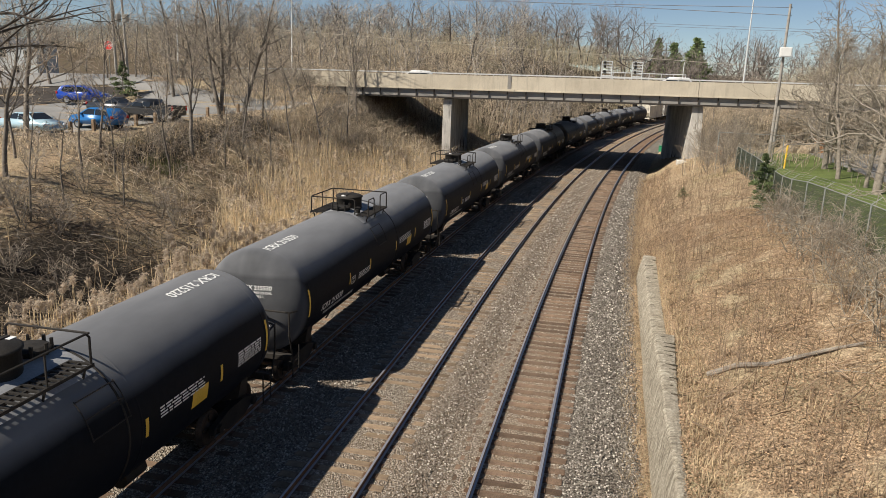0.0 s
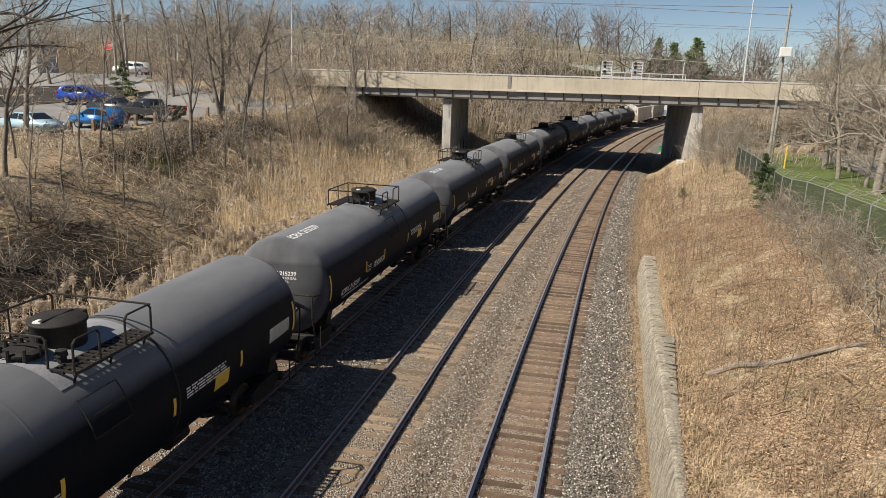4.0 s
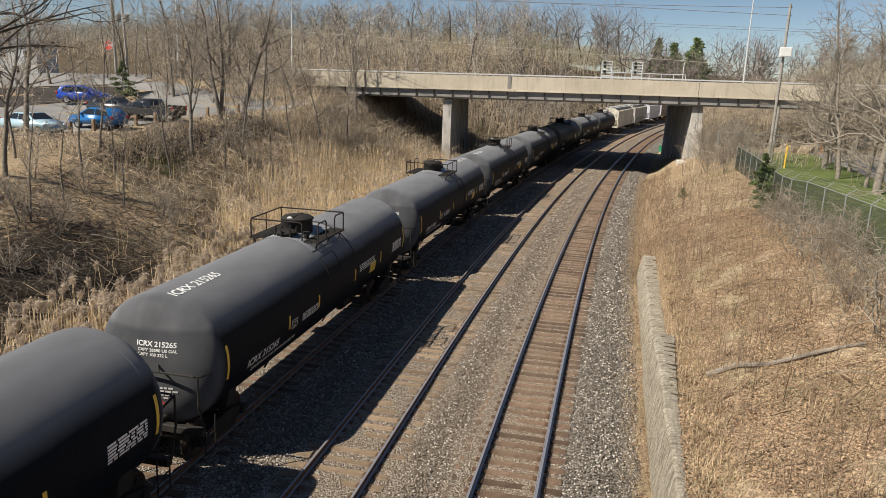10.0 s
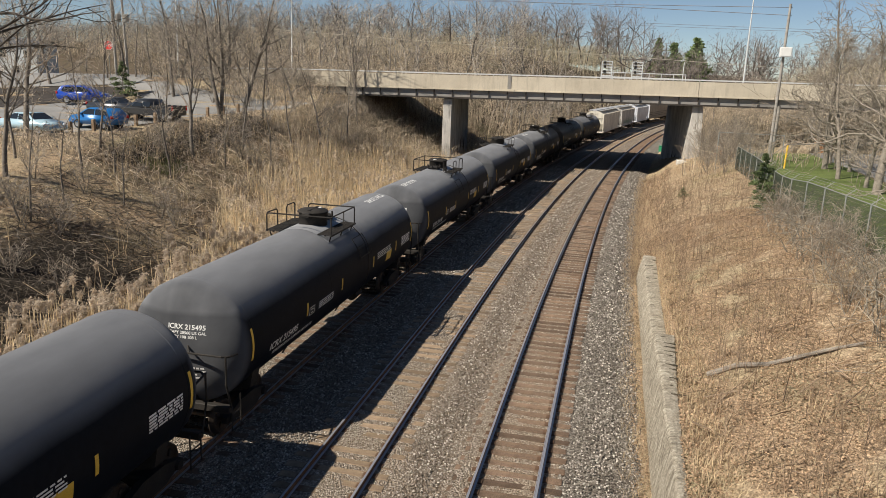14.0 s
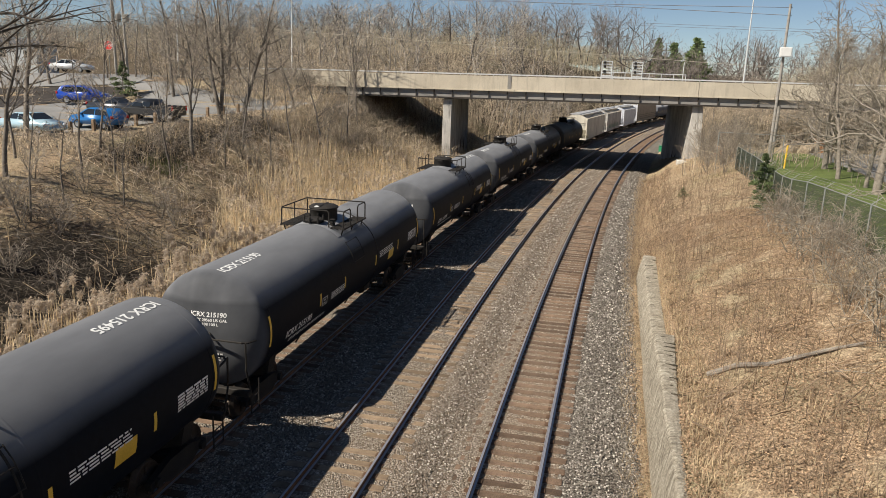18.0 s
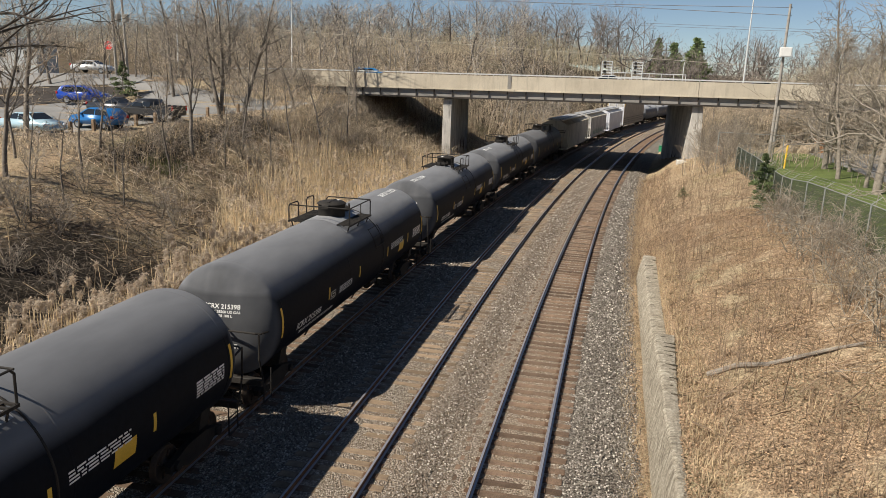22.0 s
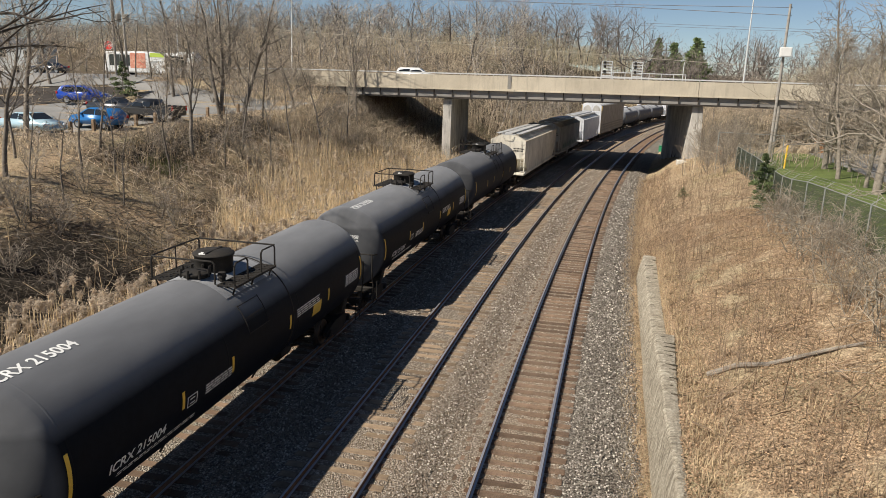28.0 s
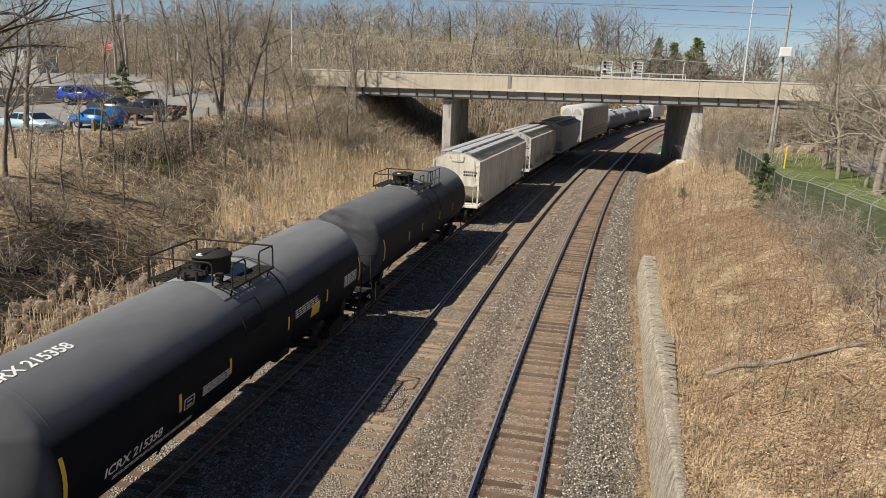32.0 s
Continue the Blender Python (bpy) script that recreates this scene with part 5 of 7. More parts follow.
        c.parent = ob
    return ob


K_TALL = [tree_kind(11, 0.016, height=13, trunk_r=0.20, limbs=20, low=0.22, spread=0.42, subs=5, twigs=3, rise=0.75, wiggle=0.08, slim=0.38),
          tree_kind(12, 0.016, height=12, trunk_r=0.19, limbs=15, low=0.22, spread=0.44, subs=5, twigs=3, fork=2, rise=0.75, wiggle=0.08, slim=0.38),
          tree_kind(13, 0.016, height=14, trunk_r=0.20, limbs=20, low=0.26, spread=0.38, subs=5, twigs=3, rise=0.9, wiggle=0.08, slim=0.38)]
K_SLIM = [tree_kind(21, 0.011, height=7.5, trunk_r=0.075, limbs=11, low=0.3, spread=0.26, subs=4, twigs=3, rise=1.0),
          tree_kind(22, 0.011, height=6, trunk_r=0.065, limbs=10, low=0.22, spread=0.32, subs=4, twigs=3, wiggle=0.08),
          tree_kind(23, 0.011, height=9, trunk_r=0.095, limbs=13, low=0.35, spread=0.3, subs=5, twigs=4)]
K_LAWN = [tree_kind(31, 0.013, True, height=14, trunk_r=0.24, limbs=30, low=0.14, spread=0.40, subs=6, twigs=3, rise=0.42, slim=0.38, wiggle=0.08, gnarl=0.30),
          tree_kind(32, 0.013, True, height=12, trunk_r=0.18, limbs=28, low=0.12, spread=0.42, subs=6, twigs=3, rise=0.45, slim=0.38, wiggle=0.09, gnarl=0.32)]
K_BUSH = [tree_kind(41, 0.011, height=3.2, trunk_r=0.04, limbs=6, low=0.08, spread=0.5, subs=3, twigs=2, fork=4, lean=0.3),
          tree_kind(42, 0.009, True, height=3.6, trunk_r=0.035, limbs=6, low=0.08, spread=0.5, subs=3, twigs=3, fork=5, lean=0.35)]


def overhanging_tree():
    """A leaning tree on the bank whose long dark limbs reach out over the cutting."""
    rnd = np.random.RandomState(52)
    x0, y0 = -26.2, 23.4
    ob = thing("tree", "spreading leafless tree whose dark branches hang over the bank", "tree", "trees beside the car park", at=pose(x0, y0, float(ground_z(x0, y0)) - 0.1))
    wood, fine = [], []

    def run(p, d, length, r0, r1, n, bend, up, out):
        pts = [np.array(p, float)]
        for i in range(n):
            d = d + rnd.randn(3) * bend + np.array([0, 0, up])
            d = d / np.linalg.norm(d)
            q = pts[-1] + d * length / n
            out.append((pts[-1], q, r0 + (r1 - r0) * i / n, r0 + (r1 - r0) * (i + 1) / n))
            pts.append(q)
        return pts

    stem = run((0, 0, 0), np.array([0.05, 0.03, 1.0]), 12.5, 0.24, 0.07, 12, 0.05, 0.02, wood)
    for k, (at, az, el, ln) in enumerate(((7, 12, 20, 7.5), (7, -4, 26, 6.5), (8, 6, 12, 8.5), (8, 30, 10, 7.0), (9, 0, 2, 9.0), (9, 18, 8, 8.0), (10, 8, -8, 8.0), (6, 24, 24, 6.5), (10, 190, 20, 5.0), (8, 120, 20, 5.5))):
        a, e = radians(az), radians(el)
        limb = run(stem[at], np.array([math.cos(a) * math.cos(e), math.sin(a) * math.cos(e), math.sin(e)]), ln, 0.075, 0.014, 10, 0.11, 0.015, wood)
        for j in range(6):
            i = 2 + rnd.randint(8)
            d = limb[i] - limb[i - 1]
            d = d / np.linalg.norm(d) + rnd.randn(3) * 0.55
            sub = run(limb[i], d / np.linalg.norm(d), ln * rnd.uniform(0.16, 0.38), 0.024, 0.007, 5, 0.2, 0.02, fine)
            for m in range(3):
                q = 1 + rnd.randint(5)
                d2 = sub[q] - sub[q - 1]
                d2 = d2 / np.linalg.norm(d2) + rnd.randn(3) * 0.6
                run(sub[q], d2 / np.linalg.norm(d2), ln * rnd.uniform(0.07, 0.14), 0.010, 0.005, 3, 0.2, 0.0, fine)
    for nm, segs, n in (("trunk", wood, 7), ("crown", fine, 3)):
        c = new(nm, soup_mesh(nm, *segs_soup(segs, n), M_BARK_DARK, n > 3))
        c.parent = ob


L_TALL = "tall bare deciduous tree with grey-brown bark, leafless in early spring"
L_SLIM = "slender leafless sapling on the brushy bank"
L_LAWN = "leafless pale-barked tree on the strip of lawn"
for i, (x, y, kd, size, turn) in enumerate(((-31.6, 56.6, K_TALL[1], 1.05, 20), (-30.2, 57.6, K_TALL[0], 1.0, 130), (-27.9, 46.1, K_TALL[2], 0.75, 60), (-37.7, 42.2, K_TALL[0], 1.0, 200), (-30.4, 32.4, K_TALL[2], 0.72, 10),
                                            (-26.4, 75.0, K_TALL[1], 0.85, 300), (-24.8, 62.0, K_TALL[0], 0.62, 240), (-43.0, 68.0, K_TALL[2], 0.85, 90), (-46.0, 74.5, K_TALL[0], 0.9, 150),
                                            (-39.5, 72.5, K_TALL[1], 0.95, 33), (-34.0, 70.5, K_TALL[2], 0.8, 77), (-29.0, 66.0, K_TALL[0], 0.66, 310), (-50.2, 70.6, K_TALL[2], 0.8, 210), (-58.0, 69.0, K_TALL[0], 0.85, 250))):
    tree(kd, x, y, L_TALL, "trees beside the car park", size, turn)
overhanging_tree()
for i, (x, y, k, size, turn) in enumerate(((-29.4, 36.9, 0, 1.0, 0), (-25.9, 35.6, 1, 0.85, 40), (-26.7, 41.5, 2, 0.8, 90), (-25.0, 52.0, 1, 1.15, 140), (-28.4, 38.5, 1, 1.0, 200), (-30.5, 40.0, 2, 0.9, 260),
                                           (-27.5, 33.0, 1, 0.9, 310), (-26.0, 47.0, 0, 0.9, 20), (-25.5, 57.0, 2, 0.9, 77), (-24.0, 66.0, 2, 0.9, 160), (-27.5, 52.5, 2, 1.0, 230), (-31.0, 48.0, 0, 1.0, 15), (-29.5, 60.0, 2, 1.1, 190),
                                           (-24.5, 70.5, 0, 0.9, 222), (-53.5, 72.2, 2, 1.0, 15), (-50.8, 73.2, 0, 1.2, 70), (-48.6, 72.8, 2, 1.0, 130), (-46.2, 73.8, 1, 1.3, 200), (-44.0, 73.2, 2, 1.0, 250), (-41.8, 74.2, 0, 1.2, 310), (-39.0, 74.0, 2, 1.0, 20), (-33.0, 36.0, 2, 0.9, 30), (-26.8, 29.8, 0, 0.8, 111), (-28.8, 28.0, 1, 0.9, 80), (-23.6, 60.0, 1, 0.9, 10))):
    tree(K_SLIM[k], x, y, L_SLIM, "saplings on the bank", size, turn)
for i, (x, y, k, size, turn) in enumerate(((15.9, 61.6, 0, 0.95, 0), (15.2, 55.2, 1, 0.9, 70), (15.4, 48.0, 0, 1.05, 160), (15.75, 51.1, 1, 0.8, 220), (17.3, 60.3, 1, 0.9, 250), (18.5, 75.0, 1, 1.0, 20), (15.8, 40.5, 0, 0.9, 95), (18.2, 47.0, 1, 1.05, 12), (13.2, 36.0, 1, 0.9, 300), (20.0, 56.0, 0, 1.0, 130), (17.5, 66.5, 1, 0.9, 45))):
    tree(K_LAWN[k], x, y, L_LAWN, "trees on the lawn", size, turn)


def bush(k, x, y, label, size=1.0, turn=0.0):
    ob = thing("bush", label, "bush", "leafless bushes", at=pose(x, y, float(ground_z(x, y)) - 0.05, 0, 0, turn) @ Matrix.Diagonal((size, size, size, 1)))
    for name, me in zip(("trunk", "crown"), K_BUSH[k]):
        c = new(name, me)
        c.parent = ob


rb = random.Random(8)
for i in range(11):
    s, o = rb.uniform(15, 40), rb.uniform(7.4, 8.9)
    p = rail_point(s, o)
    bush(1, p.x, p.y, "tangled pale leafless bush against the chain-link fence", rb.uniform(0.35, 0.62), rb.uniform(0, 360))
for i in range(40):
    s, o = rb.uniform(24, 74), -rb.uniform(20, 30)
    p = rail_point(s, o)
    bush(0, p.x, p.y, "tangled dark leafless bush on the brushy bank", rb.uniform(0.4, 0.9), rb.uniform(0, 360))
for i in range(18):
    x, y = rb.uniform(-46, -31), rb.uniform(66, 76)
    bush(0, x, y, "leafless bush on the road bank", rb.uniform(0.6, 1.1), rb.uniform(0, 360))
for i in range(16):
    p = rail_point(rb.uniform(60, 76), rb.uniform(6.5, 10))
    bush(1, p.x, p.y, "pale leafless bush below the bridge", rb.uniform(0.6, 1.1), rb.uniform(0, 360))


# ---- reeds along the ditch ----
def scatter(n, seed, s0, s1, o0, o1, keep=None):
    r = np.random.RandomState(seed)
    s, o = r.uniform(s0, s1, n), r.uniform(o0, o1, n)
    if keep is not None:
        k = keep(s, o, r)
        s, o = s[k], o[k]
    t = np.interp(s, _ss, _th)
    x, y = np.interp(s, _ss, _px) + o * np.cos(t), np.interp(s, _ss, _py) - o * np.sin(t)
    return x, y, ground_z(x, y), s, o, r


def blades(x, y, z, h, lean, width, r, bend=0.5):
    """Flat bent blades: two quads each."""
    n = len(x)
    az = r.uniform(0, 2 * np.pi, n)
    d = np.stack([np.cos(az), np.sin(az)], 1)
    wv = np.stack([-d[:, 1], d[:, 0], np.zeros(n)], 1) * (width / 2)[:, None] if np.ndim(width) else np.stack([-d[:, 1], d[:, 0], np.zeros(n)], 1) * width / 2
    p0 = np.stack([x, y, z], 1)
    p1 = p0 + np.concatenate([d * (lean * 0.35 * h)[:, None], (h * 0.6)[:, None]], 1)
    p2 = p0 + np.concatenate([d * (lean * h)[:, None], (h * (1 - bend * lean * 0.4))[:, None]], 1)
    v = np.stack([p0 - wv, p0 + wv, p1 - wv * 0.8, p1 + wv * 0.8, p2 - wv * 0.15, p2 + wv * 0.15], 1).reshape(-1, 3)
    k = np.arange(n)[:, None] * 6
    f = np.concatenate([k + np.array([[0, 1, 3, 2]]), k + np.array([[2, 3, 5, 4]])], 0)
    return v, f, p2


def reeds():
    def keep(s, o, r):
        edge = np.interp(s, [5, 14, 30, 45, 60, 75], [-18.5, -18.5, -18.6, -22.8, -24.5, -20.5]) + 0.9 * np.sin(s * 0.8) + 0.6 * np.sin(s * 2.1)
        return (o > edge) & (r.rand(len(s)) < np.interp(s, [8, 68, 76], [1, 1, 0.1])) & ((s > 31) | (o > -16.6) | (r.rand(len(s)) < 0.30))
    x, y, z, s, o, r = scatter(11500, 5, 5, 76, -26, -13.4, keep)
    more = scatter(900, 6, 11, 36, -16.8, -13.4)
    x, y, z, s, o = (np.concatenate([a, b]) for a, b in zip((x, y, z, s, o), more[:5]))
    h = r.uniform(2.0, 3.4, len(x)) * (0.85 + 0.2 * np.sin(s * 0.5) * np.sin(o)) * np.interp(o, [-22, -15, -13.4], [1.0, 1.0, 0.7])
    az = r.uniform(0, 2 * np.pi, len(x))
    ln = r.uniform(0.02, 0.16, len(x)) * h
    tip = np.stack([x + np.cos(az) * ln, y + np.sin(az) * ln, z + h], 1)
    v, f = tube_soup(np.stack([x, y, z], 1), tip, np.full(len(x), 0.011), np.full(len(x), 0.008))
    soups = [(v, f)]
    for k in range(2):
        hb = h * r.uniform(0.35, 0.85, len(x))
        b = blades(x + r.randn(len(x)) * 0.06, y + r.randn(len(x)) * 0.06, z + hb * 0.3, hb * 0.8, r.uniform(0.1, 0.8, len(x)), 0.034, r)
        soups.append(b[:2])
    tagged(new("reed_bed", soup_mesh("reed_bed", *join_soups(soups), M_REED)), "dense stand of dry straw-coloured reeds in the trackside ditch", "reeds", kind="stuff")
    # feathery plumes: a nodding axis with fine hairs all round it
    pick = r.rand(len(tip)) < np.where(s < 34, np.interp(s, [15, 23, 34], [0.26, 0.48, 0.42]), np.clip(0.12 + 0.35 * (np.sin(s * 1.1 + 2 * np.sin(o)) > 0.2), 0, 0.6))
    soups = []
    for near, hairs, wide in ((True, 200, 0.010), (False, 24, 0.024)):
        q = pick & ((s < 34) == near)
        tp, aa = np.repeat(tip[q], hairs, 0), np.repeat(az[q] + r.randn(q.sum()) * 0.5, hairs)
        size = np.repeat(r.uniform(0.95, 1.6, q.sum()), hairs)
        n = len(tp)
        u = r.rand(n)
        droop = np.stack([np.cos(aa), np.sin(aa), np.zeros(n)], 1)
        base = tp + np.array([0, 0, 0.10]) * (1 - u)[:, None] - np.array([0, 0, 0.16]) * u[:, None] + droop * (0.11 * np.sin(u * 2.6))[:, None] * size[:, None]
        base = base + r.randn(n, 3) * np.array([0.030, 0.030, 0.04]) * size[:, None]
        d = r.randn(n, 3) * 0.75 + droop * 0.7 + np.array([0, 0, -0.3])
        d /= np.linalg.norm(d, axis=1, keepdims=True)
        ln = (0.040 + 0.050 * np.sin(np.pi * np.clip(u + 0.1, 0, 1)))[:, None] * size[:, None] * r.uniform(0.6, 1.2, (n, 1))
        side = np.cross(d, r.randn(n, 3))
        side *= wide / np.linalg.norm(side, axis=1, keepdims=True)
        v = np.stack([base - side * 0.5, base + side * 0.5, base + d * ln + side, base + d * ln - side], 1).reshape(-1, 3)
        soups.append((v, np.arange(4 * n).reshape(-1, 4)))
    tagged(new("reed_plumes", soup_mesh("reed_plumes", *join_soups(soups), M_PLUME)), "feathery grey-tan seed heads above the reeds", "reeds", kind="stuff")


reeds()


def thicket(name, label, n, seed, area, h0, h1, mat, rad, arch=0.5, branches=2, keep=None):
    """Arching stems with side twigs, as one mass."""
    x, y, z, s, o, r = scatter(n, seed, *area, keep)
    n = len(x)
    h = r.uniform(h0, h1, n)
    az = r.uniform(0, 2 * np.pi, n)
    d = np.stack([np.cos(az), np.sin(az)], 1)
    a = r.uniform(0.2, 1.0, n) * arch
    P = [np.stack([x, y, z - 0.05], 1)]
    for fz, fx in ((0.45, 0.18), (0.8, 0.5), (0.95, 1.0)):
        P.append(P[0] + np.concatenate([d * (a * h * fx)[:, None] + r.randn(n, 2) * 0.04 * h[:, None], (h * fz * (1 - 0.35 * a * fx))[:, None]], 1))
    soups = []
    for i in range(3):
        soups.append(tube_soup(P[i], P[i + 1], np.full(n, rad * (1 - 0.25 * i)), np.full(n, rad * (0.75 - 0.25 * i))))
    for b in range(branches):
        i = 1 + b % 2
        t = r.rand(n)[:, None]
        q = P[i] + (P[i + 1] - P[i]) * t
        e = q + np.stack([r.randn(n), r.randn(n), r.uniform(0.1, 1.2, n)], 1) * (h * 0.2)[:, None]
        soups.append(tube_soup(q, e, np.full(n, rad * 0.5), np.full(n, rad * 0.3)))
    return tagged(new(name, soup_mesh(name, *join_soups(soups), mat)), label, "undergrowth", kind="stuff")


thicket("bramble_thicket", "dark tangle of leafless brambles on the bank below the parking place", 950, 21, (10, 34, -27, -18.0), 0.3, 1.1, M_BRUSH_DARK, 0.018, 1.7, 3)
thicket("bramble_thicket", "grey-brown leafless brambles on the upper bank", 1300, 37, (36, 76, -31, -19), 0.5, 1.7, M_BRUSH_GREY, 0.018, 1.4, 3)
# the shade below the posts is put into this thicket's dark colour
thicket("bramble_thicket", "dark brambles below the car park posts, shade painted into their colour", 750, 39, (39, 57, -31.2, -28.2), 0.4, 1.3, M_BRUSH_DARK, 0.020, 1.2, 4)
thicket("hedge_scrub", "brown leafless hedge along the edge of the car park", 800, 56, (37.0, 41.6, -46, -30), 0.4, 1.15, M_BRUSH_GREY, 0.017, 0.8, 4)
thicket("hedge_scrub", "brown leafless scrub beside the car park posts", 600, 57, (43, 62, -36.5, -31), 0.25, 0.7, M_BRUSH_GREY, 0.017, 0.9, 4,
        lambda s, o, r: o > -35.4 + 0.22 * (s - 44))
thicket("dead_stems", "pale dead stems standing among the brambles", 1100, 22, (12, 78, -31, -17.5), 0.7, 2.4, M_STRAW, 0.014, 0.4, 2,
        lambda s, o, r: (s > 37) | (o > -18.5) | (r.rand(len(s)) < 0.2))
thicket("tan_scrub", "tan sunlit scrub on the slope below the bridge", 2400, 35, (58, 80, -30, -14.5), 0.7, 2.4, M_BRUSH_TAN, 0.02, 0.7, 3)
thicket("bridge_foot_brush", "dense tan brush at the foot of the bridge bank", 900, 36, (64, 78, -30, -19), 0.9, 2.3, M_BRUSH_TAN, 0.022, 0.6, 4)
thicket("bank_saplings", "thin leafless shoots growing on the leaf-strewn slope", 2700, 23, (9, 60, 2.9, 9.3), 0.4, 1.7, M_SHOOT, 0.0095, 0.35, 4,
        lambda s, o, r: np.sin(s * 0.9 + 1.3 * np.sin(o * 1.1)) * np.sin(o * 1.3 + s * 0.35) + 1.3 * r.rand(len(s)) > 0.45)
thicket("fence_scrub", "tangle of pale leafless scrub along the fence", 420, 24, (13, 40, 7.2, 9.3), 0.7, 2.4, M_SCRUB_PALE, 0.017, 1.5, 4)
thicket("wall_weeds", "dry weeds growing beside the retaining wall", 1100, 25, (9, 78, 0.9, 1.6), 0.2, 0.7, M_STRAW, 0.006, 0.6, 2)
thicket("bridge_scrub", "leafless scrub under the bridge and beyond", 3000, 26, (74, 128, -40, -13.5), 0.8, 3.4, M_BRUSH_TAN, 0.024, 0.6, 3)
thicket("bridge_scrub", "leafless scrub beside the bridge pier", 1700, 27, (62, 128, 4.6, 26), 0.6, 3.0, M_BRUSH_TAN, 0.022, 0.6, 3)
thicket("road_bank_scrub", "dense leafless brush on the bank below the road", 3600, 28, (58, 84, -52, -24), 0.7, 2.4, M_BRUSH_GREY, 0.020, 0.7, 3,
        lambda s, o, r: (s + 0.05 * o > 64) & ((o > -40) | (s > 69.5)))


def stick_litter(name, label, n, seed, area, keep=None, mat=M_BRUSH_DARK):
    """Dead sticks and stems lying flat on the ground."""
    x, y, z, s, o, r = scatter(n, seed, *area, keep)
    n = len(x)
    az, ln, rad = r.uniform(0, 2 * np.pi, n), r.uniform(0.3, 1.5, n), r.uniform(0.008, 0.024, n)
    dx, dy = np.cos(az) * ln / 2, np.sin(az) * ln / 2
    up = r.uniform(0.03, 0.35, n)
    P = np.stack([x - dx, y - dy, ground_z(x - dx, y - dy) + up * r.rand(n)], 1)
    Q = np.stack([x + dx, y + dy, ground_z(x + dx, y + dy) + up], 1)
    return tagged(new(name, soup_mesh(name, *tube_soup(P, Q, rad, rad * 0.6), mat)), label, "dead sticks", kind="stuff")


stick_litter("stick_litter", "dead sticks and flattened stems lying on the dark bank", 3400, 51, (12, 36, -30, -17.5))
stick_litter("stick_litter", "pale broken reeds lying on the dark bank", 130, 54, (14, 40, -27, -17.5), mat=M_REED)
stick_litter("stick_litter", "grey sticks lying on the upper bank", 2600, 53, (36, 74, -31, -19), mat=M_BRUSH_GREY)
stick_litter("stick_litter", "grey twigs lying on the leafy slope", 520, 52, (8, 60, 2.6, 9.3), mat=M_SHOOT)


def dry_grass(name, label, n, seed, area, h0, h1, mat, width, keep=None):
    x, y, z, s, o, r = scatter(n, seed, *area, keep)
    v, f, _ = blades(x, y, z, r.uniform(h0, h1, len(x)), r.uniform(0.2, 1.1, len(x)), width, r)
    return tagged(new(name, soup_mesh(name, v, f, mat)), label, "grass", kind="stuff")


tuft = lambda s, o, r: (np.sin(s * 2.2 + np.sin(o * 3) * 1.5) * np.sin(o * 2.7 + s * 0.7) + r.rand(len(s)) * 1.2) > 0.45
dry_grass("dry_grass", "dry straw-coloured grass on the slope above the wall", 13000, 31, (8, 78, 2.4, 9.4), 0.08, 0.32, M_STRAW, 0.014, tuft)
dry_grass("dry_grass", "dry grass hanging over the top of the wall", 3600, 38, (8, 40, 2.3, 3.2), 0.12, 0.36, M_STRAW, 0.014)
dry_grass("dry_grass", "dry straw-coloured grass beside the ballast", 5200, 32, (8, 80, 0.8, 2.6), 0.08, 0.30, M_STRAW, 0.012, tuft)
dry_grass("dry_grass", "matted dead grass on the brushy bank", 10000, 33, (8, 80, -31, -13.2), 0.15, 0.55, M_STRAW, 0.016, lambda s, o, r: tuft(s, o, r) & ((s > 37) | (o < -26.5) | (o > -18.5) | (r.rand(len(s)) < 0.12)))
dry_grass("green_tuft", "fresh green tuft of grass on the bank", 900, 45, (40.5, 43.5, -29.2, -27.2), 0.15, 0.5, M_BLADE, 0.02)
dry_grass("lawn_blades", "fresh green spring grass behind the fence", 16000, 34, (26, 70, 9.6, 17), 0.05, 0.14, M_BLADE, 0.012)


def leaf_litter(name, n, seed, area):
    x, y, z, s, o, r = scatter(n, seed, *area)
    n = len(x)
    az, w, l = r.uniform(0, 2 * np.pi, n), r.uniform(0.010, 0.026, n), r.uniform(0.016, 0.040, n)
    u = np.stack([np.cos(az), np.sin(az), r.uniform(-0.5, 0.5, n)], 1) * l[:, None]
    k = np.stack([-np.sin(az), np.cos(az), r.uniform(-0.6, 0.6, n)], 1) * w[:, None]
    c = np.stack([x, y, z + r.uniform(0.015, 0.085, n)], 1)
    v = np.stack([c - u, c + k + [0, 0, 0.012], c + u, c - k + [0, 0, 0.012]], 1).reshape(-1, 3)
    f = np.arange(4 * n).reshape(-1, 4)
    return tagged(new(name, soup_mesh(name, v, f, M_LEAF)), "fallen brown leaves scattered over the slope", "leaves", kind="stuff")


leaf_litter("leaf_litter", 24000, 43, (29, 66, -31, -19))
leaf_litter("leaf_litter", 165000, 41, (10, 46, 1.95, 9.4))
leaf_litter("leaf_litter", 9000, 44, (10, 46, 0.85, 1.75))
leaf_litter("leaf_litter", 22000, 46, (36, 78, 0.8, 3.6))
thicket("slope_weeds", "brown dry weeds at the foot of the slope", 1300, 55, (36, 78, 0.9, 3.8), 0.25, 0.9, M_SHOOT, 0.012, 0.6, 3)
leaf_litter("leaf_litter", 26000, 42, (38, 78, 0.9, 9.4))


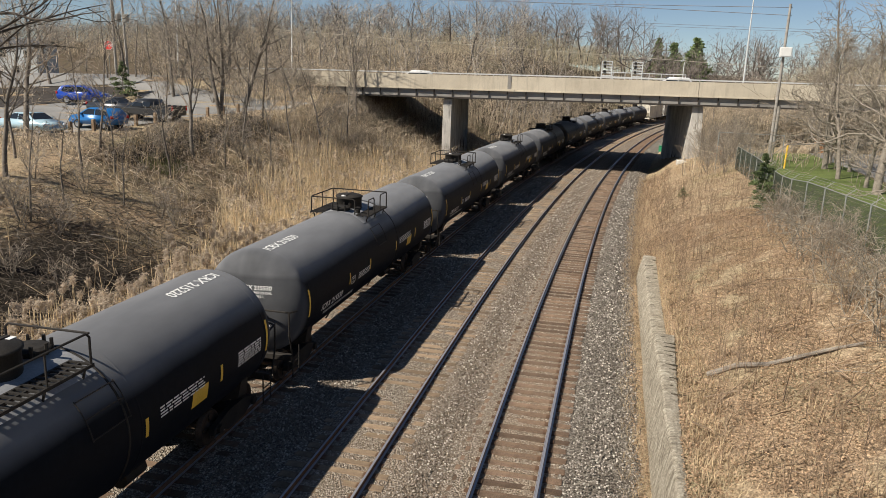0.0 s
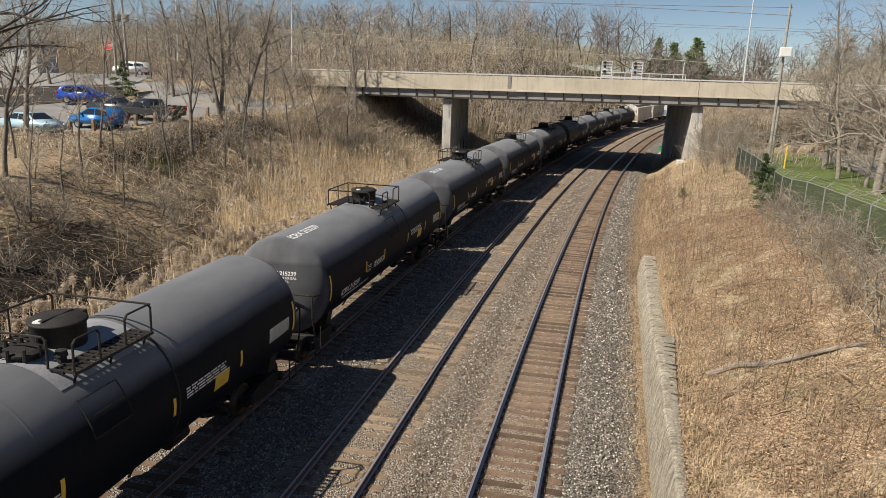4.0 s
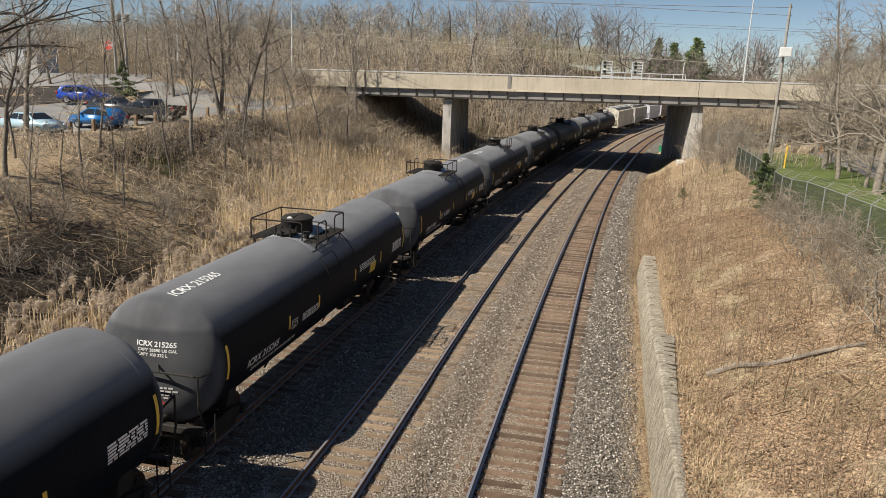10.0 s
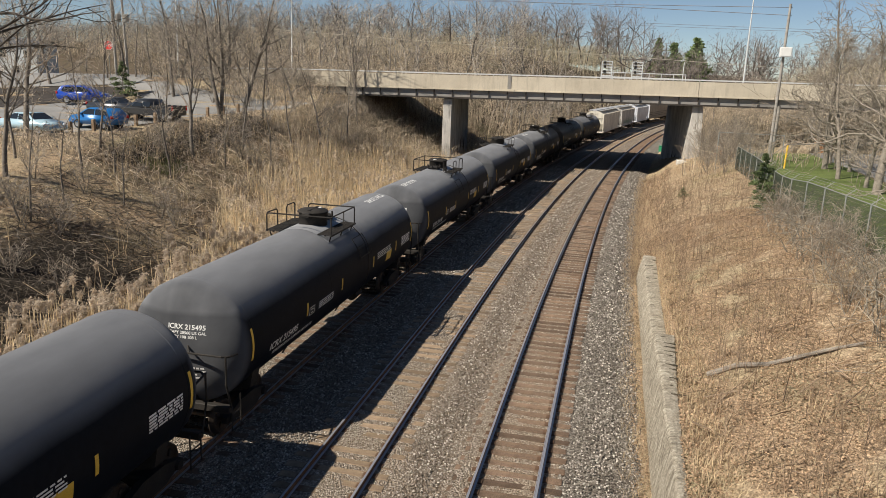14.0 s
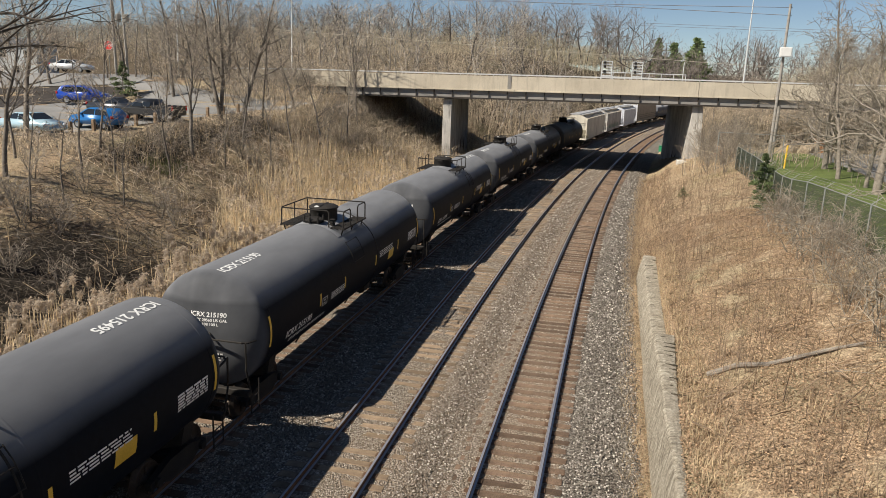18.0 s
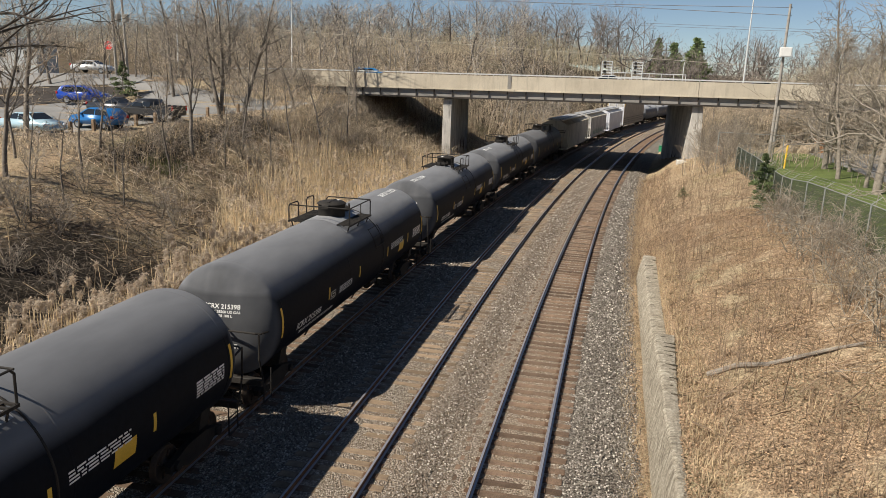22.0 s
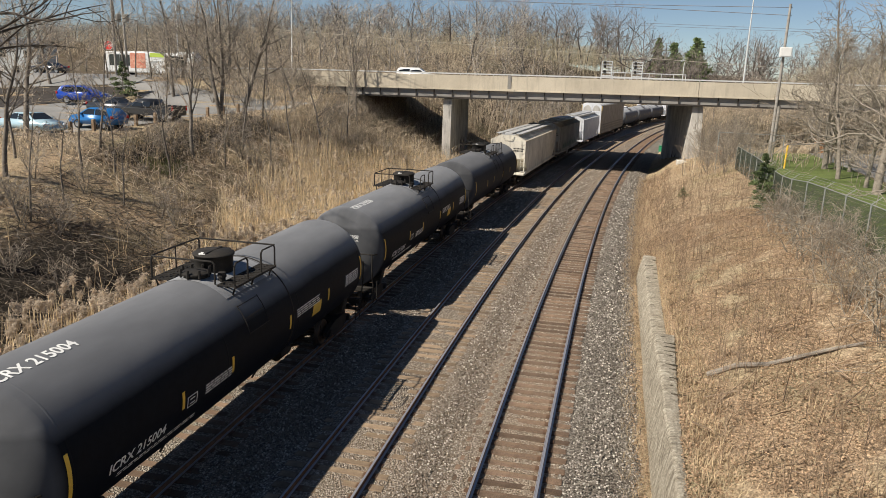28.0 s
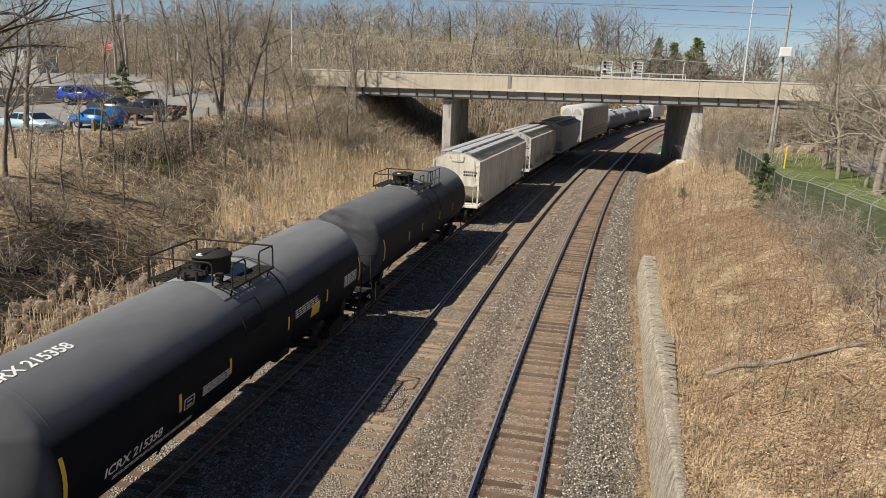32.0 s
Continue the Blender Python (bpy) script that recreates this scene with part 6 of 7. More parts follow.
# ---- far woods ----
def needles(segs, wide, r):
    """Each twig as one thin three-cornered sliver."""
    P, Q, a, b = (np.array(c) for c in zip(*segs))
    d = Q - P
    w = np.cross(d, r.randn(*d.shape))
    w *= wide / np.maximum(np.linalg.norm(w, axis=1, keepdims=True), 1e-9)
    v = np.stack([P - w, P + w, Q + d * 0.15], 1).reshape(-1, 3)
    return v, np.arange(len(v)).reshape(-1, 3)


def wood_far():
    r = np.random.RandomState(3)

    def kind(seed, tall, low, wide, least, subs, twigs):
        w, fn = grow(seed, height=tall, trunk_r=0.26, limbs=15, low=low, spread=0.55, subs=subs, twigs=twigs, rise=0.74, wiggle=0.10, dome=0.66, slim=0.46)
        return (*segs_soup(w, 3, 1.0, least), *needles(fn, wide, r), tall)

    def stand(name, label, kinds, spots, mat_w, mat_t):
        wood, twigs = [], []
        for x, y, sc in spots:
            v, f, tv, tf, tall = kinds[r.randint(len(kinds))]
            a = r.uniform(0, 6.28)
            m = np.array([[math.cos(a), -math.sin(a), 0], [math.sin(a), math.cos(a), 0], [0, 0, 1.0]]) * (sc if sc > 0 else 1.0)
            o = np.array([x, y, float(ground_z(x, y))])
            wood.append((v @ m.T + o, f))
            twigs.append((tv @ m.T + o, tf))
        tagged(new(name, soup_mesh(name, *join_soups(wood), mat_w)), label, "woods", kind="stuff")
        tagged(new(name + "_twigs", soup_mesh(name + "_twigs", *join_soups(twigs), mat_t)), "fine bare twigs of the " + label.split(" ", 1)[1], "woods", kind="stuff")

    spots = []
    for y0, y1, n, hmul in ((106, 118, 60, 0.62), (118, 136, 80, 0.78), (136, 160, 90, 0.85), (160, 215, 110, 0.9)):
        for i in range(n):
            y = r.uniform(y0, y1)
            x = r.uniform(-1.05, 0.34) * y
            cx = float(np.interp(y, _py, _px))
            if -15 < x - cx < 8 or (y < 124 and x < -0.72 * y):
                continue
            spots.append((x, y, hmul * float(np.interp(x / y, [-1, -0.6, -0.42], [0.58, 0.66, 1.0])) * r.uniform(0.75, 1.15) * float(np.interp(x / y, [-0.02, 0.06, 0.3], [1.0, 0.60, 0.58]))))
    stand("far_woods", "hazy leafless woods behind the road bridge", [kind(60 + k, 13 + k, 0.22, 0.020, 0.05, 4, 2) for k in range(5)], spots, M_WOOD_FAR, M_TWIG_FAR)
    spots = []
    for i in range(360):
        y = r.uniform(212, 290)
        u = r.uniform(-0.95, 0.44)
        # the skyline of the woods, seen from the cutting
        top = 9.3 + y * float(np.interp(u, [-0.7, -0.45, -0.2, -0.03, 0.02, 0.04, 0.06, 0.10, 0.13, 0.17, 0.2, 0.4], [0.060, 0.085, 0.092, 0.092, 0.083, 0.060, 0.040, 0.040, 0.050, 0.056, 0.052, 0.065]))
        z = float(ground_z(u * y, y))
        spots.append((u * y, y, max((top - z) / 15.5, 0.35) * r.uniform(0.80, 1.02)))
    stand("distant_woods", "grey leafless treetops along the skyline", [kind(80 + k, 14 + k, 0.20, 0.034, 0.075, 5, 2) for k in range(4)], spots, M_WOOD_BACK, M_TWIG_BACK)


wood_far()
thicket("far_brush", "tan brushwood and thin stems at the foot of the woods", 5000, 29, (104, 170, -150, -13.5), 1.5, 6.0, M_BRUSH_TAN, 0.035, 0.6, 5,
        lambda s, o, r: (o > -86) | (s > 128))
thicket("wood_undergrowth", "olive-brown undergrowth that closes the foot of the woods", 3600, 47, (172, 262, -190, -16), 3.0, 8.0, M_BRUSH_OLIVE, 0.07, 0.7, 4)
thicket("wood_undergrowth", "olive-brown undergrowth beyond the curve of the tracks", 2600, 48, (178, 262, 9, 90), 3.0, 7.0, M_BRUSH_OLIVE, 0.07, 0.7, 4)
thicket("wood_undergrowth", "olive-brown undergrowth where the tracks bend out of sight", 1600, 49, (262, 300, -130, 60), 3.0, 8.0, M_BRUSH_OLIVE, 0.08, 0.7, 4,
        lambda s, o, r: (o < -15) | (o > 1.5))
thicket("far_brush", "tan brushwood across the tracks beyond the bridge", 4200, 30, (108, 178, 6, 70), 1.5, 5.0, M_BRUSH_TAN, 0.035, 0.6, 5)


def conifer(x, y, h, seed, label, z=None, wide=0.26, needles_of=None):
    r = np.random.RandomState(seed)
    ob = thing("evergreen_tree", label, "evergreen tree", at=pose(x, y, float(ground_z(x, y)) if z is None else z))
    part("trunk", rod(bmesh.new(), (0, 0, -0.2), (0, 0, h * 0.97), h * 0.018, 0.01, 7), M_BARK, ob)
    # needles in loose flattened pads at the ends of the boughs
    pads = 44 if h > 5 else 26
    n = pads * 120
    fp = np.repeat(np.linspace(0.02, 1.0, pads) + r.randn(pads) * 0.02, 120)
    az = np.repeat(np.arange(pads) * 2.4 + r.randn(pads) * 0.4, 120)
    f = np.clip(fp + r.randn(n) * 0.022, 0, 1)
    reach = np.repeat(r.uniform(0.25, 1.15, pads), 120) * (1 - f ** 1.4) * h * wide
    az = az + r.randn(n) * 0.34
    rad = reach * np.clip(0.75 + r.randn(n) * 0.22, 0.05, 1.2) + np.abs(r.randn(n)) * 0.02 * h
    p = np.stack([np.cos(az) * rad, np.sin(az) * rad, h * (0.10 + 0.9 * f) - rad * 0.12], 1)
    d = np.stack([np.cos(az), np.sin(az), r.uniform(-0.2, 0.7, n)], 1) + r.randn(n, 3) * 0.4
    d /= np.linalg.norm(d, axis=1, keepdims=True)
    ln = h * r.uniform(0.02, 0.045, n)[:, None]
    s_ = np.cross(d, r.randn(n, 3))
    s_ /= np.linalg.norm(s_, axis=1, keepdims=True)
    v = np.stack([p - d * ln, p + s_ * ln * 0.35, p + d * ln, p - s_ * ln * 0.35], 1).reshape(-1, 3)
    c = new("crown", soup_mesh("crown", v, np.arange(4 * n).reshape(-1, 4), needles_of or M_NEEDLE))
    c.parent = ob
    return ob


conifer(-48.0, 67.0, 3.4, 4, "loose dark green juniper at the corner of the car park", wide=0.46)
conifer(8.6, 45.2, 2.9, 1, "small dark green juniper growing beside the fence", wide=0.42)
conifer(8.4, 42.6, 1.7, 2, "small olive green juniper growing beside the fence", wide=0.45)
p = rail_point(55.0, 4.4)
conifer(p.x, p.y, 0.8, 3, "small evergreen seedling on the dry slope", wide=0.5)
for x, y, top, sd, wd in ((13.4, 285, 24.6, 5, 0.30), (24.2, 262, 23.4, 6, 0.34), (18.2, 276, 22.6, 7, 0.34)):
    conifer(x, y, top - float(ground_z(x, y)), sd, "tall green pine behind the bridge", wide=wd, needles_of=M_PINE)
# fallen logs
for a, b, r_, lab in (((3.15, 20.7), (6.95, 20.6), 0.085, "bleached fallen log lying on the leafy slope"), ((-24.0, 30.4), (-22.3, 31.3), 0.04, "pale broken branch lying among the brambles")):
    mid = [(a[0] + (b[0] - a[0]) * k / 5, a[1] + (b[1] - a[1]) * k / 5) for k in range(6)]
    lg = thing("log", lab, "log")
    bm = bmesh.new()
    pts = [Vector((x, y, float(rough_ground(x, y)) + r_ * 0.8 + 0.03 * (k % 2) + (0.4 if r_ < 0.06 else 0))) for k, (x, y) in enumerate(mid)]
    for k in range(5):
        rod(bm, pts[k], pts[k + 1] + (pts[k + 1] - pts[k]) * 0.02, r_ * (1 - 0.1 * k), r_ * (0.9 - 0.1 * k), 7)
    part("stem", bm, M_BARK_PALE, lg)


# ---- road vehicles ----
M_GLASS_DARK = shader("car_glass", 0.06, 0.0, 0.8)[0]
M_GLASS_DARK.node_tree.nodes["Principled BSDF"].inputs["Base Color"].default_value = (0.015, 0.018, 0.02, 1)
M_TYRE = plain("tyre_rubber", (0.02, 0.02, 0.02), 0.85)
M_RIM = plain("alloy_rim", (0.45, 0.46, 0.47), 0.35, 0.8)
M_LAMP_RED = plain("tail_lamp", (0.55, 0.02, 0.02), 0.25)
M_LAMP = plain("head_lamp", (0.75, 0.76, 0.78), 0.15)


def paint(name, col):
    m, nt, b = shader(name, 0.28, 0.15, 0.5)
    n = noise_node(nt, coords(nt), 3.0, 3)
    nt.links.new(ramp(nt, n, [(0.3, tuple(c * 0.85 for c in col)), (0.7, col)]), b.inputs["Base Color"])
    b.inputs["Coat Weight"].default_value = 0.6
    b.inputs["Coat Roughness"].default_value = 0.08
    return m


P_BLUE, P_AZURE, P_ICE = paint("blue_paint", (0.015, 0.07, 0.42)), paint("azure_paint", (0.02, 0.22, 0.55)), paint("ice_blue_paint", (0.42, 0.58, 0.66))
P_WHITE, P_SILVER, P_DARK, P_TEAL = paint("white_paint", (0.80, 0.80, 0.79)), paint("silver_paint", (0.55, 0.56, 0.57)), paint("dark_paint", (0.03, 0.032, 0.036)), paint("teal_paint", (0.015, 0.15, 0.42))
SHAPES = {
    # side outlines in (along, height), front at plus
    "sedan": (4.7, 0.88, [(-2.33, 0.35), (-2.35, 0.75), (-2.2, 0.95), (-1.55, 1.0), (-0.85, 1.42), (0.35, 1.44), (1.15, 1.0), (2.05, 0.86), (2.33, 0.62), (2.32, 0.32)],
              [(-1.42, 1.0), (-0.82, 1.36), (0.3, 1.38), (0.98, 1.0)]),
    "hatch": (4.1, 0.86, [(-2.0, 0.35), (-2.05, 0.85), (-1.9, 1.15), (-1.6, 1.5), (0.25, 1.52), (1.1, 1.05), (1.85, 0.88), (2.05, 0.6), (2.03, 0.32)],
              [(-1.62, 1.05), (-1.4, 1.42), (0.2, 1.44), (0.92, 1.03)]),
    "suv": (4.6, 0.92, [(-2.28, 0.42), (-2.32, 0.95), (-2.22, 1.15), (-1.9, 1.64), (0.3, 1.68), (1.05, 1.14), (2.1, 1.02), (2.3, 0.75), (2.28, 0.38)],
            [(-1.98, 1.12), (-1.75, 1.56), (0.24, 1.6), (0.9, 1.12)]),
}


def vehicle(shape, mat, label, pickup=False):
    length, hw, prof, win = SHAPES[shape]
    car = thing("car" if not pickup else "pickup_truck", label, "car" if not pickup else "pickup truck", "road vehicles")
    wide = lambda z: hw * (1.0 if z < 0.95 else 1.0 - 0.24 * min(1, (z - 0.95) / 0.6))
    bm = bmesh.new()
    a, b = [bm.verts.new((-wide(z), y, z)) for y, z in prof], [bm.verts.new((wide(z), y, z)) for y, z in prof]
    n = len(prof)
    for i in range(n):
        bm.faces.new((a[i], a[(i + 1) % n], b[(i + 1) % n], b[i]))
    bm.faces.new(a)
    bm.faces.new(b)
    bmesh.ops.recalc_face_normals(bm, faces=bm.faces[:])
    bmesh.ops.bevel(bm, geom=bm.edges[:], offset=0.07, segments=2, affect="EDGES")
    body = part("body", bm, mat, car, "", True)
    for sx in (-1, 1):
        mid = (win[0][0] + win[-1][0]) / 2 - 0.1
        for y0, y1 in ((0, mid - 0.04), (mid + 0.04, 9)):
            pts = [(max(min(y, y1), y0 if y0 else -9), z) for y, z in win] if y0 == 0 else [(max(y, y0), z) for y, z in win]
            if y0 == 0:
                pts = [(min(y, y1), z) for y, z in win]
            bm = bmesh.new()
            vs = [bm.verts.new((sx * (wide(z) + 0.012), y, z)) for y, z in pts]
            bm.faces.new(vs)
            part("side_window", bm, M_GLASS_DARK, car)
    bm = bmesh.new()
    (ya, za), (yb, zb) = win[2], win[3]
    bm.faces.new([bm.verts.new(p) for p in ((-wide(zb) + 0.1, yb + 0.13, zb + 0.03), (wide(zb) - 0.1, yb + 0.13, zb + 0.03), (wide(za) - 0.1, ya + 0.14, za + 0.03), (-wide(za) + 0.1, ya + 0.14, za + 0.03))])
    part("windscreen", bm, M_GLASS_DARK, car)
    (ya, za), (yb, zb) = win[1], win[0]
    bm = bmesh.new()
    bm.faces.new([bm.verts.new(p) for p in ((-wide(zb) + 0.12, yb - 0.16, zb + 0.03), (wide(zb) - 0.12, yb - 0.16, zb + 0.03), (wide(za) - 0.12, ya - 0.13, za + 0.02), (-wide(za) + 0.12, ya - 0.13, za + 0.02))])
    part("rear_window", bm, M_GLASS_DARK, car)
    for sx in (-1, 1):
        part("headlight", box(bmesh.new(), (sx * (hw - 0.32), length / 2 - 0.14, 0.66), (sx * (hw - 0.02), length / 2 - 0.02, 0.80), 0.03), M_LAMP, car)
        part("tail_light", box(bmesh.new(), (sx * (hw - 0.25), -length / 2 - 0.01, 0.80), (sx * (hw + 0.005), -length / 2 + 0.14, 1.0), 0.03), M_LAMP_RED, car)
        for y in (-length / 2 + 0.85, length / 2 - 0.85):
            m = pose(sx * (hw - 0.11), y, 0.33)
            w = part("wheel", lathe(bmesh.new(), [(0.0, -0.1), (0.31, -0.1), (0.33, -0.06), (0.33, 0.09), (0.30, 0.115), (0.22, 0.118), (0.21, 0.09), (0.0, 0.09)], 20, "Z", Matrix.Rotation(radians(90 * sx), 4, "Y")), M_TYRE, car, "", True, m)
            part("rim", lathe(bmesh.new(), [(0.0, 0.11), (0.06, 0.115), (0.16, 0.10), (0.21, 0.112), (0.21, 0.09)], 14, "Z", Matrix.Rotation(radians(90 * sx), 4, "Y")), M_RIM, w)
        part("door_mirror", box(bmesh.new(), (sx * (hw - 0.02), 0.62, 1.0), (sx * (hw + 0.16), 0.78, 1.12), 0.03), mat, car)
    return car


def park(car, x, y, heading, dz=0.03):
    car.matrix_basis = pose(x, y, float(ground_z(x, y)) + dz, 0, 0, heading)


def pickup(mat, label):
    car = thing("pickup_truck", label, "pickup truck", "road vehicles")
    bm = bmesh.new()
    box(bm, (-0.95, -2.7, 0.5), (0.95, 2.75, 1.05), 0.06)
    part("body", bm, mat, car)
    bm = bmesh.new()
    prof = [(-0.75, 1.0), (-0.65, 1.72), (0.75, 1.74), (1.35, 1.05)]
    a, b = [bm.verts.new((-0.93 + 0.18 * (z > 1.2), y, z)) for y, z in prof], [bm.verts.new((0.93 - 0.18 * (z > 1.2), y, z)) for y, z in prof]
    for i in range(4):
        bm.faces.new((a[i], a[(i + 1) % 4], b[(i + 1) % 4], b[i]))
    bm.faces.new(a)
    bm.faces.new(b)
    bmesh.ops.recalc_face_normals(bm, faces=bm.faces[:])
    bmesh.ops.bevel(bm, geom=bm.edges[:], offset=0.05, segments=2, affect="EDGES")
    part("cab", bm, mat, car, "", True)
    for sx in (-1, 1):
        for y0, y1 in ((-0.62, 0.08), (0.14, 1.05)):
            bm = bmesh.new()
            top1 = min(y1, 0.68)
            bm.faces.new([bm.verts.new((sx * (0.94 - 0.18 * (z > 1.2)), y, z)) for y, z in ((y0, 1.14), (y1, 1.14), (top1, 1.64), (max(y0, -0.6), 1.64))])
            part("side_window", bm, M_GLASS_DARK, car)
        part("bed_side", box(bmesh.new(), (sx * 0.86, -2.68, 1.05), (sx * 0.95, -0.8, 1.28), 0.02), mat, car)
        part("tail_light", box(bmesh.new(), (sx * 0.80, -2.74, 0.9), (sx * 0.96, -2.66, 1.26), 0.02), M_LAMP_RED, car)
        for y in (-1.75, 1.75):
            w = part("wheel", lathe(bmesh.new(), [(0.0, -0.12), (0.37, -0.12), (0.40, -0.07), (0.40, 0.1), (0.36, 0.13), (0.24, 0.13), (0.0, 0.1)], 20, "Z", Matrix.Rotation(radians(90 * sx), 4, "Y")), M_TYRE, car, "", True, pose(sx * 0.84, y, 0.40))
            part("rim", lathe(bmesh.new(), [(0.0, 0.12), (0.2, 0.12), (0.24, 0.135), (0.24, 0.1)], 14, "Z", Matrix.Rotation(radians(90 * sx), 4, "Y")), M_RIM, w)
    part("tailgate", box(bmesh.new(), (-0.86, -2.70, 1.05), (0.86, -2.62, 1.28), 0.02), mat, car)
    return car


def car_park():
    edge = lambda y: -37.6 + 0.24 * (y - 44)
    m = grid_mesh("car_park", np.linspace(0, 1, 40), np.arange(43.4, 66.1, 0.9), lambda x, y: 0 * x, M_PAVING)
    for v in m.vertices:
        x, y = -76 + (edge(v.co.y) + 76) * v.co.x, v.co.y
        v.co = (x, y, float(ground_z(x, y)) + 0.035)
    tagged(new("car_park", m), "pale sun-bleached asphalt car park above the cutting", "car park", kind="structure")
    bm = bmesh.new()
    pts = [(-52, 72.5), (-47, 70.0), (-41, 67.6), (-35, 66.6), (-30, 68.5)]
    prev = None
    for (x, y), w in zip(pts, (2.2, 2.2, 2.4, 2.6, 2.2)):
        ring = [bm.verts.new((x + dx * 0.3, y + dx, float(ground_z(x + dx * 0.3, y + dx)) + 0.06)) for dx in np.linspace(-w, w, 5)]
        if prev:
            for i in range(4):
                bm.faces.new((prev[i], prev[i + 1], ring[i + 1], ring[i]))
        prev = ring
    tagged(new("gravel_path", mesh_of("gravel_path", bm, M_PAVING)), "pale gravel drive running up to the street", "path", kind="structure")
    blue = vehicle("hatch", P_BLUE, "bright blue hatchback parked on the car park")
    park(blue, -49.0, 62.6, -76, 0.12)
    blue.scale = (1.08, 1.1, 1.1)
    park(vehicle("sedan", P_ICE, "pale ice-blue sedan parked at the edge of the car park"), -39.2, 44.6, -100)
    park(vehicle("hatch", P_TEAL, "teal blue hatchback parked behind the sedan"), -37.0, 48.6, 82)
    park(pickup(P_DARK, "black pickup truck parked at the edge of the car park"), -36.4, 54.2, 86)
    park(vehicle("sedan", P_DARK, "dark sedan parked beside the pickup truck"), -41.5, 56.8, -95)
    for x, y, mt, lb in ((-66.0, 104.6, P_DARK, "dark sedan parked across the street"), (-62.0, 104.9, P_SILVER, "grey car parked across the street"), (-59.2, 105.2, P_DARK, "dark car parked across the street")):
        c = vehicle("suv" if mt is P_SILVER else "sedan", mt, lb)
        c.matrix_basis = pose(x, y, float(ground_z(x, y)) + 0.05, 0, 0, -90)
    for k in range(11):
        f = k / 10
        x, y = edge(43.6 + 18.5 * f) + 0.35, 43.6 + 18.5 * f
        z = float(ground_z(x, y))
        pt = thing("wooden_post", "weathered wooden bollard at the edge of the car park", "post", "posts round the car park", at=pose(x, y, z))
        part("shaft", box(bmesh.new(), (-0.12, -0.12, -0.2), (0.12, 0.12, 0.85), 0.03), M_TIE_OLD, pt)


car_park()

# ---- lawn and street beyond the fence ----
tagged(new("lawn", grid_mesh("lawn", np.arange(-0.0, 7.01, 0.5), np.arange(24, 76.1, 1.0), lambda x, y: 0 * x, M_GRASS)), "bright green lawn behind the chain-link fence", "lawn", kind="structure")
lw = bpy.data.objects["lawn"].data
for v in lw.vertices:
    p = rail_point(v.co.y, 9.7 + v.co.x)
    v.co = (p.x, p.y, float(ground_z(p.x, p.y)) + 0.03)
tagged(new("side_street", grid_mesh("side_street", np.arange(17.9, 60, 1.5), np.arange(20, 78.1, 2.0), lambda x, y: ground_z(x, y) + 0.05, M_PAVING)), "pale asphalt car park beside the lawn", "street", kind="structure")
for x, y, mt, sh, hd, lb in ((24.5, 63, P_WHITE, "suv", 20, "white car parked beyond the lawn"), (26.0, 52, P_DARK, "suv", 10, "dark car parked beyond the lawn")):
    park(vehicle(sh, mt, lb), x, y, hd, 0.06)

M_GREEN_WIRE = plain("green_coated_wire", (0.045, 0.06, 0.042), 0.6)
M_POST_GALV = plain("galvanised_post", (0.24, 0.25, 0.235), 0.65, 0.1)
M_ORANGE = plain("safety_orange", (0.75, 0.20, 0.05), 0.6)
M_POLE_WOOD = mottled("weathered_pole_wood", (0.20, 0.185, 0.165), (0.42, 0.395, 0.355), 3, 30, 0.9, 0, 0.4, 0.01)


def fence():
    fn = thing("chain_link_fence", "green chain-link fence with galvanised posts along the lawn", "fence")
    S = np.arange(14.0, 64.1, 2.6)
    pts = []
    for s in S:
        p = rail_point(s, float(np.interp(s, [14, 28, 34, 40, 52, 64], [9.6, 9.4, 9.0, 8.6, 8.75, 8.5])))
        pts.append(Vector((p.x, p.y, float(ground_z(p.x, p.y)))))
    for p in pts:
        post = part("fence_post", rod(bmesh.new(), p + Vector((0, 0, -0.3)), p + Vector((0, 0, 1.86)), 0.035, 0.035, 8), M_POST_GALV, fn)
        part("arm", rod(bmesh.new(), p + Vector((0, 0, 1.84)), p + Vector((0.33, 0, 2.12)), 0.02, 0.015, 6), M_POST_GALV, post)
    for a, b in zip(pts[:-1], pts[1:]):
        part("top_rail", rod(bmesh.new(), a + Vector((0, 0, 1.83)), b + Vector((0, 0, 1.83)), 0.022, 0.022, 6), M_POST_GALV, fn)
        d = b - a
        up = Vector((0, 0, 1.8))
        n = 40
        P, Q = [], []
        L, H = d.length, 1.8
        step = 0.10
        for i in range(-int(H / step), int(L / step) + 1):
            for sg in (1, -1):
                u0 = i * step if sg > 0 else i * step + H
                # clip the diagonal to the panel
                t0, t1 = 0.0, H
                lo, hi = (-u0, L - u0) if sg > 0 else (u0 - L, u0)
                t0, t1 = max(t0, lo), min(t1, hi)
                if t1 - t0 < 0.05:
                    continue
                for tt, out in ((t0, P), (t1, Q)):
                    out.append(a + d * ((u0 + sg * tt) / L) + Vector((0, 0, 0.03 + tt)))
        v, f = tube_soup([tuple(p) for p in P], [tuple(q) for q in Q], np.full(len(P), 0.006), np.full(len(P), 0.006), 3)
        ob = new("wire_mesh", soup_mesh("wire_mesh", v, f, M_GREEN_WIRE))
        ob.parent = fn
        for k in range(3):
            part("barbed_wire", rod(bmesh.new(), a + Vector((0.12 + 0.1 * k, 0, 1.93 + 0.09 * k)), b + Vector((0.12 + 0.1 * k, 0, 1.93 + 0.09 * k)), 0.006, 0.006, 4), M_POST_GALV, fn)


fence()


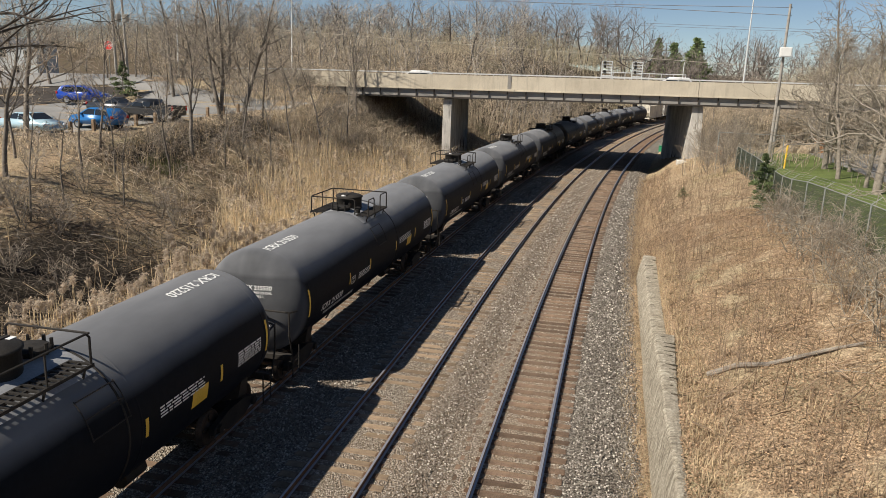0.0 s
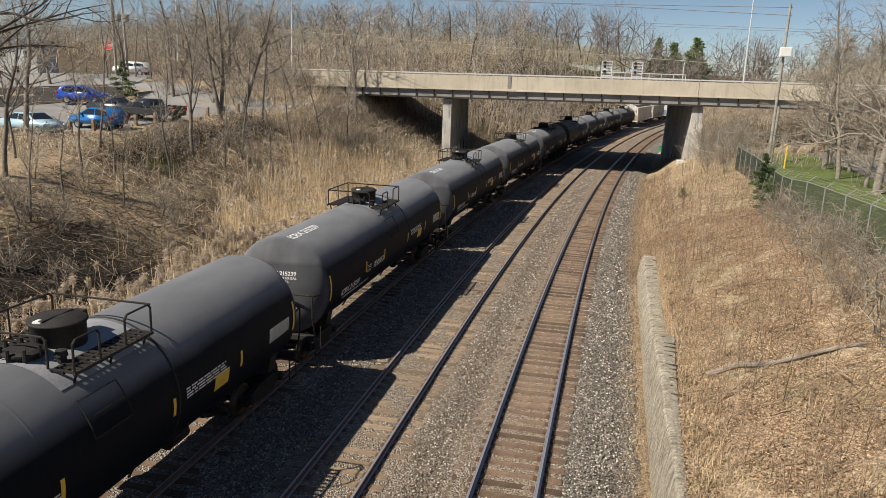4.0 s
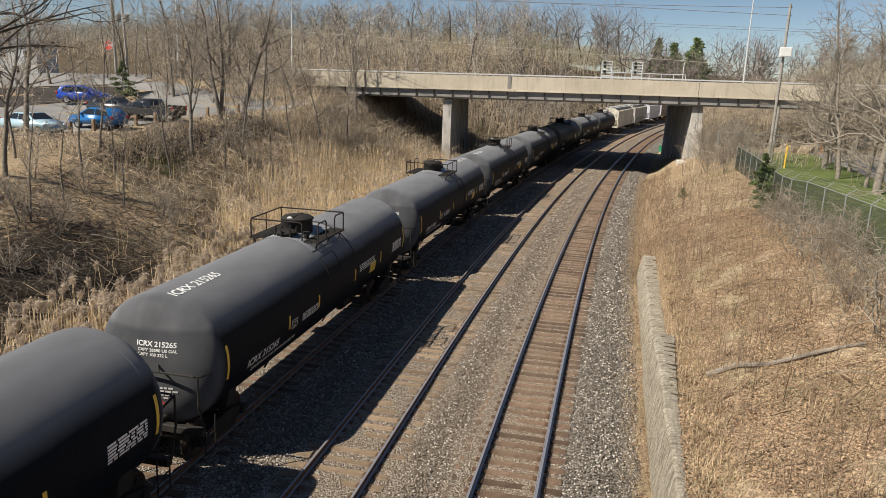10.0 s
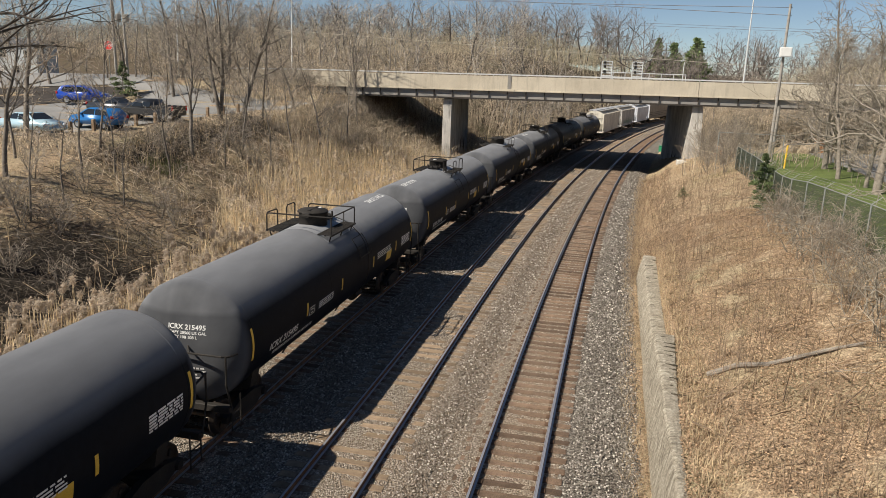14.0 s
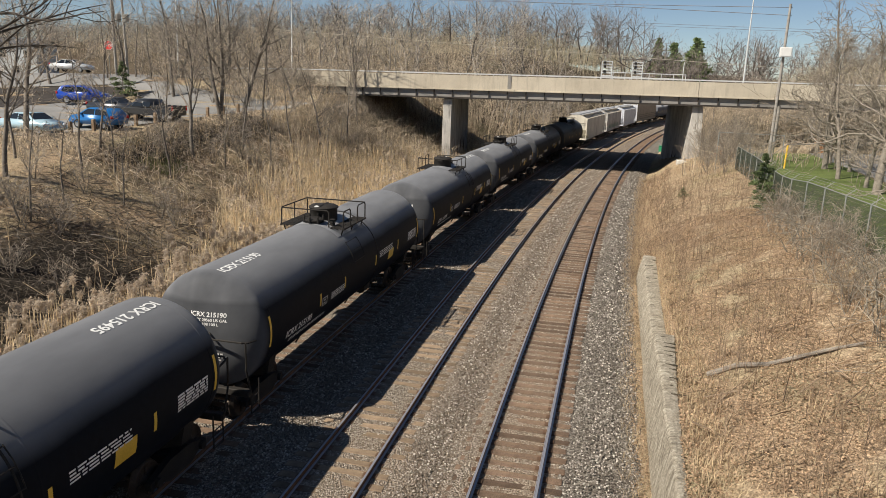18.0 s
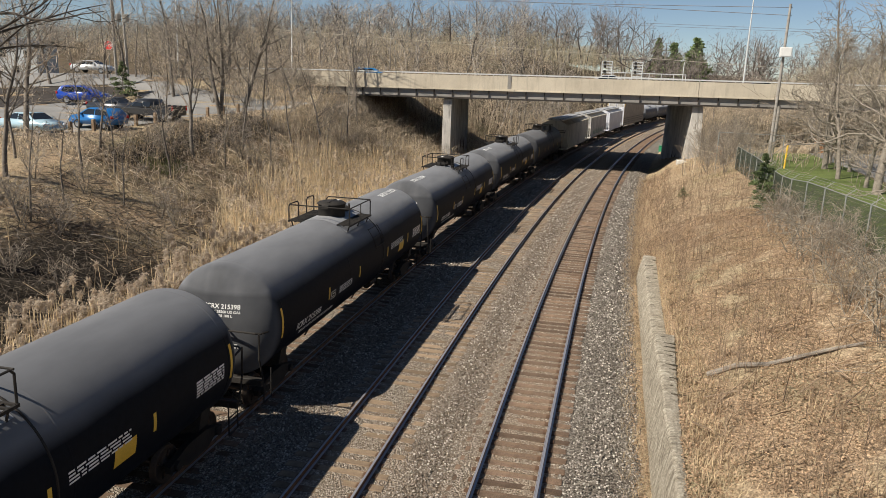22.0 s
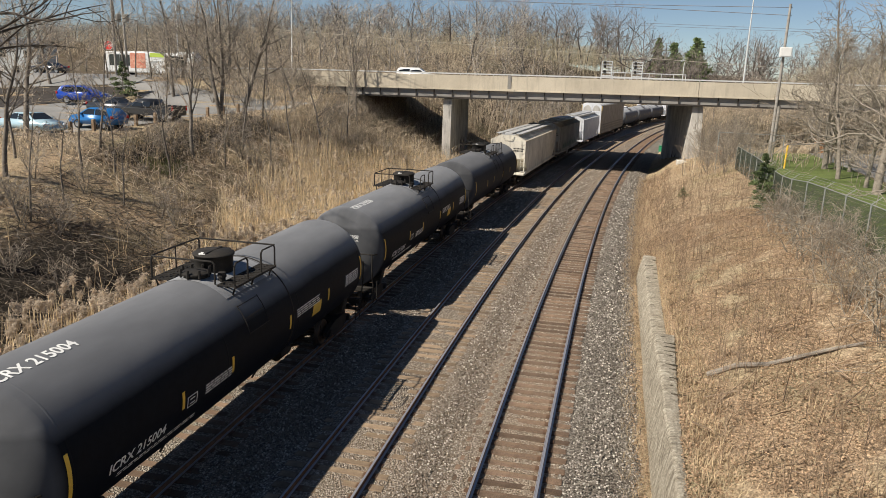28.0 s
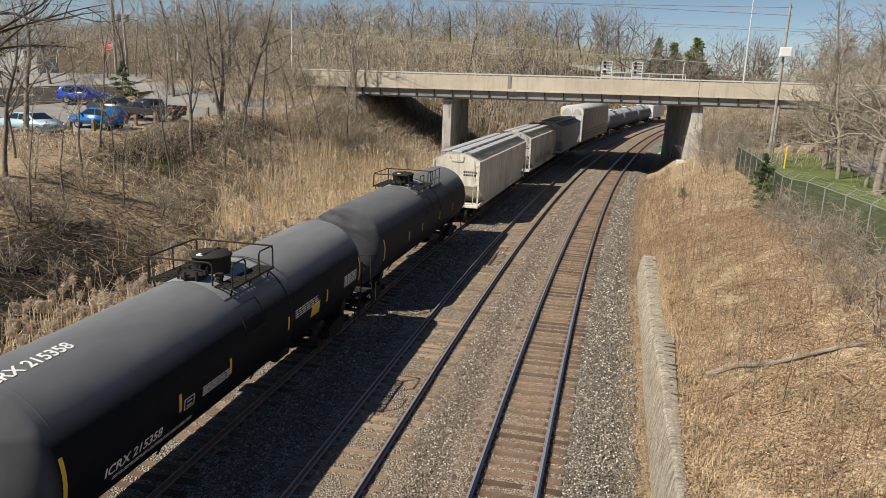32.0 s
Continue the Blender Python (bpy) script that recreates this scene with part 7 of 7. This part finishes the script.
def gate():
    gt = thing("gate", "tubular galvanised gate frame at the end of the fence", "gate")
    a, b = rail_point(66.0, 7.2), rail_point(66.0, 12.2)
    za, zb = float(ground_z(a.x, a.y)), float(ground_z(b.x, b.y))
    top = max(za, zb) + 2.3
    for p, z in ((a, za), (b, zb), ((a + b) / 2, (za + zb) / 2)):
        part("gate_post", rod(bmesh.new(), (p.x, p.y, z - 0.2), (p.x, p.y, top), 0.04, 0.04, 8), M_POST_GALV, gt)
    part("gate_rail", rod(bmesh.new(), (a.x, a.y, top), (b.x, b.y, top), 0.03, 0.03, 8), M_POST_GALV, gt)
    part("gate_brace", rod(bmesh.new(), (a.x, a.y, za + 0.1), (b.x, b.y, top), 0.02, 0.02, 8), M_POST_GALV, gt)


gate()


def pole(x, y, h, label, r=0.15, lean=(0, 0), arms=True, z=None, cans=0, mat=None):
    z = float(ground_z(x, y)) if z is None else z
    pl = thing("utility_pole", label, "utility pole", "utility poles", at=pose(x, y, z))
    top = Vector((lean[0], lean[1], h))
    part("shaft", rod(bmesh.new(), (0, 0, -0.3), top, r * 0.85, r * 0.6, 10), mat or M_POLE_WOOD, pl)
    if arms:
        part("crossarm", box(bmesh.new(), (top.x - 1.2, top.y - 0.06, h - 0.9), (top.x + 1.2, top.y + 0.06, h - 0.75), 0.01), M_POLE_WOOD, pl)
        for k in (-1.05, -0.4, 0.4, 1.05):
            part("insulator", lathe(bmesh.new(), [(0.04, 0), (0.06, 0.06), (0.03, 0.1), (0.05, 0.16), (0, 0.2)], 8, "Z", pose(top.x + k, top.y, h - 0.75)), M_POST_GALV, pl)
    for k in range(cans):
        sx = -1 if k % 2 else 1
        part("transformer", lathe(bmesh.new(), [(0, 0), (0.28, 0.02), (0.30, 0.1), (0.30, 0.8), (0.2, 0.9), (0, 0.92)], 14, "Z", pose(top.x * 0.7 + sx * 0.48, top.y * 0.7, h * 0.40)), M_POST_GALV, pl, "pale grey transformer can")
    return pl


pole(12.6, 65.4, 12.5, "weathered grey wooden utility pole beside the lawn", 0.16, (0.1, 0), False, None, 0)
p0 = thing("junction_box", "white metal box fixed high on the utility pole", "box")
part("case", box(bmesh.new(), (12.3, 64.95, 11.6), (13.2, 65.25, 12.35), 0.03), M_WHITE, p0)
part("door", box(bmesh.new(), (12.36, 64.93, 11.66), (13.14, 64.952, 12.29), 0.005), M_WHITE, p0)
pole(13.0, 66.8, 4.6, "stout weathered wooden pole stub beside the lawn", 0.22, (0.15, 0), False)
pole(-54.8, 75.5, 15.0, "tall weathered wooden utility pole at the street corner", 0.17, (-0.2, 0), True)
pole(-53.1, 75.2, 14.5, "wooden utility pole with two pale transformers", 0.16, (-0.5, 0), True, None, 2)
mk = thing("marker_post", "bright yellow plastic guy-wire guard on the lawn", "marker")
part("sleeve", rod(bmesh.new(), (13.1, 61.7, float(ground_z(13.1, 61.7))), (13.14, 61.7, float(ground_z(13.1, 61.7)) + 1.9), 0.07, 0.07, 10), M_YELLOW, mk)


def lamp_post(x, y, z, h, arm, label):
    lp = thing("street_lamp", label, "street lamp", "street lamps on the bridge", at=pose(x, y, z))
    part("shaft", rod(bmesh.new(), (0, 0, 0), (0, 0, h), 0.11, 0.06, 10), M_ALU, lp)
    part("arm", tube(bmesh.new(), [(0, 0, h), (0, arm * 0.3, h + 0.45), (0.0, arm * 0.8, h + 0.6), (0, arm, h + 0.6)], 0.04, 6), M_ALU, lp)
    part("lantern", box(bmesh.new(), (-0.16, arm - 0.1, h + 0.52), (0.16, arm - 0.8, h + 0.66), 0.04), M_ALU, lp)


for px_ in (16.4, -41.4):
    b_ = bridge_at(px_, BRIDGE_W - 0.6, float(road_z(px_)))
    lamp_post(b_.x, b_.y, b_.z - 0.1, 12.2, -2.0, "tall pale metal street lamp at the edge of the bridge")
b_ = bridge_at(-58.0, 21.5, float(road_z(-58)))
lamp_post(b_.x, b_.y, b_.z - 0.2, 12.0, -2.0, "tall pale metal street lamp beside the street")


def signals():
    sg = thing("signal_gantry", "pale steel gantry with two caged railway signals behind the bridge", "railway signal")
    z0 = 8.7
    at = lambda x, z: bridge_at(x, BRIDGE_W + 0.5, z)
    for x0, x1 in ((-0.85, 0.40), (2.95, 4.2)):
        cage = part("signal_cage", bmesh.new(), M_ALU, sg, "pale metal ladder cage")
        for x in (x0, x1):
            part("upright", rod(bmesh.new(), at(x, z0), at(x, z0 + 3.05), 0.07, 0.07, 6), M_ALU, cage)
        for k in range(6):
            part("rung", rod(bmesh.new(), at(x0, z0 + 1.2 + k * 0.36), at(x1, z0 + 1.2 + k * 0.36), 0.06, 0.06, 6), M_ALU, cage)
        for k in (1.6, 2.2, 2.7):
            part("signal_head", lathe(bmesh.new(), [(0, 0), (0.16, 0), (0.16, 0.3), (0, 0.3)], 12, "Z", Matrix.Translation(at(x0 + 0.35, z0 + k))), M_BLACK, cage)
    xs_ = np.linspace(-0.9, 9.6, 8)
    for z in (z0 + 1.1, z0 + 1.65):
        part("handrail", rod(bmesh.new(), at(-0.9, z), at(9.6, z), 0.05, 0.05, 6), M_ALU, sg)
    for x in xs_:
        part("handrail_post", rod(bmesh.new(), at(x, z0 + 0.2), at(x, z0 + 1.65), 0.05, 0.05, 6), M_ALU, sg)
    part("mast", rod(bmesh.new(), at(9.2, z0 + 0.2), at(9.25, z0 + 3.2), 0.05, 0.05, 6), M_ALU, sg)
    part("platform", box(bmesh.new(), at(-0.9, z0 - 0.1), at(9.6, z0 + 0.05) + Vector((0, 0.8, 0))), M_ALU, sg)


signals()


def wires():
    M_WIRE = plain("power_line", (0.20, 0.20, 0.21), 0.6)
    M_WIRE_TAN = plain("weathered_power_line", (0.55, 0.50, 0.40), 0.6)
    for (x0, y0, z0), (x1, y1, z1), sag, mat in (((-54.9, 75.5, 18.0), (12.9, 65.6, 14.8), 0.0, M_WIRE), ((-62, 118, 18.9), (60, 116, 16.6), 0.0, M_WIRE), ((-62, 118, 18.5), (60, 116, 16.3), 0.0, M_WIRE),
                                                 ((-70, 115, 16.1), (60, 106.3, 10.0), 0.1, M_WIRE_TAN), ((-54.9, 75.5, 17.4), (12.9, 65.6, 15.4), 0.3, M_WIRE)):
        w = thing("power_line", "thin grey overhead power line", "cable", "overhead lines")
        pts = []
        for k in range(25):
            f = k / 24
            pts.append((x0 + (x1 - x0) * f, y0 + (y1 - y0) * f, z0 + (z1 - z0) * f - 4 * sag * f * (1 - f)))
        bm = bmesh.new()
        rings = [[bm.verts.new((px, py + 0.022 * math.cos(a), pz + 0.022 * math.sin(a))) for a in (0, math.pi / 2, math.pi, 1.5 * math.pi)] for px, py, pz in pts]
        for a, b in zip(rings[:-1], rings[1:]):
            for i in range(4):
                bm.faces.new((a[i], a[(i + 1) % 4], b[(i + 1) % 4], b[i]))
        part("strand", bm, mat, w)


wires()


def street_bank():
    """The dark mulched bank between the car park and the pale street."""
    for nm, mat, lab, cat, lo, hi, dz in (
            ("mulch_bank", M_MULCH, "dark mulched bank between the car park and the street", "bank", [(-80, 56.5), (-53.3, 57.4), (-52.0, 63.1), (-47.6, 67.0)], [(-80, 66.0), (-62.4, 66.9), (-56.3, 68.6), (-50.0, 69.6)], 0.09),
            ("pavement", M_PAVING, "pale worn pavement along the street", "pavement", [(-80, 66.1), (-62.4, 67.0), (-56.3, 68.7), (-49.2, 70.7)], [(-80, 71.3), (-62.4, 72.9), (-56.3, 73.5), (-49.2, 74.2)], 0.12)):
        bm = bmesh.new()
        cols = []
        for i in range(25):
            f = i / 24 * 3
            k = min(int(f), 2)
            f -= k
            a, b = Vector(lo[k]).lerp(Vector(lo[k + 1]), f), Vector(hi[k]).lerp(Vector(hi[k + 1]), f)
            cols.append([bm.verts.new((q.x, q.y, float(ground_z(q.x, q.y)) + dz)) for q in (a.lerp(b, j / 8) for j in range(9))])
        for a, b in zip(cols[:-1], cols[1:]):
            for j in range(8):
                bm.faces.new((a[j], b[j], b[j + 1], a[j + 1]))
        bmesh.ops.recalc_face_normals(bm, faces=bm.faces[:])
        tagged(new(nm, mesh_of(nm, bm, mat)), lab, cat, kind="structure")


M_MULCH = mottled("dark_mulch", (0.018, 0.015, 0.013), (0.07, 0.06, 0.052), 1.2, 14, 0.95, 0, 0.6, 0.05)
street_bank()


def stop_sign():
    x, y = -54.5, 74.0
    z = float(ground_z(x, y))
    sg = thing("stop_sign", "red octagonal stop sign on a metal post", "traffic sign", at=pose(x, y, z, 0, 0, 12))
    part("post", rod(bmesh.new(), (0, 0.05, -0.2), (0, 0.05, 3.6), 0.035, 0.035, 8), M_POST_GALV, sg)
    oc = [(0.52 * math.cos(math.pi / 8 + k * math.pi / 4), 3.3 + 0.52 * math.sin(math.pi / 8 + k * math.pi / 4)) for k in range(8)]
    plate = part("rim_plate", extrude_profile(bmesh.new(), oc, -0.01, 0.01), M_WHITE, sg)
    oc = [(x_ * 0.92, 3.3 + (z_ - 3.3) * 0.92) for x_, z_ in oc]
    part("plate", extrude_profile(bmesh.new(), oc, -0.016, -0.008), plain("sign_red", (0.78, 0.07, 0.055), 0.45), sg)
    vs, fs, w = letters("STOP", 0.40)
    me = bpy.data.meshes.new("legend")
    me.from_pydata([(u - w / 2, -0.02, 3.16 + v) for u, v, _ in vs], [], fs)
    me.materials.append(M_WHITE)
    new("legend", me).parent = sg


stop_sign()


def house():
    M_SIDING = mottled("grey_siding", (0.44, 0.47, 0.48), (0.60, 0.63, 0.63), 0.6, 20, 0.8)
    M_SHINGLE = mottled("dark_shingle", (0.06, 0.06, 0.065), (0.13, 0.13, 0.13), 1, 20, 0.9)
    x, y = -94.5, 105.0
    z = float(ground_z(x, y)) - 0.2
    hs = thing("house", "grey-sided house with dark low-pitched roof across the street", "house", at=pose(x, y, z, 0, 0, 18))
    for lo, hi in (((-5, -4, 0), (5, -3.8, 5.6)), ((-5, 3.8, 0), (5, 4, 5.6)), ((-5, -3.8, 0), (-4.8, 3.8, 5.6)), ((4.8, -3.8, 0), (5, 3.8, 5.6))):
        part("wall", box(bmesh.new(), lo, hi), M_SIDING, hs)
    for sy in (-1, 1):
        bm = bmesh.new()
        a = [(-5.3, sy * 4.3, 5.5), (5.3, sy * 4.3, 5.5), (5.3, 0, 6.5), (-5.3, 0, 6.5)]
        vs = [bm.verts.new(p) for p in a] + [bm.verts.new((p[0], p[1], p[2] + 0.18)) for p in a]
        for f in ((0, 1, 2, 3), (4, 5, 6, 7), (0, 1, 5, 4), (1, 2, 6, 5), (2, 3, 7, 6), (3, 0, 4, 7)):
            bm.faces.new([vs[i] for i in f])
        bmesh.ops.recalc_face_normals(bm, faces=bm.faces[:])
        part("roof", bm, M_SHINGLE, hs)
    for sx in (-1, 1):
        part("gable", extrude_profile(bmesh.new(), [(-3.9, 5.6), (3.9, 5.6), (0, 6.45)], -0.1, 0.1), M_SIDING, hs, at=pose(sx * 4.9, 0, 0, 0, 0, 90))
    for x0, z0, w, h in ((-3.6, 1.0, 1.2, 1.4), (1.2, 1.0, 1.2, 1.4), (3.0, 3.5, 1.2, 1.3), (-3.6, 3.5, 1.2, 1.3), (-0.6, 3.5, 1.2, 1.3)):
        wn_ = part("window", box(bmesh.new(), (x0, -4.05, z0), (x0 + w, -3.98, z0 + h)), M_WHITE, hs)
        part("pane", box(bmesh.new(), (x0 + 0.1, -4.07, z0 + 0.1), (x0 + w - 0.1, -4.045, z0 + h - 0.1)), M_GLASS_DARK, wn_)
    part("door", box(bmesh.new(), (-1.0, -4.05, 0.2), (0.0, -3.98, 2.3)), M_WHITE, hs)


house()


def crate_stack(x, y):
    z = float(ground_z(x, y)) + 0.05
    d = thing("crate_stack", "stack of weathered orange-brown crates beside the lawn", "crates", at=pose(x, y, z, 0, 0, 12))
    m = mottled("orange_brown_timber", (0.30, 0.12, 0.05), (0.58, 0.30, 0.14), 2, 20, 0.8)
    for k in range(4):
        part("crate", box(bmesh.new(), (-0.5 + 0.05 * (k % 2), -0.4, 0.34 * k), (0.5 + 0.04 * (k % 2), 0.4, 0.34 * k + 0.30), 0.02), m, d)


def boulder(x, y, size, seed):
    r = random.Random(seed)
    bm = bmesh.new()
    bmesh.ops.create_icosphere(bm, subdivisions=2, radius=size)
    for v in bm.verts:
        v.co *= r.uniform(0.82, 1.1)
        v.co.z = max(v.co.z * 0.8, -size * 0.35)
    tagged(thing("boulder", "rounded tan boulder at the edge of the lawn", "boulder", "boulders by the lawn", at=pose(x, y, float(ground_z(x, y)) + size * 0.35), bm=bm, mat=mottled("tan_stone", (0.26, 0.20, 0.14), (0.48, 0.39, 0.28), 2, 12, 0.9)))


crate_stack(19.2, 76.6)
boulder(16.3, 76.0, 0.75, 3)
boulder(18.1, 76.4, 0.85, 4)
# orange netting by the pier, a green cabinet beside the far track
nt_ = thing("safety_netting", "crumpled orange plastic safety netting beside the bridge pier", "netting")
bx, by = 9.6, 76.2
for k in range(7):
    z = float(ground_z(bx + 0.16 * k, by))
    part("strand", rod(bmesh.new(), (bx + 0.16 * k, by, z - 0.1), (bx + 0.12 * k + 0.1, by + 0.1, z + 1.3 - 0.12 * (k % 3)), 0.022, 0.022, 5), M_ORANGE, nt_)
for k in range(6):
    z = float(ground_z(bx, by)) + 0.15 + 0.2 * k
    part("strand", rod(bmesh.new(), (bx - 0.1, by, z), (bx + 1.0, by + 0.08, z + 0.05), 0.022, 0.022, 5), M_ORANGE, nt_)
gp = rail_point(113.0, 1.6)
cb = thing("trackside_box", "small green metal box beside the track", "box", at=pose(gp.x, gp.y, -0.45))
M_GREENBOX = plain("green_enamel", (0.03, 0.28, 0.14), 0.5)
part("case", box(bmesh.new(), (-0.4, -0.3, 0), (0.4, 0.3, 0.8), 0.04), M_GREENBOX, cb)
part("lid", box(bmesh.new(), (-0.44, -0.34, 0.8), (0.44, 0.34, 0.88), 0.03), M_GREENBOX, cb)


# ---- traffic on the road ----
def bus(label):
    b = thing("bus", label, "bus", "road vehicles")
    part("body", box(bmesh.new(), (-1.27, -6.1, 0.35), (1.27, 6.1, 2.84), 0.14), P_WHITE, b, "", False)
    part("roof_pod", box(bmesh.new(), (-0.95, -5.9, 2.84), (0.95, -3.9, 3.06), 0.1), P_WHITE, b)
    part("roof_fairing", box(bmesh.new(), (-0.95, -0.8, 2.84), (0.95, 3.6, 2.95), 0.06), P_WHITE, b)
    M_MOTTLE = mottled("printed_apples", (0.45, 0.08, 0.05), (0.75, 0.50, 0.36), 3.0, 5.0, 0.5)
    M_LIME = plain("lime_print", (0.42, 0.55, 0.08), 0.5)
    for sx in (-1, 1):
        for y0, y1 in ((2.55, 3.9), (3.94, 5.35), (-5.2, -3.65), (-3.61, -2.2)):
            part("window", box(bmesh.new(), (sx * 1.26, y0, 1.15), (sx * 1.285, y1, 2.50)), M_GLASS_DARK, b)
        part("picture_panel", box(bmesh.new(), (sx * 1.26, 0.4, 0.9), (sx * 1.29, 2.5, 2.75)), M_MOTTLE, b, "red printed picture panel")
        part("lime_panel", box(bmesh.new(), (sx * 1.26, -2.1, 2.3), (sx * 1.29, -0.2, 2.8)), M_LIME, b)
        bm = bmesh.new()
        for k in range(8):
            box(bm, (sx * 1.285, -1.95 + k * 0.25, 1.6), (sx * 1.292, -1.80 + k * 0.25, 1.85))
        part("sign_bars", bm, plain("grey_print", (0.25, 0.27, 0.26), 0.6), b)
        for y in (-3.4, 3.7):
            w = part("wheel", lathe(bmesh.new(), [(0.0, -0.14), (0.46, -0.14), (0.49, -0.08), (0.49, 0.1), (0.45, 0.14), (0.28, 0.14), (0.0, 0.1)], 20, "Z", Matrix.Rotation(radians(90 * sx), 4, "Y")), M_TYRE, b, "", True, pose(sx * 1.12, y, 0.49))
            part("rim", lathe(bmesh.new(), [(0.0, 0.12), (0.2, 0.12), (0.28, 0.145), (0.28, 0.1)], 14, "Z", Matrix.Rotation(radians(90 * sx), 4, "Y")), M_RIM, w)
    b.scale = (1, 0.97, 1)
    part("windscreen", box(bmesh.new(), (-1.15, 6.08, 1.2), (1.15, 6.12, 2.7), 0.0), M_GLASS_DARK, b)
    return b


# each: thing, distance behind the bridge's near face, times and places along the road
TRAFFIC = [
    (vehicle("suv", P_WHITE, "white car driving along the bridge road"), 15.5, [(0, -24.6), (0.5, -33.0), (2.0, -59.0), (2.5, -66.9), (3.0, -75.5), (6.0, -122), (32.0, -380)]),
    (vehicle("suv", P_WHITE, "white car driving along the bridge road"), 12.5, [(0, 6.1), (0.5, -3.0), (1.0, -11.5), (1.5, -20.2), (2.0, -28.2), (2.5, -36.2), (4.0, -60), (8.0, -124), (32.0, -390)]),
    (vehicle("sedan", P_SILVER, "silver sedan driving along the bridge road"), 4.5, [(0, -310), (16.5, -86), (17.5, -70.3), (18.0, -62.2), (18.5, -54.5), (20.5, -23.2), (21.5, -8.2), (22.0, -0.7), (22.5, 6.4), (23.0, 14.9), (32.0, 145)]),
    (vehicle("hatch", P_AZURE, "bright blue hatchback driving along the bridge road"), 4.5, [(0, -340), (18.0, -82), (19.0, -66.5), (19.5, -59.5), (21.5, -33.6), (22.0, -26.6), (22.5, -19.9), (23.0, -12.8), (23.5, -5.9), (24.0, 1.2), (24.5, 8.2), (25.0, 15.2), (25.5, 22.5), (32.0, 115)]),
    (vehicle("sedan", P_DARK, "black car driving along the bridge road"), 15.5, [(0, 380), (21.5, 25.0), (22.0, 16.3), (22.5, 6.2), (23.0, -3.8), (23.5, -13.4), (24.0, -23.2), (24.5, -34.0), (26.5, -68.0), (27.5, -72.5), (28.0, -73.7), (28.5, -78.0), (30.0, -105), (32.0, -140)]),
    (vehicle("sedan", P_SILVER, "silver sedan driving along the bridge road"), 4.5, [(0, -390), (20.5, -83), (21.5, -67.3), (22.0, -59.6), (22.5, -52.0), (24.0, -30.0), (24.5, -21.5), (25.0, -14.2), (25.5, -6.4), (27.0, 17), (32.0, 95)]),
    (vehicle("suv", P_WHITE, "white hatchback driving along the bridge road"), 4.5, [(0, -400), (24.5, -73.5), (25.0, -66.2), (25.5, -58.2), (27.5, -29.0), (28.0, -21.5), (28.5, -14.4), (29.0, -7.4), (29.5, -0.3), (30.0, 6.6), (30.5, 13.6), (31.0, 21), (32.0, 36)]),
    (bus("white city bus with red and lime printed panels"), 12.5, [(0, 470), (23.5, 32.5), (24.0, 22.5), (24.5, 12.9), (25.0, 2.6), (25.5, -7.1), (27.5, -47.2), (28.0, -57.1), (28.5, -66.2), (29.0, -75.2), (30.0, -93), (32.0, -128)]),
]


# ---- what moves ----
def run_of_train(t):
    """Metres that the train has gone by t seconds."""
    u = (t - 16) / 16
    return 4.18366 * t + 2.0973 * (u * u - 1) + 0.3836 * (u ** 3 + 1)


def motions():
    for car, centre in TRAIN:
        rows = []
        for i in range(17):
            t = 2.0 * i
            rows.append((t, rail_pose(centre - run_of_train(t), TRACKS[0])))
        walk(car, rows)
        # wheelsets roll as the wagon goes
        if centre < 200:
            sets = [w for b in car.children if b.name.startswith("truck") for w in b.children]
            for w in sets:
                y = w.location.y
                turn = [(0.15 * i if i < 213 else 32.0) for i in range(214)]
                walk(w, [(t, pose(0, y, 0.455) @ Matrix.Rotation(run_of_train(t) / 0.455, 4, "X")) for t in turn])
    for car, depth, rows in TRAFFIC:
        left = rows[0][1] > rows[-1][1]
        keyed = []
        for t, x in rows:
            p = bridge_at(x + depth * 0.055, depth, float(road_z(x)) + float(np.interp(x, [-62, BX0, BX1, 60], [0.06, LANE_Z, LANE_Z, 0.06])) + (0.18 if depth < 10 else 0.0))
            keyed.append((t, Matrix.Translation(p) @ pose(0, 0, 0, 0, 0, (90 if left else -90) + 5.1)))
        walk(car, keyed)


motions()
